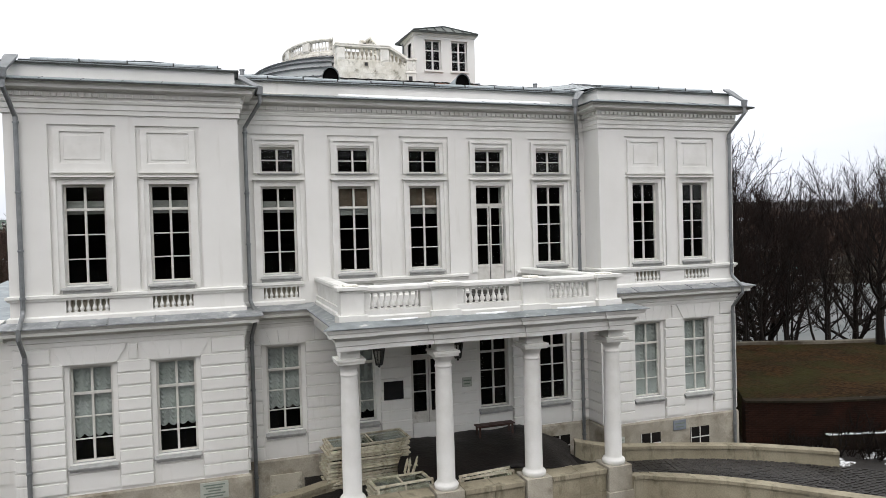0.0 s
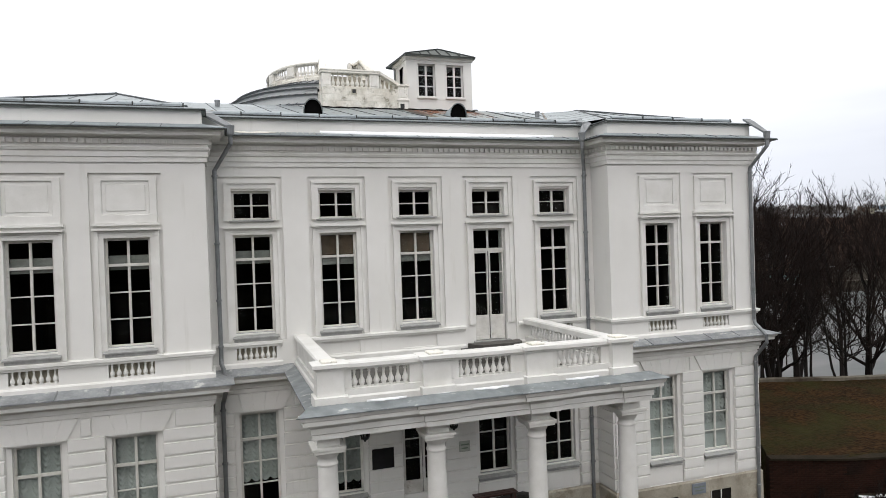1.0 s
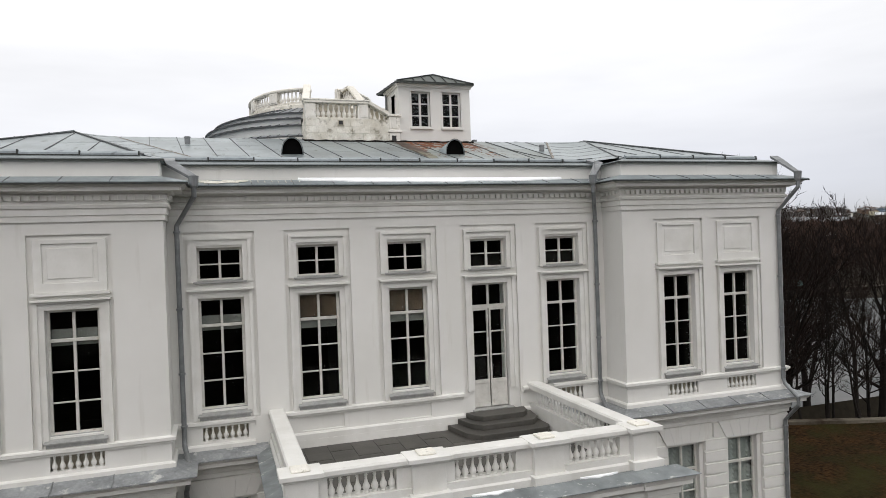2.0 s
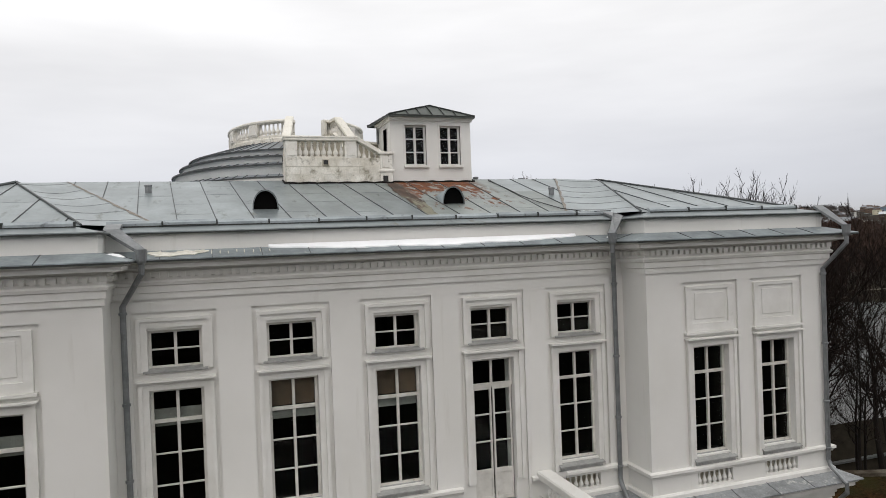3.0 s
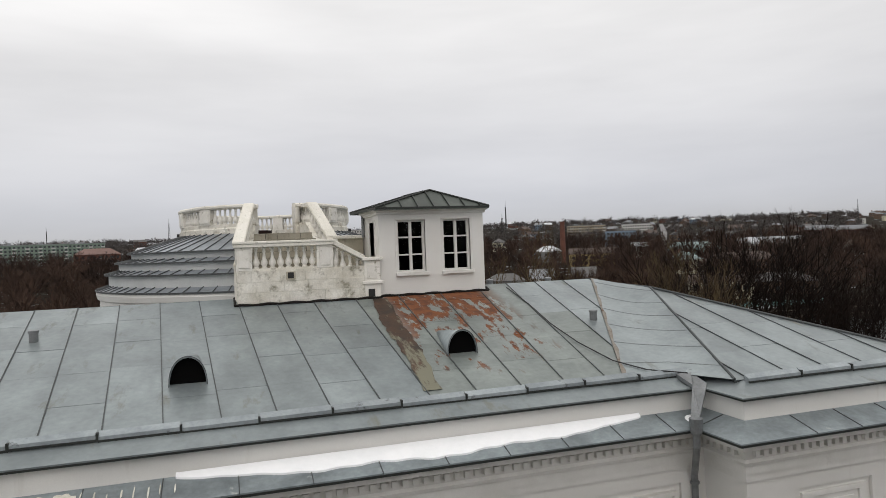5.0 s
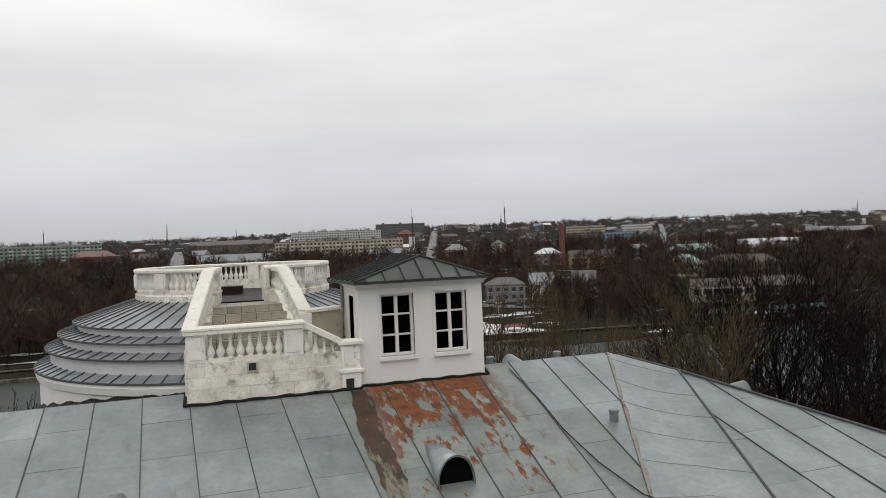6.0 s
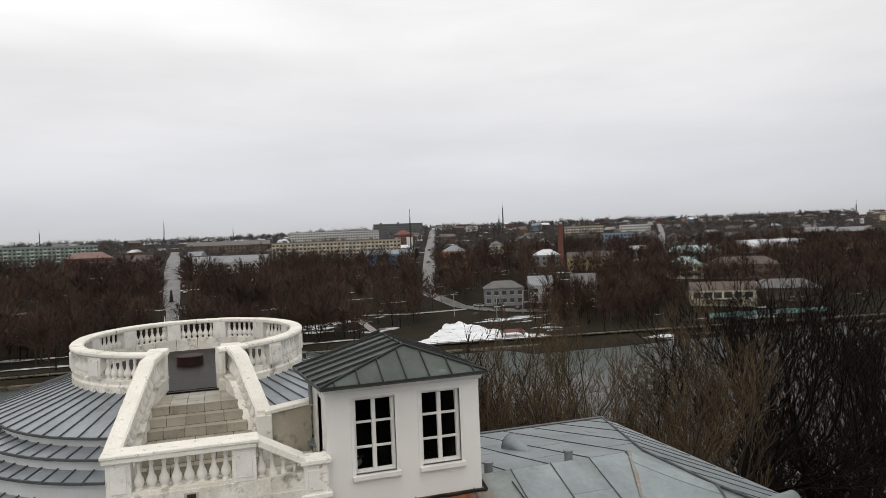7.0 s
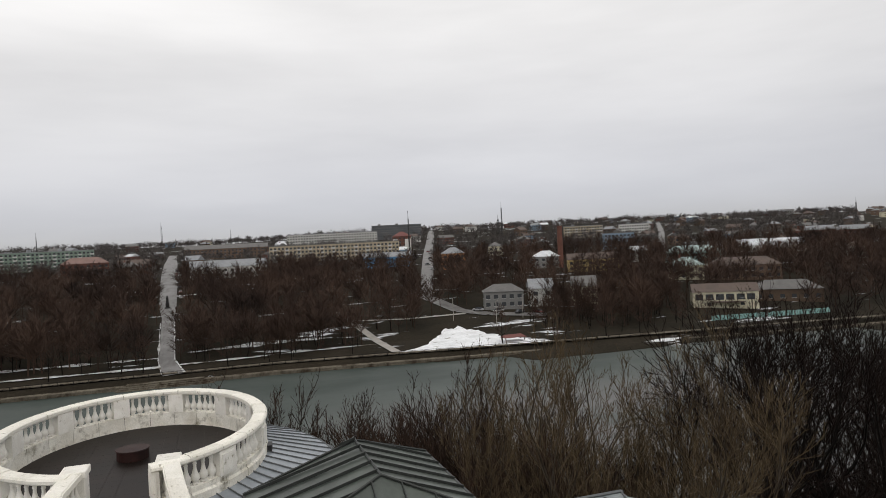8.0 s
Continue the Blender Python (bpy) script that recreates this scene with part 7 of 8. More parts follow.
        pts = [Vector((0, 0, -0.8)) + out * (0.25 if stems > 1 else 0)]
        for k in range(10):
            d = (d + Vector((r.gauss(0, 1), r.gauss(0, 1), 0.25)) * 0.055).normalized()
            pts.append(pts[-1] + d * (h / 10))
        rr = trunk_r * (1 if stems == 1 else 0.6)
        radii = [rr * (1.35 if k == 0 else 1) * (1 - 0.90 * (k / 10) ** 0.85) for k in range(11)]
        wood.tube([tuple(p) for p in pts], 0.1, 8, radii)
        for c in range(limbs):
            u = (c + r.random()) / limbs
            f = clear + (1 - clear) * u
            k = min(9, int(f * 10))
            q = pts[k].lerp(pts[k + 1], f * 10 - k)
            a = c * 2.4 + r.uniform(-0.5, 0.5)
            e = radians(rise[0] + (rise[1] - rise[0]) * u + r.uniform(-10, 10))
            shape = (1.1 - 0.75 * u) * (1 - crown_form) + (0.55 + 0.6 * math.sin(math.pi * min(1, 0.1 + 0.75 * u))) * crown_form
            grow(q, Vector((math.cos(a) * math.cos(e), math.sin(a) * math.cos(e), math.sin(e))), spread * shape * r.uniform(0.7, 1.15), max(0.03, radii[k] * r.uniform(0.45, 0.65)), 1)
    return rough_mesh("trunk", wood), rough_mesh("crown", crown)


def tree_kind(name, label, meshes, bark, twig):
    t = thing(name, label, "tree", "bare trees by the pond")
    part("trunk", meshes[0], bark, t)
    part("crown", meshes[1], twig, t)
    return t


OAK = tree_kind("broad_tree", "broad bare tree with dark trunk and fine spreading twigs", bare_tree(1, 9.5, 0.38, 5.6, 1, 17, 0.02, (22, 78), 0.34, (8, 7, 5), curl=0.12, crown_form=0.85, fine=0.011), BARK, TWIG)
ASH = tree_kind("tall_tree", "tall slender bare tree with dark branches", bare_tree(2, 15, 0.19, 4.2, 1, 16, -0.02, (35, 72), 0.40, (7, 6, 5), crown_form=0.3), BARK, TWIG)
ALDER = tree_kind("leaning_tree", "thin leaning bare tree with sparse branches", bare_tree(5, 11, 0.15, 3.0, 1, 13, 0.20, (35, 70), 0.38, (6, 5, 4), crown_form=0.2), BARK, TWIG)
WILLOW = tree_kind("willow_tree", "many-stemmed bare willow with tan upright twigs", bare_tree(7, 14, 0.30, 4.4, 8, 8, 0.0, (36, 70), 0.20, (6, 5, 5), 0.66, 0.16, 0.6, fine=0.011), WILLOW_BARK, TWIG_TAN)
BUSHY = tree_kind("thicket_tree", "dense many-stemmed bare tree with reddish-brown twigs", bare_tree(9, 8.4, 0.10, 3.2, 10, 7, 0.0, (26, 66), 0.26, (6, 5, 4), 0.80, 0.16, 1.0, fine=0.012), BARK, TWIG_RED)
LIME = tree_kind("spreading_tree", "tall bare tree with thick dark trunk and open rounded crown", bare_tree(12, 12.5, 0.46, 6.4, 1, 20, 0.02, (30, 66), 0.44, (8, 6, 4), curl=0.12, crown_form=0.9, fine=0.016), BARK, TWIG)
POPLAR = tree_kind("slender_tree", "slender upright bare tree with thin dark branches", bare_tree(15, 14.0, 0.25, 3.6, 1, 18, -0.03, (34, 70), 0.34, (6, 5, 4), curl=0.12, crown_form=0.6, fine=0.015), BARK, TWIG)
TALLNESS = {k.name: max(v.co.z for c in k.children for v in c.data.vertices) for k in (OAK, ASH, ALDER, WILLOW, BUSHY, LIME, POPLAR)}
rng = random.Random(31)


def plant(kind, x, y, z, size, turn=None):
    m = pose(x, y, z, 0, 0, rng.uniform(0, 360) if turn is None else turn) @ Matrix.Diagonal((size, size, size * rng.uniform(0.95, 1.06), 1))
    if not kind.get("placed"):
        kind["placed"] = 1
        kind.matrix_basis = m
        return kind
    made = copy_thing(kind, Matrix.Identity(4))
    made.matrix_basis = m
    return made


# beside the lawn, on its kerb and down the bank
for kind, x, y, z, size in ((OAK, 31.6, 24.6, 1.1, 0.82), (OAK, 24.4, 28.6, 1.1, 0.76), (ASH, 25.6, 27.9, 1.0, 0.47), (ALDER, 26.6, 27.4, 1.0, 0.66), (ALDER, 27.6, 26.9, 1.0, 0.68), (ASH, 28.2, 27.2, 0.6, 0.5),
                            (ASH, 29.0, 28.2, 0.0, 0.52), (ALDER, 29.3, 26.2, 1.0, 0.6), (ASH, 31.8, 28.2, -0.6, 0.58), (OAK, 36.0, 25.5, 0.3, 0.8), (ASH, 27.2, 29.4, -0.6, 0.5), (ASH, 33.0, 29.0, -1.5, 0.6)):
    plant(kind, x + 1.5, y + 2.5, z - 0.8, size)
# bare shrubs before the brick wall
SHRUB = thing("bare_shrub", "leafless brown shrub before the brick wall", "shrub", "bare shrubs")
for name, me, mat in zip(("trunk", "crown"), bare_tree(23, 1.9, 0.028, 0.75, 7, 6, 0.0, (35, 70), 0.12, (5, 4, 3), 0.8, 0.08, 0.5, fine=0.004), (BARK, TWIG)):
    part(name, me, mat, SHRUB)
for x, y, size in ((20.4, 18.9, 0.9), (21.2, 18.6, 1.25), (22.0, 18.1, 1.0), (22.9, 18.0, 1.35), (23.9, 17.6, 1.1), (24.9, 17.3, 1.3), (26.2, 16.9, 1.2), (19.6, 19.3, 0.7)):
    plant(SHRUB, x, y, -0.9, size)
# the grove behind the palace, falling to the pond
for kind, x, y, top in ((LIME, 40.6, 52.0, 18.9), (LIME, 44.7, 52.6, 18.9), (LIME, 49.5, 53.5, 15.6), (LIME, 54.5, 58.0, 14.4), (LIME, 66.0, 66.0, 11.0), (LIME, 58.0, 50.0, 13.6),
                        (POPLAR, 35.3, 51.0, 13.4), (ALDER, 36.8, 54.5, 13.6), (POPLAR, 33.2, 55.5, 13.2), (POPLAR, 31.6, 51.5, 11.8), (POPLAR, 48.5, 62.0, 12.6), (POPLAR, 43.6, 57.0, 12.4),
                        (POPLAR, 52.0, 47.0, 11.5), (POPLAR, 72.0, 72.0, 10.5), (POPLAR, 38.4, 53.0, 10.5), (POPLAR, 47.0, 50.0, 13.0),
                        (WILLOW, 27.2, 49.5, 16.6), (WILLOW, 24.4, 51.0, 15.2), (WILLOW, 30.5, 60.0, 12.5), (BUSHY, 52.0, 63.0, 9.0)):
    plant(kind, x, y, terrain(x, y) - 0.3, (top - terrain(x, y)) / TALLNESS[kind.name.split(".")[0]])
# the low thicket along the shore
for kind, x, y, size in (
                         (BUSHY, 14.5, 62.0, 1.12), (BUSHY, 17.5, 60.0, 1.15), (BUSHY, 20.5, 61.0, 1.2), (BUSHY, 23.5, 59.0, 1.12), (BUSHY, 26.5, 62.0, 1.05), (BUSHY, 11.0, 64.0, 0.95), (ALDER, 25.0, 57.0, 1.0), 
                         (BUSHY, 8.0, 65.0, 0.9), (BUSHY, 13.6, 57.2, 1), (BUSHY, 18.2, 57.0, 1), (BUSHY, 20.8, 58.0, 1), (BUSHY, 16.0, 64.5, 1.1), (BUSHY, 19.0, 65.0, 1.1), (BUSHY, 22.0, 64.0, 1.15), (BUSHY, 25.5, 65.0, 1.1), (WILLOW, 27.5, 60.0, 0.95), (BUSHY, -3.0, 46.0, 1), (BUSHY, -6.0, 49.0, 1), (BUSHY, -1.0, 52.0, 1), (BUSHY, -10.0, 62.0, 0.9), (BUSHY, -14.0, 58.0, 1.0), (BUSHY, -19.0, 61.0, 1.0), (OAK, -25.0, 55.0, 1.1), (ASH, -31.0, 58.0, 1.1), (BUSHY, -22.0, 66.0, 0.9),
                         (OAK, -17.0, 40.0, 1.0), (ASH, -21.0, 34.0, 1.0)):
    if kind is BUSHY and x > 29:
        kind = ASH
    top = 11.0 if kind is WILLOW else 8.2 if 21.5 < x < 27 and y > 56 else 11.6 if 7 < x < 21 and y > 56 else 10.4 if 3 < x < 29 and y > 56 else 12.4 if -8 < x < 3 and y < 54 else 8.5 if x < 3 else 16.6 if kind is OAK and x < 38 else 14.2 if x < 43 else 12.4 if y < 56 else 13.6
    plant(kind, x, y, terrain(x, y) - 0.3, (top + rng.uniform(-1.5, 1.3) - terrain(x, y)) / TALLNESS[kind.name.split(".")[0]])
for k in range(7):  # younger trees between them
    x, y = rng.uniform(28, 46), rng.uniform(46, 66)
    if x - 6 > (y - 18) * 0.42:
        kind = (POPLAR, ALDER, POPLAR, LIME, POPLAR)[k % 5]
        plant(kind, x, y, terrain(x, y) - 0.3, (rng.uniform(4.5, 10.5) - terrain(x, y)) / TALLNESS[kind.name.split(".")[0]])


# distant woods: many small bare crowns joined
def distant_crown(r, tall, wide, sprays, thick):
    """A small bare crown: crossed trunk blades and sprays of thin tips that end on a rounded, uneven outline."""
    s = Shape()
    s.v += [(-0.2, 0, -1), (0.2, 0, -1), (0.06, 0, tall * 0.8), (-0.06, 0, tall * 0.8), (0, -0.2, -1), (0, 0.2, -1), (0, 0.06, tall * 0.8), (0, -0.06, tall * 0.8)]
    s.f += [(0, 1, 2, 3), (4, 5, 6, 7)]
    for k in range(sprays):
        a, up = r.uniform(0, 2 * math.pi), r.uniform(-0.45, 1.0)
        flat = math.sqrt(max(0.05, 1 - up * up)) * r.uniform(0.75, 1.1)
        q = Vector((wide * flat * math.cos(a), wide * flat * math.sin(a), tall * (0.60 + 0.38 * up * r.uniform(0.85, 1.08))))
        p = Vector((0, 0, tall * (0.30 + 0.30 * max(0, up)))).lerp(q, 0.12)
        for m in range(5):
            e = q + Vector((r.uniform(-1, 1), r.uniform(-1, 1), r.uniform(-0.6, 0.8))) * wide * 0.26
            mid = p.lerp(q, 0.40 + 0.10 * m)
            side = Vector((-math.sin(a), math.cos(a), r.uniform(-0.8, 0.8))) * thick
            i = len(s.v)
            s.v += [tuple(mid - side * 0.5), tuple(mid + side * 0.5), tuple(e)]
            s.f.append((i, i + 1, i + 2))
        i = len(s.v)
        s.v += [tuple(p), tuple(p + Vector((0, 0, thick))), tuple(q)]
        s.f.append((i, i + 1, i + 2))
    return np.array(s.v), s.f


def wood(name, label, spots, templates, material):
    verts, faces, base = [], [], 0
    for n, (x, y, size) in enumerate(spots):
        v, f = templates[n % len(templates)]
        a = n * 2.399
        c, s = math.cos(a), math.sin(a)
        w = np.stack([(v[:, 0] * c - v[:, 1] * s) * size + x, (v[:, 0] * s + v[:, 1] * c) * size + y, v[:, 2] * size + terrain(x, y)], 1)
        verts.append(w)
        faces += [tuple(k + base for k in q) for q in f]
        base += len(v)
    me = bpy.data.meshes.new(name)
    me.from_pydata(np.concatenate(verts).tolist(), [], faces)
    tagged(part(name, me, material), label, "woods", kind="stuff")


STREETS = [[(-6, 206, 2.5), (-9, 228, 2.0), (-13, 300, 2.2), (-15, 330, 3.4), (-22, 450, 4.6), (-30, 600, 5), (-42, 830, 4)],
           [(118, 240, 3), (100, 251, 3), (92, 262, 3), (90, 302, 3.2), (106, 350, 3.4), (126, 414, 3.6), (190, 620, 4), (280, 900, 4.5), (374, 1198, 5)],
           [(262, 360, 2.8), (291, 412, 3), (390, 548, 3.2), (489, 683, 3.4), (640, 900, 3.6)]]


def on_street(x, y, margin):
    for line in STREETS:
        for (ax, ay, aw), (bx3, by3, bw) in zip(line, line[1:]):
            if ay <= y <= by3 or by3 <= y <= ay:
                f = (y - ay) / (by3 - ay)
                if abs(x - (ax + (bx3 - ax) * f)) < aw + (bw - aw) * f + margin:
                    return True
    return False


HOUSES = []  # (x, y, radius), filled by the town below before the woods are planted


def clear_spot(x, y):
    if on_street(x, y, 1.2) or (48 < x < 122 and 203 < y < 262 and y < 215 + (x - 48) * 1.2):
        return False
    if (x - 51) ** 2 < 16 and y < 285:
        return False
    return not any((x - hx) ** 2 + (y - hy) ** 2 < rad * rad or (abs(x - hx * (1 - (hy - y) / max(hy, 1) * 0.9)) < rad and 0 < hy - y < front) for hx, hy, rad, front in HOUSES)


# ---- the far bank and the town ----
def strip(name, line, lift, material, label, category, ragged=False):
    s = Shape()
    fine = []
    for (ax, ay, aw), (bx4, by4, bw) in zip(line, line[1:]):
        n = max(2, int(math.hypot(bx4 - ax, by4 - ay) / (2 if ragged else 6)))
        fine += [(ax + (bx4 - ax) * k / n, ay + (by4 - ay) * k / n, aw + (bw - aw) * k / n) for k in range(n)]
    fine.append(line[-1])
    if ragged:
        fine = [(x, y + 0.8 * noise.noise((x * 0.11, y * 0.1, 3)), max(0.06, w * (0.75 + 1.5 * noise.noise((x * 0.17, y * 0.1, 7))))) for x, y, w in fine]
    for a, b in zip(fine, fine[1:]):
        d = Vector((b[0] - a[0], b[1] - a[1])).normalized()
        n = Vector((d.y, -d.x))
        q = [(a[0] + n.x * a[2], a[1] + n.y * a[2]), (b[0] + n.x * b[2], b[1] + n.y * b[2]), (b[0] - n.x * b[2], b[1] - n.y * b[2]), (a[0] - n.x * a[2], a[1] - n.y * a[2])]
        s.face(*[(x, y, terrain(x, y) + lift) for x, y in reversed(q)])
    return tagged(part(name, s, material), label, category, kind="structure")


strip("road", STREETS[0], 0.35, STREET, "wide pale wet street leading into the town", "street")
strip("road", STREETS[1], 0.35, STREET, "wet town street running uphill between houses", "street")
strip("road", STREETS[2], 0.35, STREET, "narrow wet town street", "street")
strip("kerb", [(-3.3, 207, 0.25), (-6.8, 228, 0.25), (-10.2, 290, 0.2)], 0.4, SNOW_DIRTY, "snowy kerb of the street", "kerb", True)
strip("kerb", [(-8.8, 207, 0.25), (-11.2, 228, 0.25), (-15.0, 290, 0.2)], 0.4, SNOW_DIRTY, "snowy kerb of the street", "kerb", True)
strip("path", [(53, 206, 1.3), (51.5, 240, 1.3), (49, 282, 1.3)], 0.3, PATH_STONE, "pale footpath through the park", "path")
strip("path", [(49, 262, 1.0), (70, 256, 1.0), (92, 256, 1.2)], 0.3, PATH_STONE, "pale footpath through the park", "path")
strip("path", [(-140, 222, 1.5), (-60, 219, 1.5), (-8, 218, 1.5)], 0.3, SNOW_DIRTY, "trodden snowy path along the pond", "path", True)
strip("path", [(-5, 219, 1.0), (30, 222, 1.2), (54, 222, 1.2)], 0.3, SNOW_DIRTY, "trodden snowy path along the pond", "path", True)
strip("path", [(-130, 236, 1.2), (-60, 233, 1.4), (-10, 232, 1.0)], 0.3, SNOW_DIRTY, "trodden snowy path along the pond", "path", True)
strip("path", [(-2, 236, 1.2), (20, 240, 3.4), (40, 238, 1.2)], 0.3, SNOW_DIRTY, "patch of old snow in the park", "snow", True)
strip("path", [(-160, 208.5, 1.4), (20, 208, 1.4), (90, 208 - bend(90), 1.4), (180, 208 - bend(180), 1.4), (330, 208 - bend(330), 1.4)], 0.3, BANK, "pale embankment walk", "path")
bank = Shape()
for x0, x1 in zip(range(-240, 400, 20), range(-220, 420, 20)):
    y0, y1 = 203.4 - bend(x0), 203.4 - bend(x1)
    bank.slab([(x0, y0 - 0.6, -11.2), (x1, y1 - 0.6, -11.2), (x1, y1 + 0.8, -11.0), (x0, y0 + 0.8, -11.0)], 2.0)
tagged(part("embankment", bank, BANK), "low pale stone embankment along the pond", "embankment", kind="structure")
jetty = thing("landing_stage", "grey stone landing steps at the water's edge", "landing stage")
for i in range(4):
    part("step", Shape().box(-19 + i * 0.8, 4 - i * 0.8, 200.6 + i * 0.7, 206, -12.2 + i * 0.35, -11.85 + i * 0.35), BANK, jetty)
sn = Shape()
sn_mid = (74, 221 - bend(74))
sn_line = [(58, 207.4), (66, 212), (72, 219), (78, 230), (84, 240), (90, 244), (94, 236), (97, 225), (103, 215), (110, 206.6), (96, 207.0), (78, 207.2)]
rim = []
sn_line = [(x - 8, y - bend(x - 8)) for x, y in sn_line]
for (ax, ay), (bx5, by5) in zip(sn_line, sn_line[1:] + sn_line[:1]):
    for k in range(6):
        x, y = ax + (bx5 - ax) * k / 6, ay + (by5 - ay) * k / 6
        off = 1 + 0.16 * noise.noise((x * 0.35, y * 0.35, 1)) + 0.10 * noise.noise((x * 0.9, y * 0.9, 5))
        px = sn_mid[0] + (x - sn_mid[0]) * off
        rim.append((px, max(207.3 - bend(px), sn_mid[1] + (y - sn_mid[1]) * off)))
levels = []
for f in (1.0, 0.82, 0.6, 0.35, 0.12):
    levels.append([(sn_mid[0] + (x - sn_mid[0]) * f, sn_mid[1] + (y - sn_mid[1]) * f) for x, y in rim])
for q, (lo, hi) in enumerate(zip(levels, levels[1:])):
    for k in range(len(rim)):
        m = (k + 1) % len(rim)
        sn.face(*[(x, y, terrain(x, y) + 0.25 + 0.08 * (q + up) + (0.18 * noise.noise((x * 0.3, y * 0.3, 2)) if q + up else 0)) for x, y, up in ((*lo[k], 0), (*lo[m], 0), (*hi[m], 1), (*hi[k], 1))])
sn.face(*[(x, y, terrain(x, y) + 0.58) for x, y in levels[-1]])
tagged(part("snow_bank", sn, SNOW_SOFT), "broad white snow bank on the shore", "snow", kind="stuff")
RAILING = surface("dark_railing_paint", (0.020, 0.018, 0.016), (0.012, 0.011, 0.010), 0.8, 1.0, 8, 0, spec=0.1)
fence = thing("railing", "dark iron railing along the embankment", "fence")
POST = Shape().box(-0.06, 0.06, -0.06, 0.06, 0, 1.1).mesh("post")
for i in range(64):
    x = -90 + i * 3.4
    y = 206.2 - bend(x)
    part("post", POST, RAILING, fence, at=(x, y, terrain(x, y)))
for h in (0.45, 1.0):
    part("rail", Shape().tube([(-90, 206.2, -9.95 + h), (20, 206.2, -9.95 + h), (125, 206.2 - bend(125), -9.95 + h)], 0.05, 4), RAILING, fence)

WALLS = {"panel": ((0.37, 0.32, 0.23), (0.30, 0.26, 0.19)), "white": ((0.55, 0.55, 0.52), (0.46, 0.46, 0.44)), "green": ((0.19, 0.25, 0.205), (0.15, 0.20, 0.165)), "brick": ((0.155, 0.072, 0.054), (0.11, 0.055, 0.043)),
         "brown": ((0.16, 0.11, 0.08), (0.12, 0.085, 0.065)), "grey": ((0.22, 0.22, 0.21), (0.17, 0.17, 0.165)), "blue": ((0.10, 0.24, 0.42), (0.085, 0.2, 0.35)), "yellow": ((0.52, 0.40, 0.17), (0.44, 0.34, 0.15)),
         "turquoise": ((0.25, 0.43, 0.41), (0.2, 0.36, 0.34)), "bluegrey": ((0.20, 0.27, 0.34), (0.16, 0.22, 0.28)), "orange": ((0.38, 0.18, 0.08), (0.3, 0.14, 0.065)), "cream": ((0.56, 0.53, 0.40), (0.48, 0.45, 0.34)),
         "wood": ((0.10, 0.07, 0.05), (0.075, 0.055, 0.04)), "dark": ((0.10, 0.105, 0.11), (0.08, 0.085, 0.09))}
WALLS = {k: surface("house_wall_" + k, *v, 0.9, 0.25, 3.0, 0.1, vary=0.08, grain=0.12, spec=0.15) for k, v in WALLS.items()}
ROOFS = {"slate": ((0.13, 0.125, 0.12), (0.09, 0.088, 0.085)), "snowy": ((0.62, 0.65, 0.67), (0.45, 0.47, 0.49)), "red": ((0.16, 0.05, 0.04), (0.12, 0.042, 0.035)), "grey": ((0.24, 0.25, 0.26), (0.18, 0.19, 0.2)),
         "brown": ((0.10, 0.07, 0.055), (0.07, 0.052, 0.043)), "pink": ((0.21, 0.13, 0.11), (0.16, 0.10, 0.085)), "green": ((0.30, 0.38, 0.36), (0.24, 0.31, 0.3))}
ROOFS = {k: surface("house_roof_" + k, *v, 0.7, 0.3, 3.0, 0.1, vary=0.1, grain=0.15) for k, v in ROOFS.items()}
PANE_FAR = surface("far_window_glass", (0.035, 0.04, 0.045), (0.06, 0.065, 0.07), 0.15, 1.0, 5, 0)
SNOWY_ROW = surface("far_window_trim", (0.5, 0.5, 0.48), (0.4, 0.4, 0.39), 0.8, 1.0, 5, 0)


FAR_WINDOWS = {}
BALCONY_FAR = Shape().box(-1.5, 1.5, -1.0, 0, -0.9, 0.1).mesh("balcony")


def far_window(half):
    """A distant window: dark pane set in the wall, pale sill below."""
    if half not in FAR_WINDOWS:
        me = Shape().box(-half, half, -0.03, 0.1, 0, 1.45).box(-half - 0.12, half + 0.12, -0.10, -0.02, -0.12, -0.005).mesh("window")
        me.materials.append(PANE_FAR)
        me.materials.append(SNOWY_ROW)
        for f in me.polygons:
            f.material_index = 1 if f.center.z < -0.001 else 0
        FAR_WINDOWS[half] = me
    return FAR_WINDOWS[half]


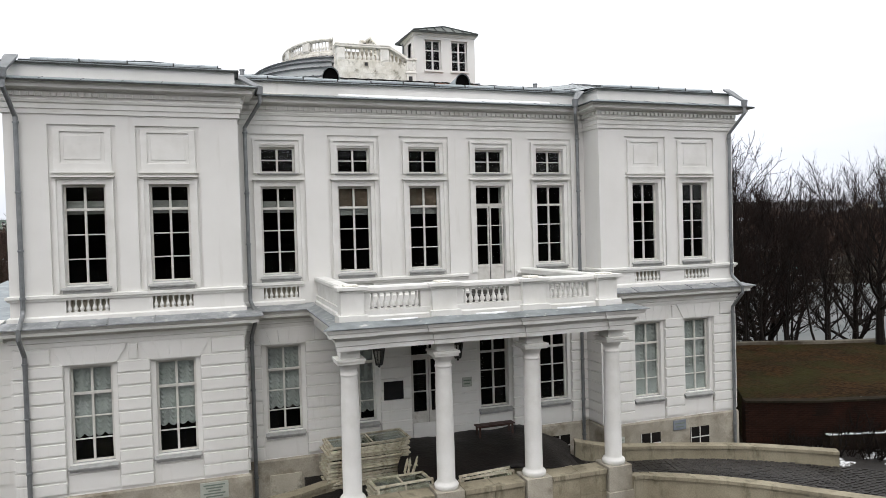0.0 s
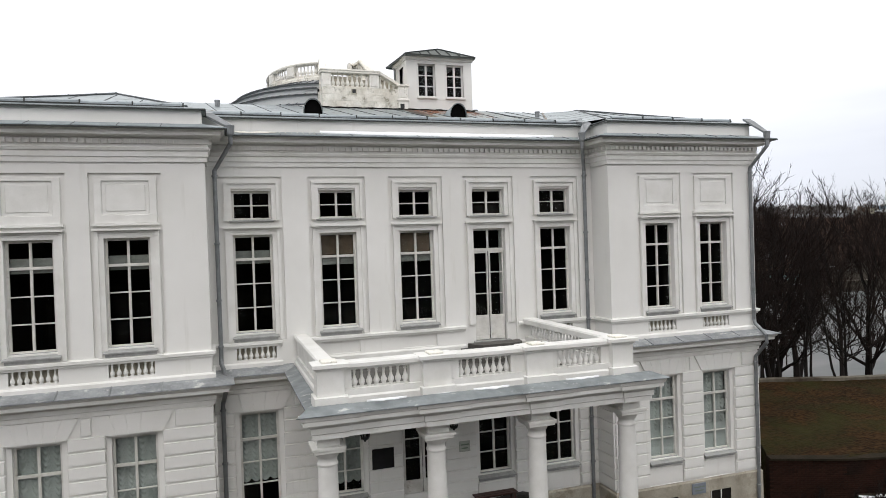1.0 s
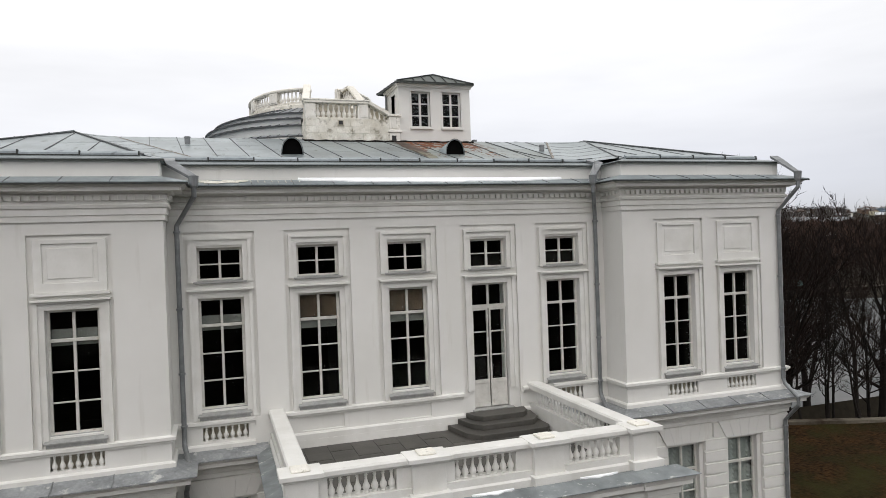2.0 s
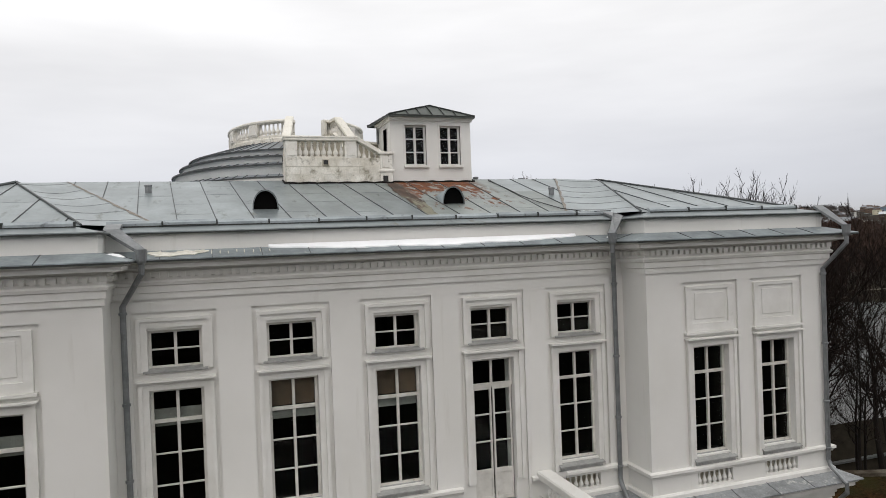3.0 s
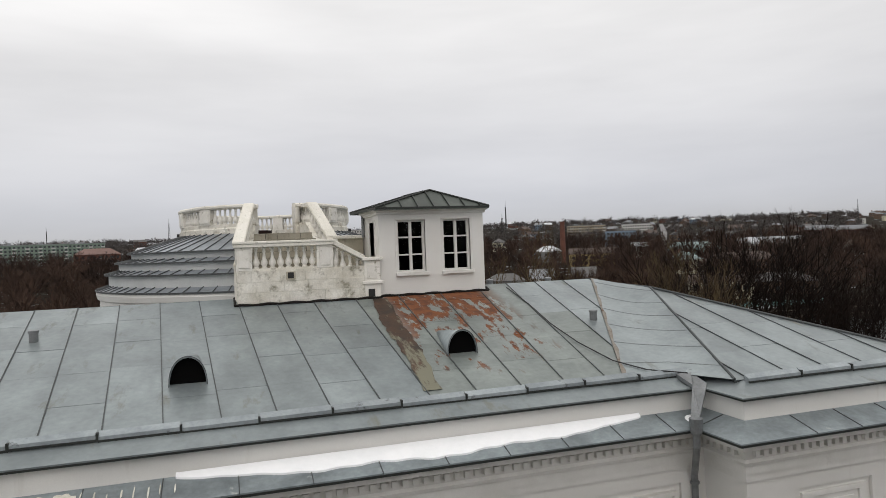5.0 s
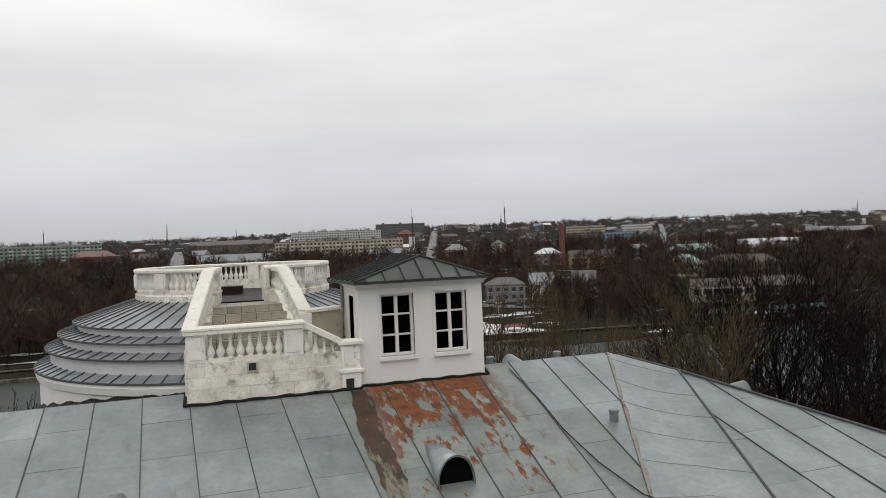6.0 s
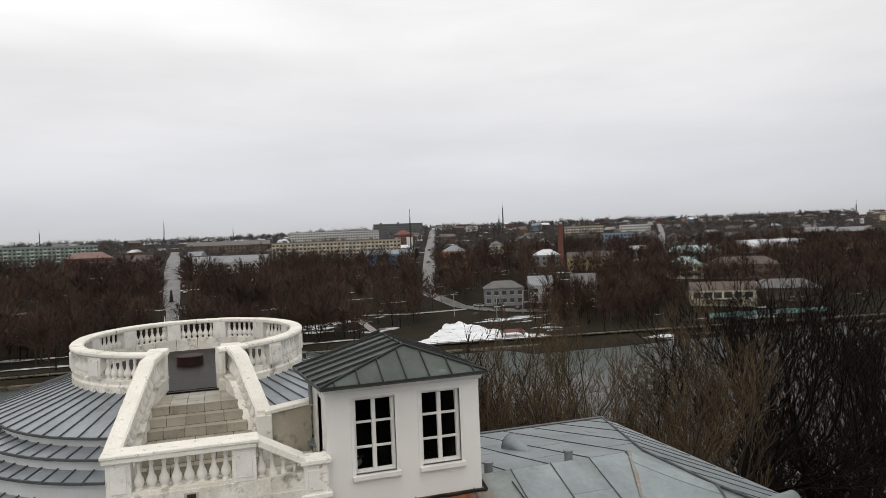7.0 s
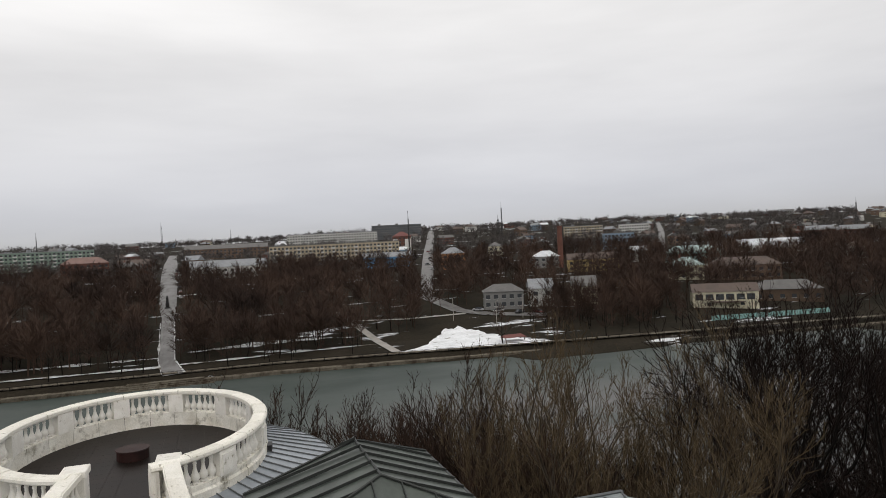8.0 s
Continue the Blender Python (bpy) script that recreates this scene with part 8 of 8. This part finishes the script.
def house(name, label, category, x, y, w, d, storeys, wall, roof, kind="gable", cols=None, turn=None, storey=2.9, chimney=False, front=3.0, balconies=False, base=0.0):
    """A building facing the pond: wall block, roof, one row of recessed windows per storey, chimneys."""
    HOUSES.append((x, y, max(w, d) * 0.55 + 3, front))
    t = thing(name, label, category, "town buildings")
    face_on = math.degrees(math.atan2(-(x - 6), y - 18)) * 0.8 if turn is None else turn
    t.matrix_basis = pose(x, y, terrain(x, y) + base, 0, 0, face_on)
    h = storeys * storey + 0.6
    part("wall", Shape().box(-w / 2, w / 2, -d / 2, d / 2, -3, h), WALLS[wall], t)
    cols = cols or max(2, int(w / 3.0))
    ww = round(min(0.75, w / cols * 0.28), 1)
    for s in range(storeys):
        z = 0.9 + s * storey
        for c in range(cols):
            cx = -w / 2 + w * (c + 0.5) / cols
            part("window", far_window(ww), PANE_FAR, t, at=(cx, -d / 2, z))
            if balconies and c % 3 == 1:
                part("balcony", BALCONY_FAR, SNOWY_ROW, t, at=(cx, -d / 2, z))
        for side in (-1, 1):
            ends = max(1, int(d / 6))
            for c in range(ends):
                part("window", far_window(0.6), PANE_FAR, t, at=pose(side * w / 2, -d / 2 + d * (c + 0.5) / ends, z, 0, 0, 90 * side))
    o = 0.45
    if kind == "flat":
        rf = Shape().box(-w / 2 - 0.15, w / 2 + 0.15, -d / 2 - 0.15, d / 2 + 0.15, h, h + 0.5)
        for k in range(max(1, int(w / 22))):
            rf.box(-w / 2 + 8 + k * 22, -w / 2 + 11 + k * 22, -1.5, 1.5, h + 0.5, h + 2.2)
    else:
        rise = min(d * 0.30, 4.2)
        inset = d * 0.5 if kind == "hip" else 0.0
        a, b, c, e = -w / 2 - o, w / 2 + o, -d / 2 - o, d / 2 + o
        p0, p1 = (-w / 2 - o + inset, 0, h + rise), (w / 2 + o - inset, 0, h + rise)
        rf = Shape().face((a, c, h), (b, c, h), p1, p0).face((b, e, h), (a, e, h), p0, p1).face((a, e, h), (a, c, h), p0).face((b, c, h), (b, e, h), p1).face((a, c, h), (a, e, h), (b, e, h), (b, c, h))
        if chimney:
            part("chimney", Shape().box(-w * 0.2, -w * 0.2 + 0.8, -0.4, 0.4, h, h + rise + 1.1), WALLS["brick"], t)
    part("roof", rf, ROOFS[roof], t)
    return t


A = "apartment_building"
house(A, "long five-storey pale green apartment block", "apartment block", -130, 640, 78, 12, 5, "green", "grey", "flat", 26, balconies=True)
house("brick_building", "two-storey red brick building with pinkish roof", "building", -74, 500, 27, 13, 3, "brick", "pink", "hip", 8)
house("brick_house", "red brick gabled house", "house", -46, 509, 20, 11, 2, "brick", "brown", "gable", 5)
house("long_hall", "long low whitish building with pale roof", "building", 12, 455, 44, 14, 2, "white", "grey", "gable", 12)
house(A, "four-storey brown apartment block", "apartment block", 14, 690, 74, 13, 4, "brown", "slate", "gable", 22, base=-3)
house(A, "long five-storey beige panel apartment block with balconies", "apartment block", 92, 545, 98, 12, 5, "panel", "slate", "flat", 34, balconies=True, base=-3)
house(A, "five-storey white apartment block behind others", "apartment block", 134, 820, 104, 12, 5, "white", "grey", "flat", 34, balconies=True, base=-1)
house(A, "five-storey dark grey apartment block on the skyline", "apartment block", 222, 860, 62, 12, 5, "dark", "slate", "flat", 20, base=2)
tower = house("tower_building", "red and white six-storey building with red roof", "building", 163, 612, 16, 14, 6, "brick", "red", "hip", 4, base=-4)
part("white_bay", Shape().box(-7.9, -4.0, -7.35, -7.0, 0, 15.5).box(2.5, 7.9, -7.35, -7.0, 0, 15.5), WALLS["white"], tower)
house("blue_building", "long blue two-storey building with pale roof", "building", 110, 452, 30, 10, 2, "blue", "grey", "gable", 9)
house("orange_house", "orange brick house with pale hipped roof", "house", 142, 412, 14, 12, 3, "orange", "grey", "hip", 4)
house("white_gable_house", "white gabled house among bare trees", "house", 126, 262, 9, 12, 2, "white", "grey", "gable", 2)
house("grey_house", "grey two-storey house with slate roof", "house", 110, 262, 15, 9, 2, "grey", "slate", "hip", 5)
house("cream_gable_house", "cream house with steep gables", "house", 143, 258, 9, 13, 2, "cream", "slate", "gable", 3)
house("white_roof_house", "house under a snow-white roof", "house", 188, 379, 15, 11, 2, "grey", "snowy", "hip", 4, chimney=True)
house(A, "blue-grey four-storey apartment block", "apartment block", 291, 463, 22, 12, 4, "bluegrey", "slate", "flat", 8)
house(A, "white four-storey apartment block on the hill", "apartment block", 430, 650, 30, 12, 4, "white", "grey", "flat", 12, balconies=True)
house(A, "pale four-storey apartment block on the hill", "apartment block", 380, 670, 40, 12, 4, "panel", "grey", "flat", 14, balconies=True)
house("yellow_building", "yellow two-storey building with dark roof", "building", 200, 347, 27, 11, 2, "yellow", "brown", "gable", 8)
house("turquoise_building", "turquoise two-storey building with green-grey roof", "building", 263, 344, 29, 12, 2, "turquoise", "green", "hip", 9)
house("yellow_house", "cream-yellow house with pale green-grey roof", "house", 217, 291, 15, 13, 2, "cream", "green", "hip", 4, chimney=True)
house(A, "two-storey brown brick apartment house", "apartment block", 238, 277, 31, 12, 2, "brown", "brown", "hip", 9)
bath = house("pool_building", "white and cream building with large dark windows", "building", 183, 226, 28, 12, 2, "cream", "brown", "gable", 2, storey=3.2, front=30)
for i in range(6):
    part("large_window", Shape().box(-13 + i * 4.4, -9.6 + i * 4.4, -6.08, -5.95, 3.4, 6.0), PANE_FAR, bath)
part("entrance_roof", Shape().box(-6, 8, -9.5, -6, 2.5, 2.8), ROOFS["brown"], bath)
bath.matrix_basis = bath.matrix_basis @ Matrix.Scale(0.80, 4)
pool_fence = thing("teal_fence", "pale teal board fence round a yard", "fence")
for i in range(13):
    part("panel", Shape().box(160 + i * 3.4, 163.3 + i * 3.4, 205.0 - i * 0.5, 205.1 - i * 0.5, -9.6, -7.9), WALLS["turquoise"], pool_fence)
house("small_house", "low grey-brown house with hipped roof", "house", 213, 227, 24, 11, 1, "wood", "slate", "hip", 6, storey=3.6, front=25)
house("snow_roof_hall", "low hall under a snow-covered roof", "building", 345, 372, 40, 14, 1, "white", "snowy", "gable", 10, storey=3.6)
house("red_house", "red brick gabled house on the hill", "house", 430, 412, 18, 11, 3, "brick", "grey", "gable", 5)
house("red_house", "red brick gabled house on the hill", "house", 452, 402, 18, 11, 3, "brick", "grey", "gable", 5)
house("white_house", "small white gabled house", "house", 246, 372, 10, 9, 2, "white", "snowy", "gable", 3)

# further small houses over the hillside
rng = random.Random(77)
tones = ["wood", "brick", "grey", "wood", "white", "brown", "brown", "bluegrey", "cream", "brick"]
tops = ["slate", "grey", "snowy", "brown", "brown", "grey", "slate"]
WORDS = {"wood": "dark wooden", "brick": "red brick", "grey": "grey", "cream": "cream", "white": "white", "brown": "brown", "yellow": "yellow", "bluegrey": "blue-grey", "turquoise": "turquoise"}
TOPWORDS = {"slate": "slate", "grey": "grey metal", "snowy": "snow-dusted", "brown": "brown", "red": "dark red", "green": "green-grey"}
placed = 0
for tries in range(2200):
    if placed >= 170:
        break
    y = rng.uniform(300, 1250)
    x = rng.uniform(0.15 * y, 1.35 * y) if rng.random() < 0.75 else rng.uniform(-0.35 * y, 0.3 * y)
    if on_street(x, y, 9) or any((x - hx) ** 2 + (y - hy) ** 2 < (rad + 10) ** 2 for hx, hy, rad, fr in HOUSES) or (x < 130 and y < 450):
        continue
    a, b = rng.choice(tones), rng.choice(tops)
    house("house", "small %s house with %s roof" % (WORDS[a], TOPWORDS[b]), "house", x, y, rng.uniform(9, 16), rng.uniform(8, 11), rng.choice((1, 2, 2)), a, b, rng.choice(("gable", "hip", "gable")), None,
          rng.uniform(-60, 60), 3.0, rng.random() < 0.6, 4.0)
    placed += 1

stack = thing("factory_chimney", "tall round red-brick factory chimney", "chimney", at=(194, 372, terrain(194, 372)))
part("shaft", Shape().lathe([(1.75, -2), (1.7, 0), (1.35, 23), (1.5, 23.2), (1.5, 24)], 16), WALLS["brick"], stack)
HOUSES.append((194, 372, 5, 70))
for n, (x, y, h, w) in enumerate(((318, 745, 34, 1.2), (309, 735, 22, 2.2), (640, 560, 26, 1.3), (-78, 1180, 34, 2.0), (-190, 900, 24, 0.6), (20, 800, 22, 0.5), (150, 540, 30, 0.5))):
    m = thing("radio_mast", "thin lattice mast above the town", "mast", at=(x, y, terrain(x, y)))
    for a in range(3):
        u, v = math.cos(a * 2.1), math.sin(a * 2.1)
        part("lattice_leg", Shape().tube([(u * w, v * w, 0), (u * w * 0.35, v * w * 0.35, h)], 0.22, 4), IRON, m)
    rings = Shape()
    for k in range(8):
        z, q = h * k / 8, w * (1 - 0.65 * k / 8)
        rings.tube([(q, 0, z), (-q * 0.5, q * 0.86, z + h / 16), (-q * 0.5, -q * 0.86, z), (q, 0, z + h / 16)], 0.14, 4)
    part("lattice_bracing", rings, IRON, m)
    part("mast_tip", Shape().tube([(0, 0, h), (0, 0, h * 1.2)], 0.15, 4), IRON, m)

figure = Shape().box(-1.6, 1.6, -1.6, 1.6, 0, 0.6).box(-1.0, 1.0, -1.0, 1.0, 0.6, 3.4).lathe([(0.75, 3.4), (0.8, 4.2), (0.65, 5.4), (0.8, 6.2), (0.35, 6.6), (0.42, 7.0), (0.3, 7.35), (0.05, 7.45)], 10)
tagged(part("monument", figure, IRON, None, "dark monument on a plinth in the street", at=pose(-15, 329, terrain(-15, 329) + 0.3) @ Matrix.Scale(0.72, 4)), category="monument")
canopy = thing("red_canopy", "low shelter with a dark red roof on the snow", "shelter", at=(88, 204, terrain(88, 204) + 0.7))
part("roof", Shape().face((-3.6, -2, 0.9), (3.6, -2, 0.9), (2.6, 0, 1.7), (-2.6, 0, 1.7)).face((3.6, 2, 0.9), (-3.6, 2, 0.9), (-2.6, 0, 1.7), (2.6, 0, 1.7)).face((-3.6, 2, 0.9), (-3.6, -2, 0.9), (-2.6, 0, 1.7)).face((3.6, -2, 0.9), (3.6, 2, 0.9), (2.6, 0, 1.7)), ROOFS["red"], canopy)
for x in (-3, 3):
    for y in (-1.6, 1.6):
        part("post", Shape().box(x - 0.1, x + 0.1, y - 0.1, y + 0.1, 0, 1.0), WALLS["wood"], canopy)
for x, y in ((95, 233), (108, 240), (84, 246)):
    lamp = thing("lamp_post", "tall pale concrete lamp post", "lamp post", at=(x, y, terrain(x, y)))
    part("pole", Shape().tube([(0, 0, 0), (0, 0, 8)], 0.12, 6), PATH_STONE, lamp)
    part("arm", Shape().tube([(0, 0, 8), (0.8, 0, 8.4), (1.6, 0, 8.4)], 0.07, 5), PATH_STONE, lamp)

# parked cars
PAINT = [surface("car_paint_%s" % k, c, tuple(v * 0.85 for v in c), 0.3, 1.0, 5, 0, vary=0.1) for k, c in (("dark", (0.03, 0.03, 0.035)), ("silver", (0.35, 0.36, 0.37)), ("white", (0.6, 0.6, 0.6)), ("red", (0.2, 0.03, 0.03)))]
BODY = Shape().prism([(-2.1, -0.8), (2.1, -0.8), (2.1, 0.8), (-2.1, 0.8)], 0.3, 0.85)
BODY = BODY.mesh("body", 0.12)
CABIN = Shape()
CABIN.v = [(-1.5, -0.75, 0.85), (1.1, -0.75, 0.85), (1.1, 0.75, 0.85), (-1.5, 0.75, 0.85), (-1.0, -0.62, 1.42), (0.5, -0.62, 1.42), (0.5, 0.62, 1.42), (-1.0, 0.62, 1.42)]
CABIN.f = [(0, 1, 5, 4), (1, 2, 6, 5), (2, 3, 7, 6), (3, 0, 4, 7), (4, 5, 6, 7)]
CABIN = CABIN.mesh("cabin")
WHEEL = Shape().tube([(0, -0.1, 0), (0, 0.1, 0)], 0.32, 12).mesh("wheel")
cars = []
for paint, word in zip(PAINT, ("black", "silver", "white", "dark red")):
    c = thing("car", "parked %s car beside the street" % word, "car", "parked cars")
    me = BODY.copy()
    part("body", me, paint, c)
    part("cabin", CABIN, PANE_FAR, c)
    for x in (-1.3, 1.3):
        for y in (-0.78, 0.78):
            part("wheel", WHEEL, IRON, c, at=(x, y, 0.32))
    cars.append(c)
spots = [(-15.5 - 0.066 * (y - 330) - 6.5 + (13 if k % 3 == 2 else 0), y) for k, y in enumerate(range(345, 520, 8))] + [(104, 252.5), (98, 258), (110, 247), (116, 244), (128, 410), (134, 440), (150, 486), (176, 575)]
for k, (x, y) in enumerate(spots):
    m = pose(x, y, terrain(x, y) + 0.35, 0, 0, 90 + rng.uniform(-12, 12) if k < 22 else rng.uniform(0, 180))
    if k < 4:
        cars[k].matrix_basis = m
    else:
        copy_thing(cars[(k * 7) % 4], m)

# woods: nearer park trees as trees, the rest joined
rng = random.Random(5)
PARK = tree_kind("park_tree", "bare park tree on the far bank", bare_tree(14, 9.5, 0.22, 4.4, 1, 13, 0.02, (25, 70), 0.28, (5, 4, 3), crown_form=0.7, fine=0.042, bends=2), BARK, WOOD_FAR)
PARK["group"] = "park trees"
PARK_B = tree_kind("park_tree", "bare park tree with reddish twigs on the far bank", bare_tree(15, 8.5, 0.2, 4.0, 1, 12, -0.03, (25, 70), 0.3, (5, 4, 3), crown_form=0.8, fine=0.042, bends=2), BARK, TWIG_RED)
PARK_B["group"] = "park trees"
near_row = []
for tries in range(700):
    if len(near_row) >= 110:
        break
    x, y = rng.uniform(-75, 175), rng.uniform(209, 262)
    yy = y - bend(x)
    if not clear_spot(x, yy) or any((x - a) ** 2 + (yy - b) ** 2 < 14 for a, b in near_row):
        continue
    near_row.append((x, yy))
    plant(PARK if rng.random() < 0.6 else PARK_B, x, yy, terrain(x, yy), rng.uniform(0.65, 1.05))
for k in range(60):  # trees standing before the houses by the snow bank
    x, y = rng.uniform(98, 168), rng.uniform(226, 264)
    y -= bend(x)
    if not any((x - hx) ** 2 + (y - hy) ** 2 < (rad * 0.8) ** 2 for hx, hy, rad, fr in HOUSES) and not on_street(x, y, 1.0):
        plant(PARK if k % 2 else PARK_B, x, y, terrain(x, y), rng.uniform(0.7, 1.0))
TEMPL = [distant_crown(rng, rng.uniform(11, 15), rng.uniform(3.9, 5.4), 44, 0.16) for k in range(6)]
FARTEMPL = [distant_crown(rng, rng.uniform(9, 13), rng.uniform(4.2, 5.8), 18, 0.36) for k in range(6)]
spots = []
while len(spots) < 1700:
    y = rng.uniform(222, 470)
    x = rng.uniform(-0.48 * y, 1.12 * y)
    if clear_spot(x, y - bend(x)):
        spots.append((x, y - bend(x), rng.uniform(0.75, 1.2)))
wood("park_woods", "dense bare brown park woods", spots, TEMPL, WOOD_FAR)
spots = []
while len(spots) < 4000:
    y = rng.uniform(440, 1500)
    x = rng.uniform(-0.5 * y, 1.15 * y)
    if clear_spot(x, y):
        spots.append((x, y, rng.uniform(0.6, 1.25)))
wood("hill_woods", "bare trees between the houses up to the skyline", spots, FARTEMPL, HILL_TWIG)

# added unseen woods behind the camera: they block low sky before the palace front
spots = [(rng.uniform(-70, 80), rng.uniform(-52, -24), rng.uniform(1.2, 1.6)) for k in range(200)]
wood("front_woods", "added unseen bare trees that block low sky before the palace", spots, TEMPL[:2], WOOD_FAR)
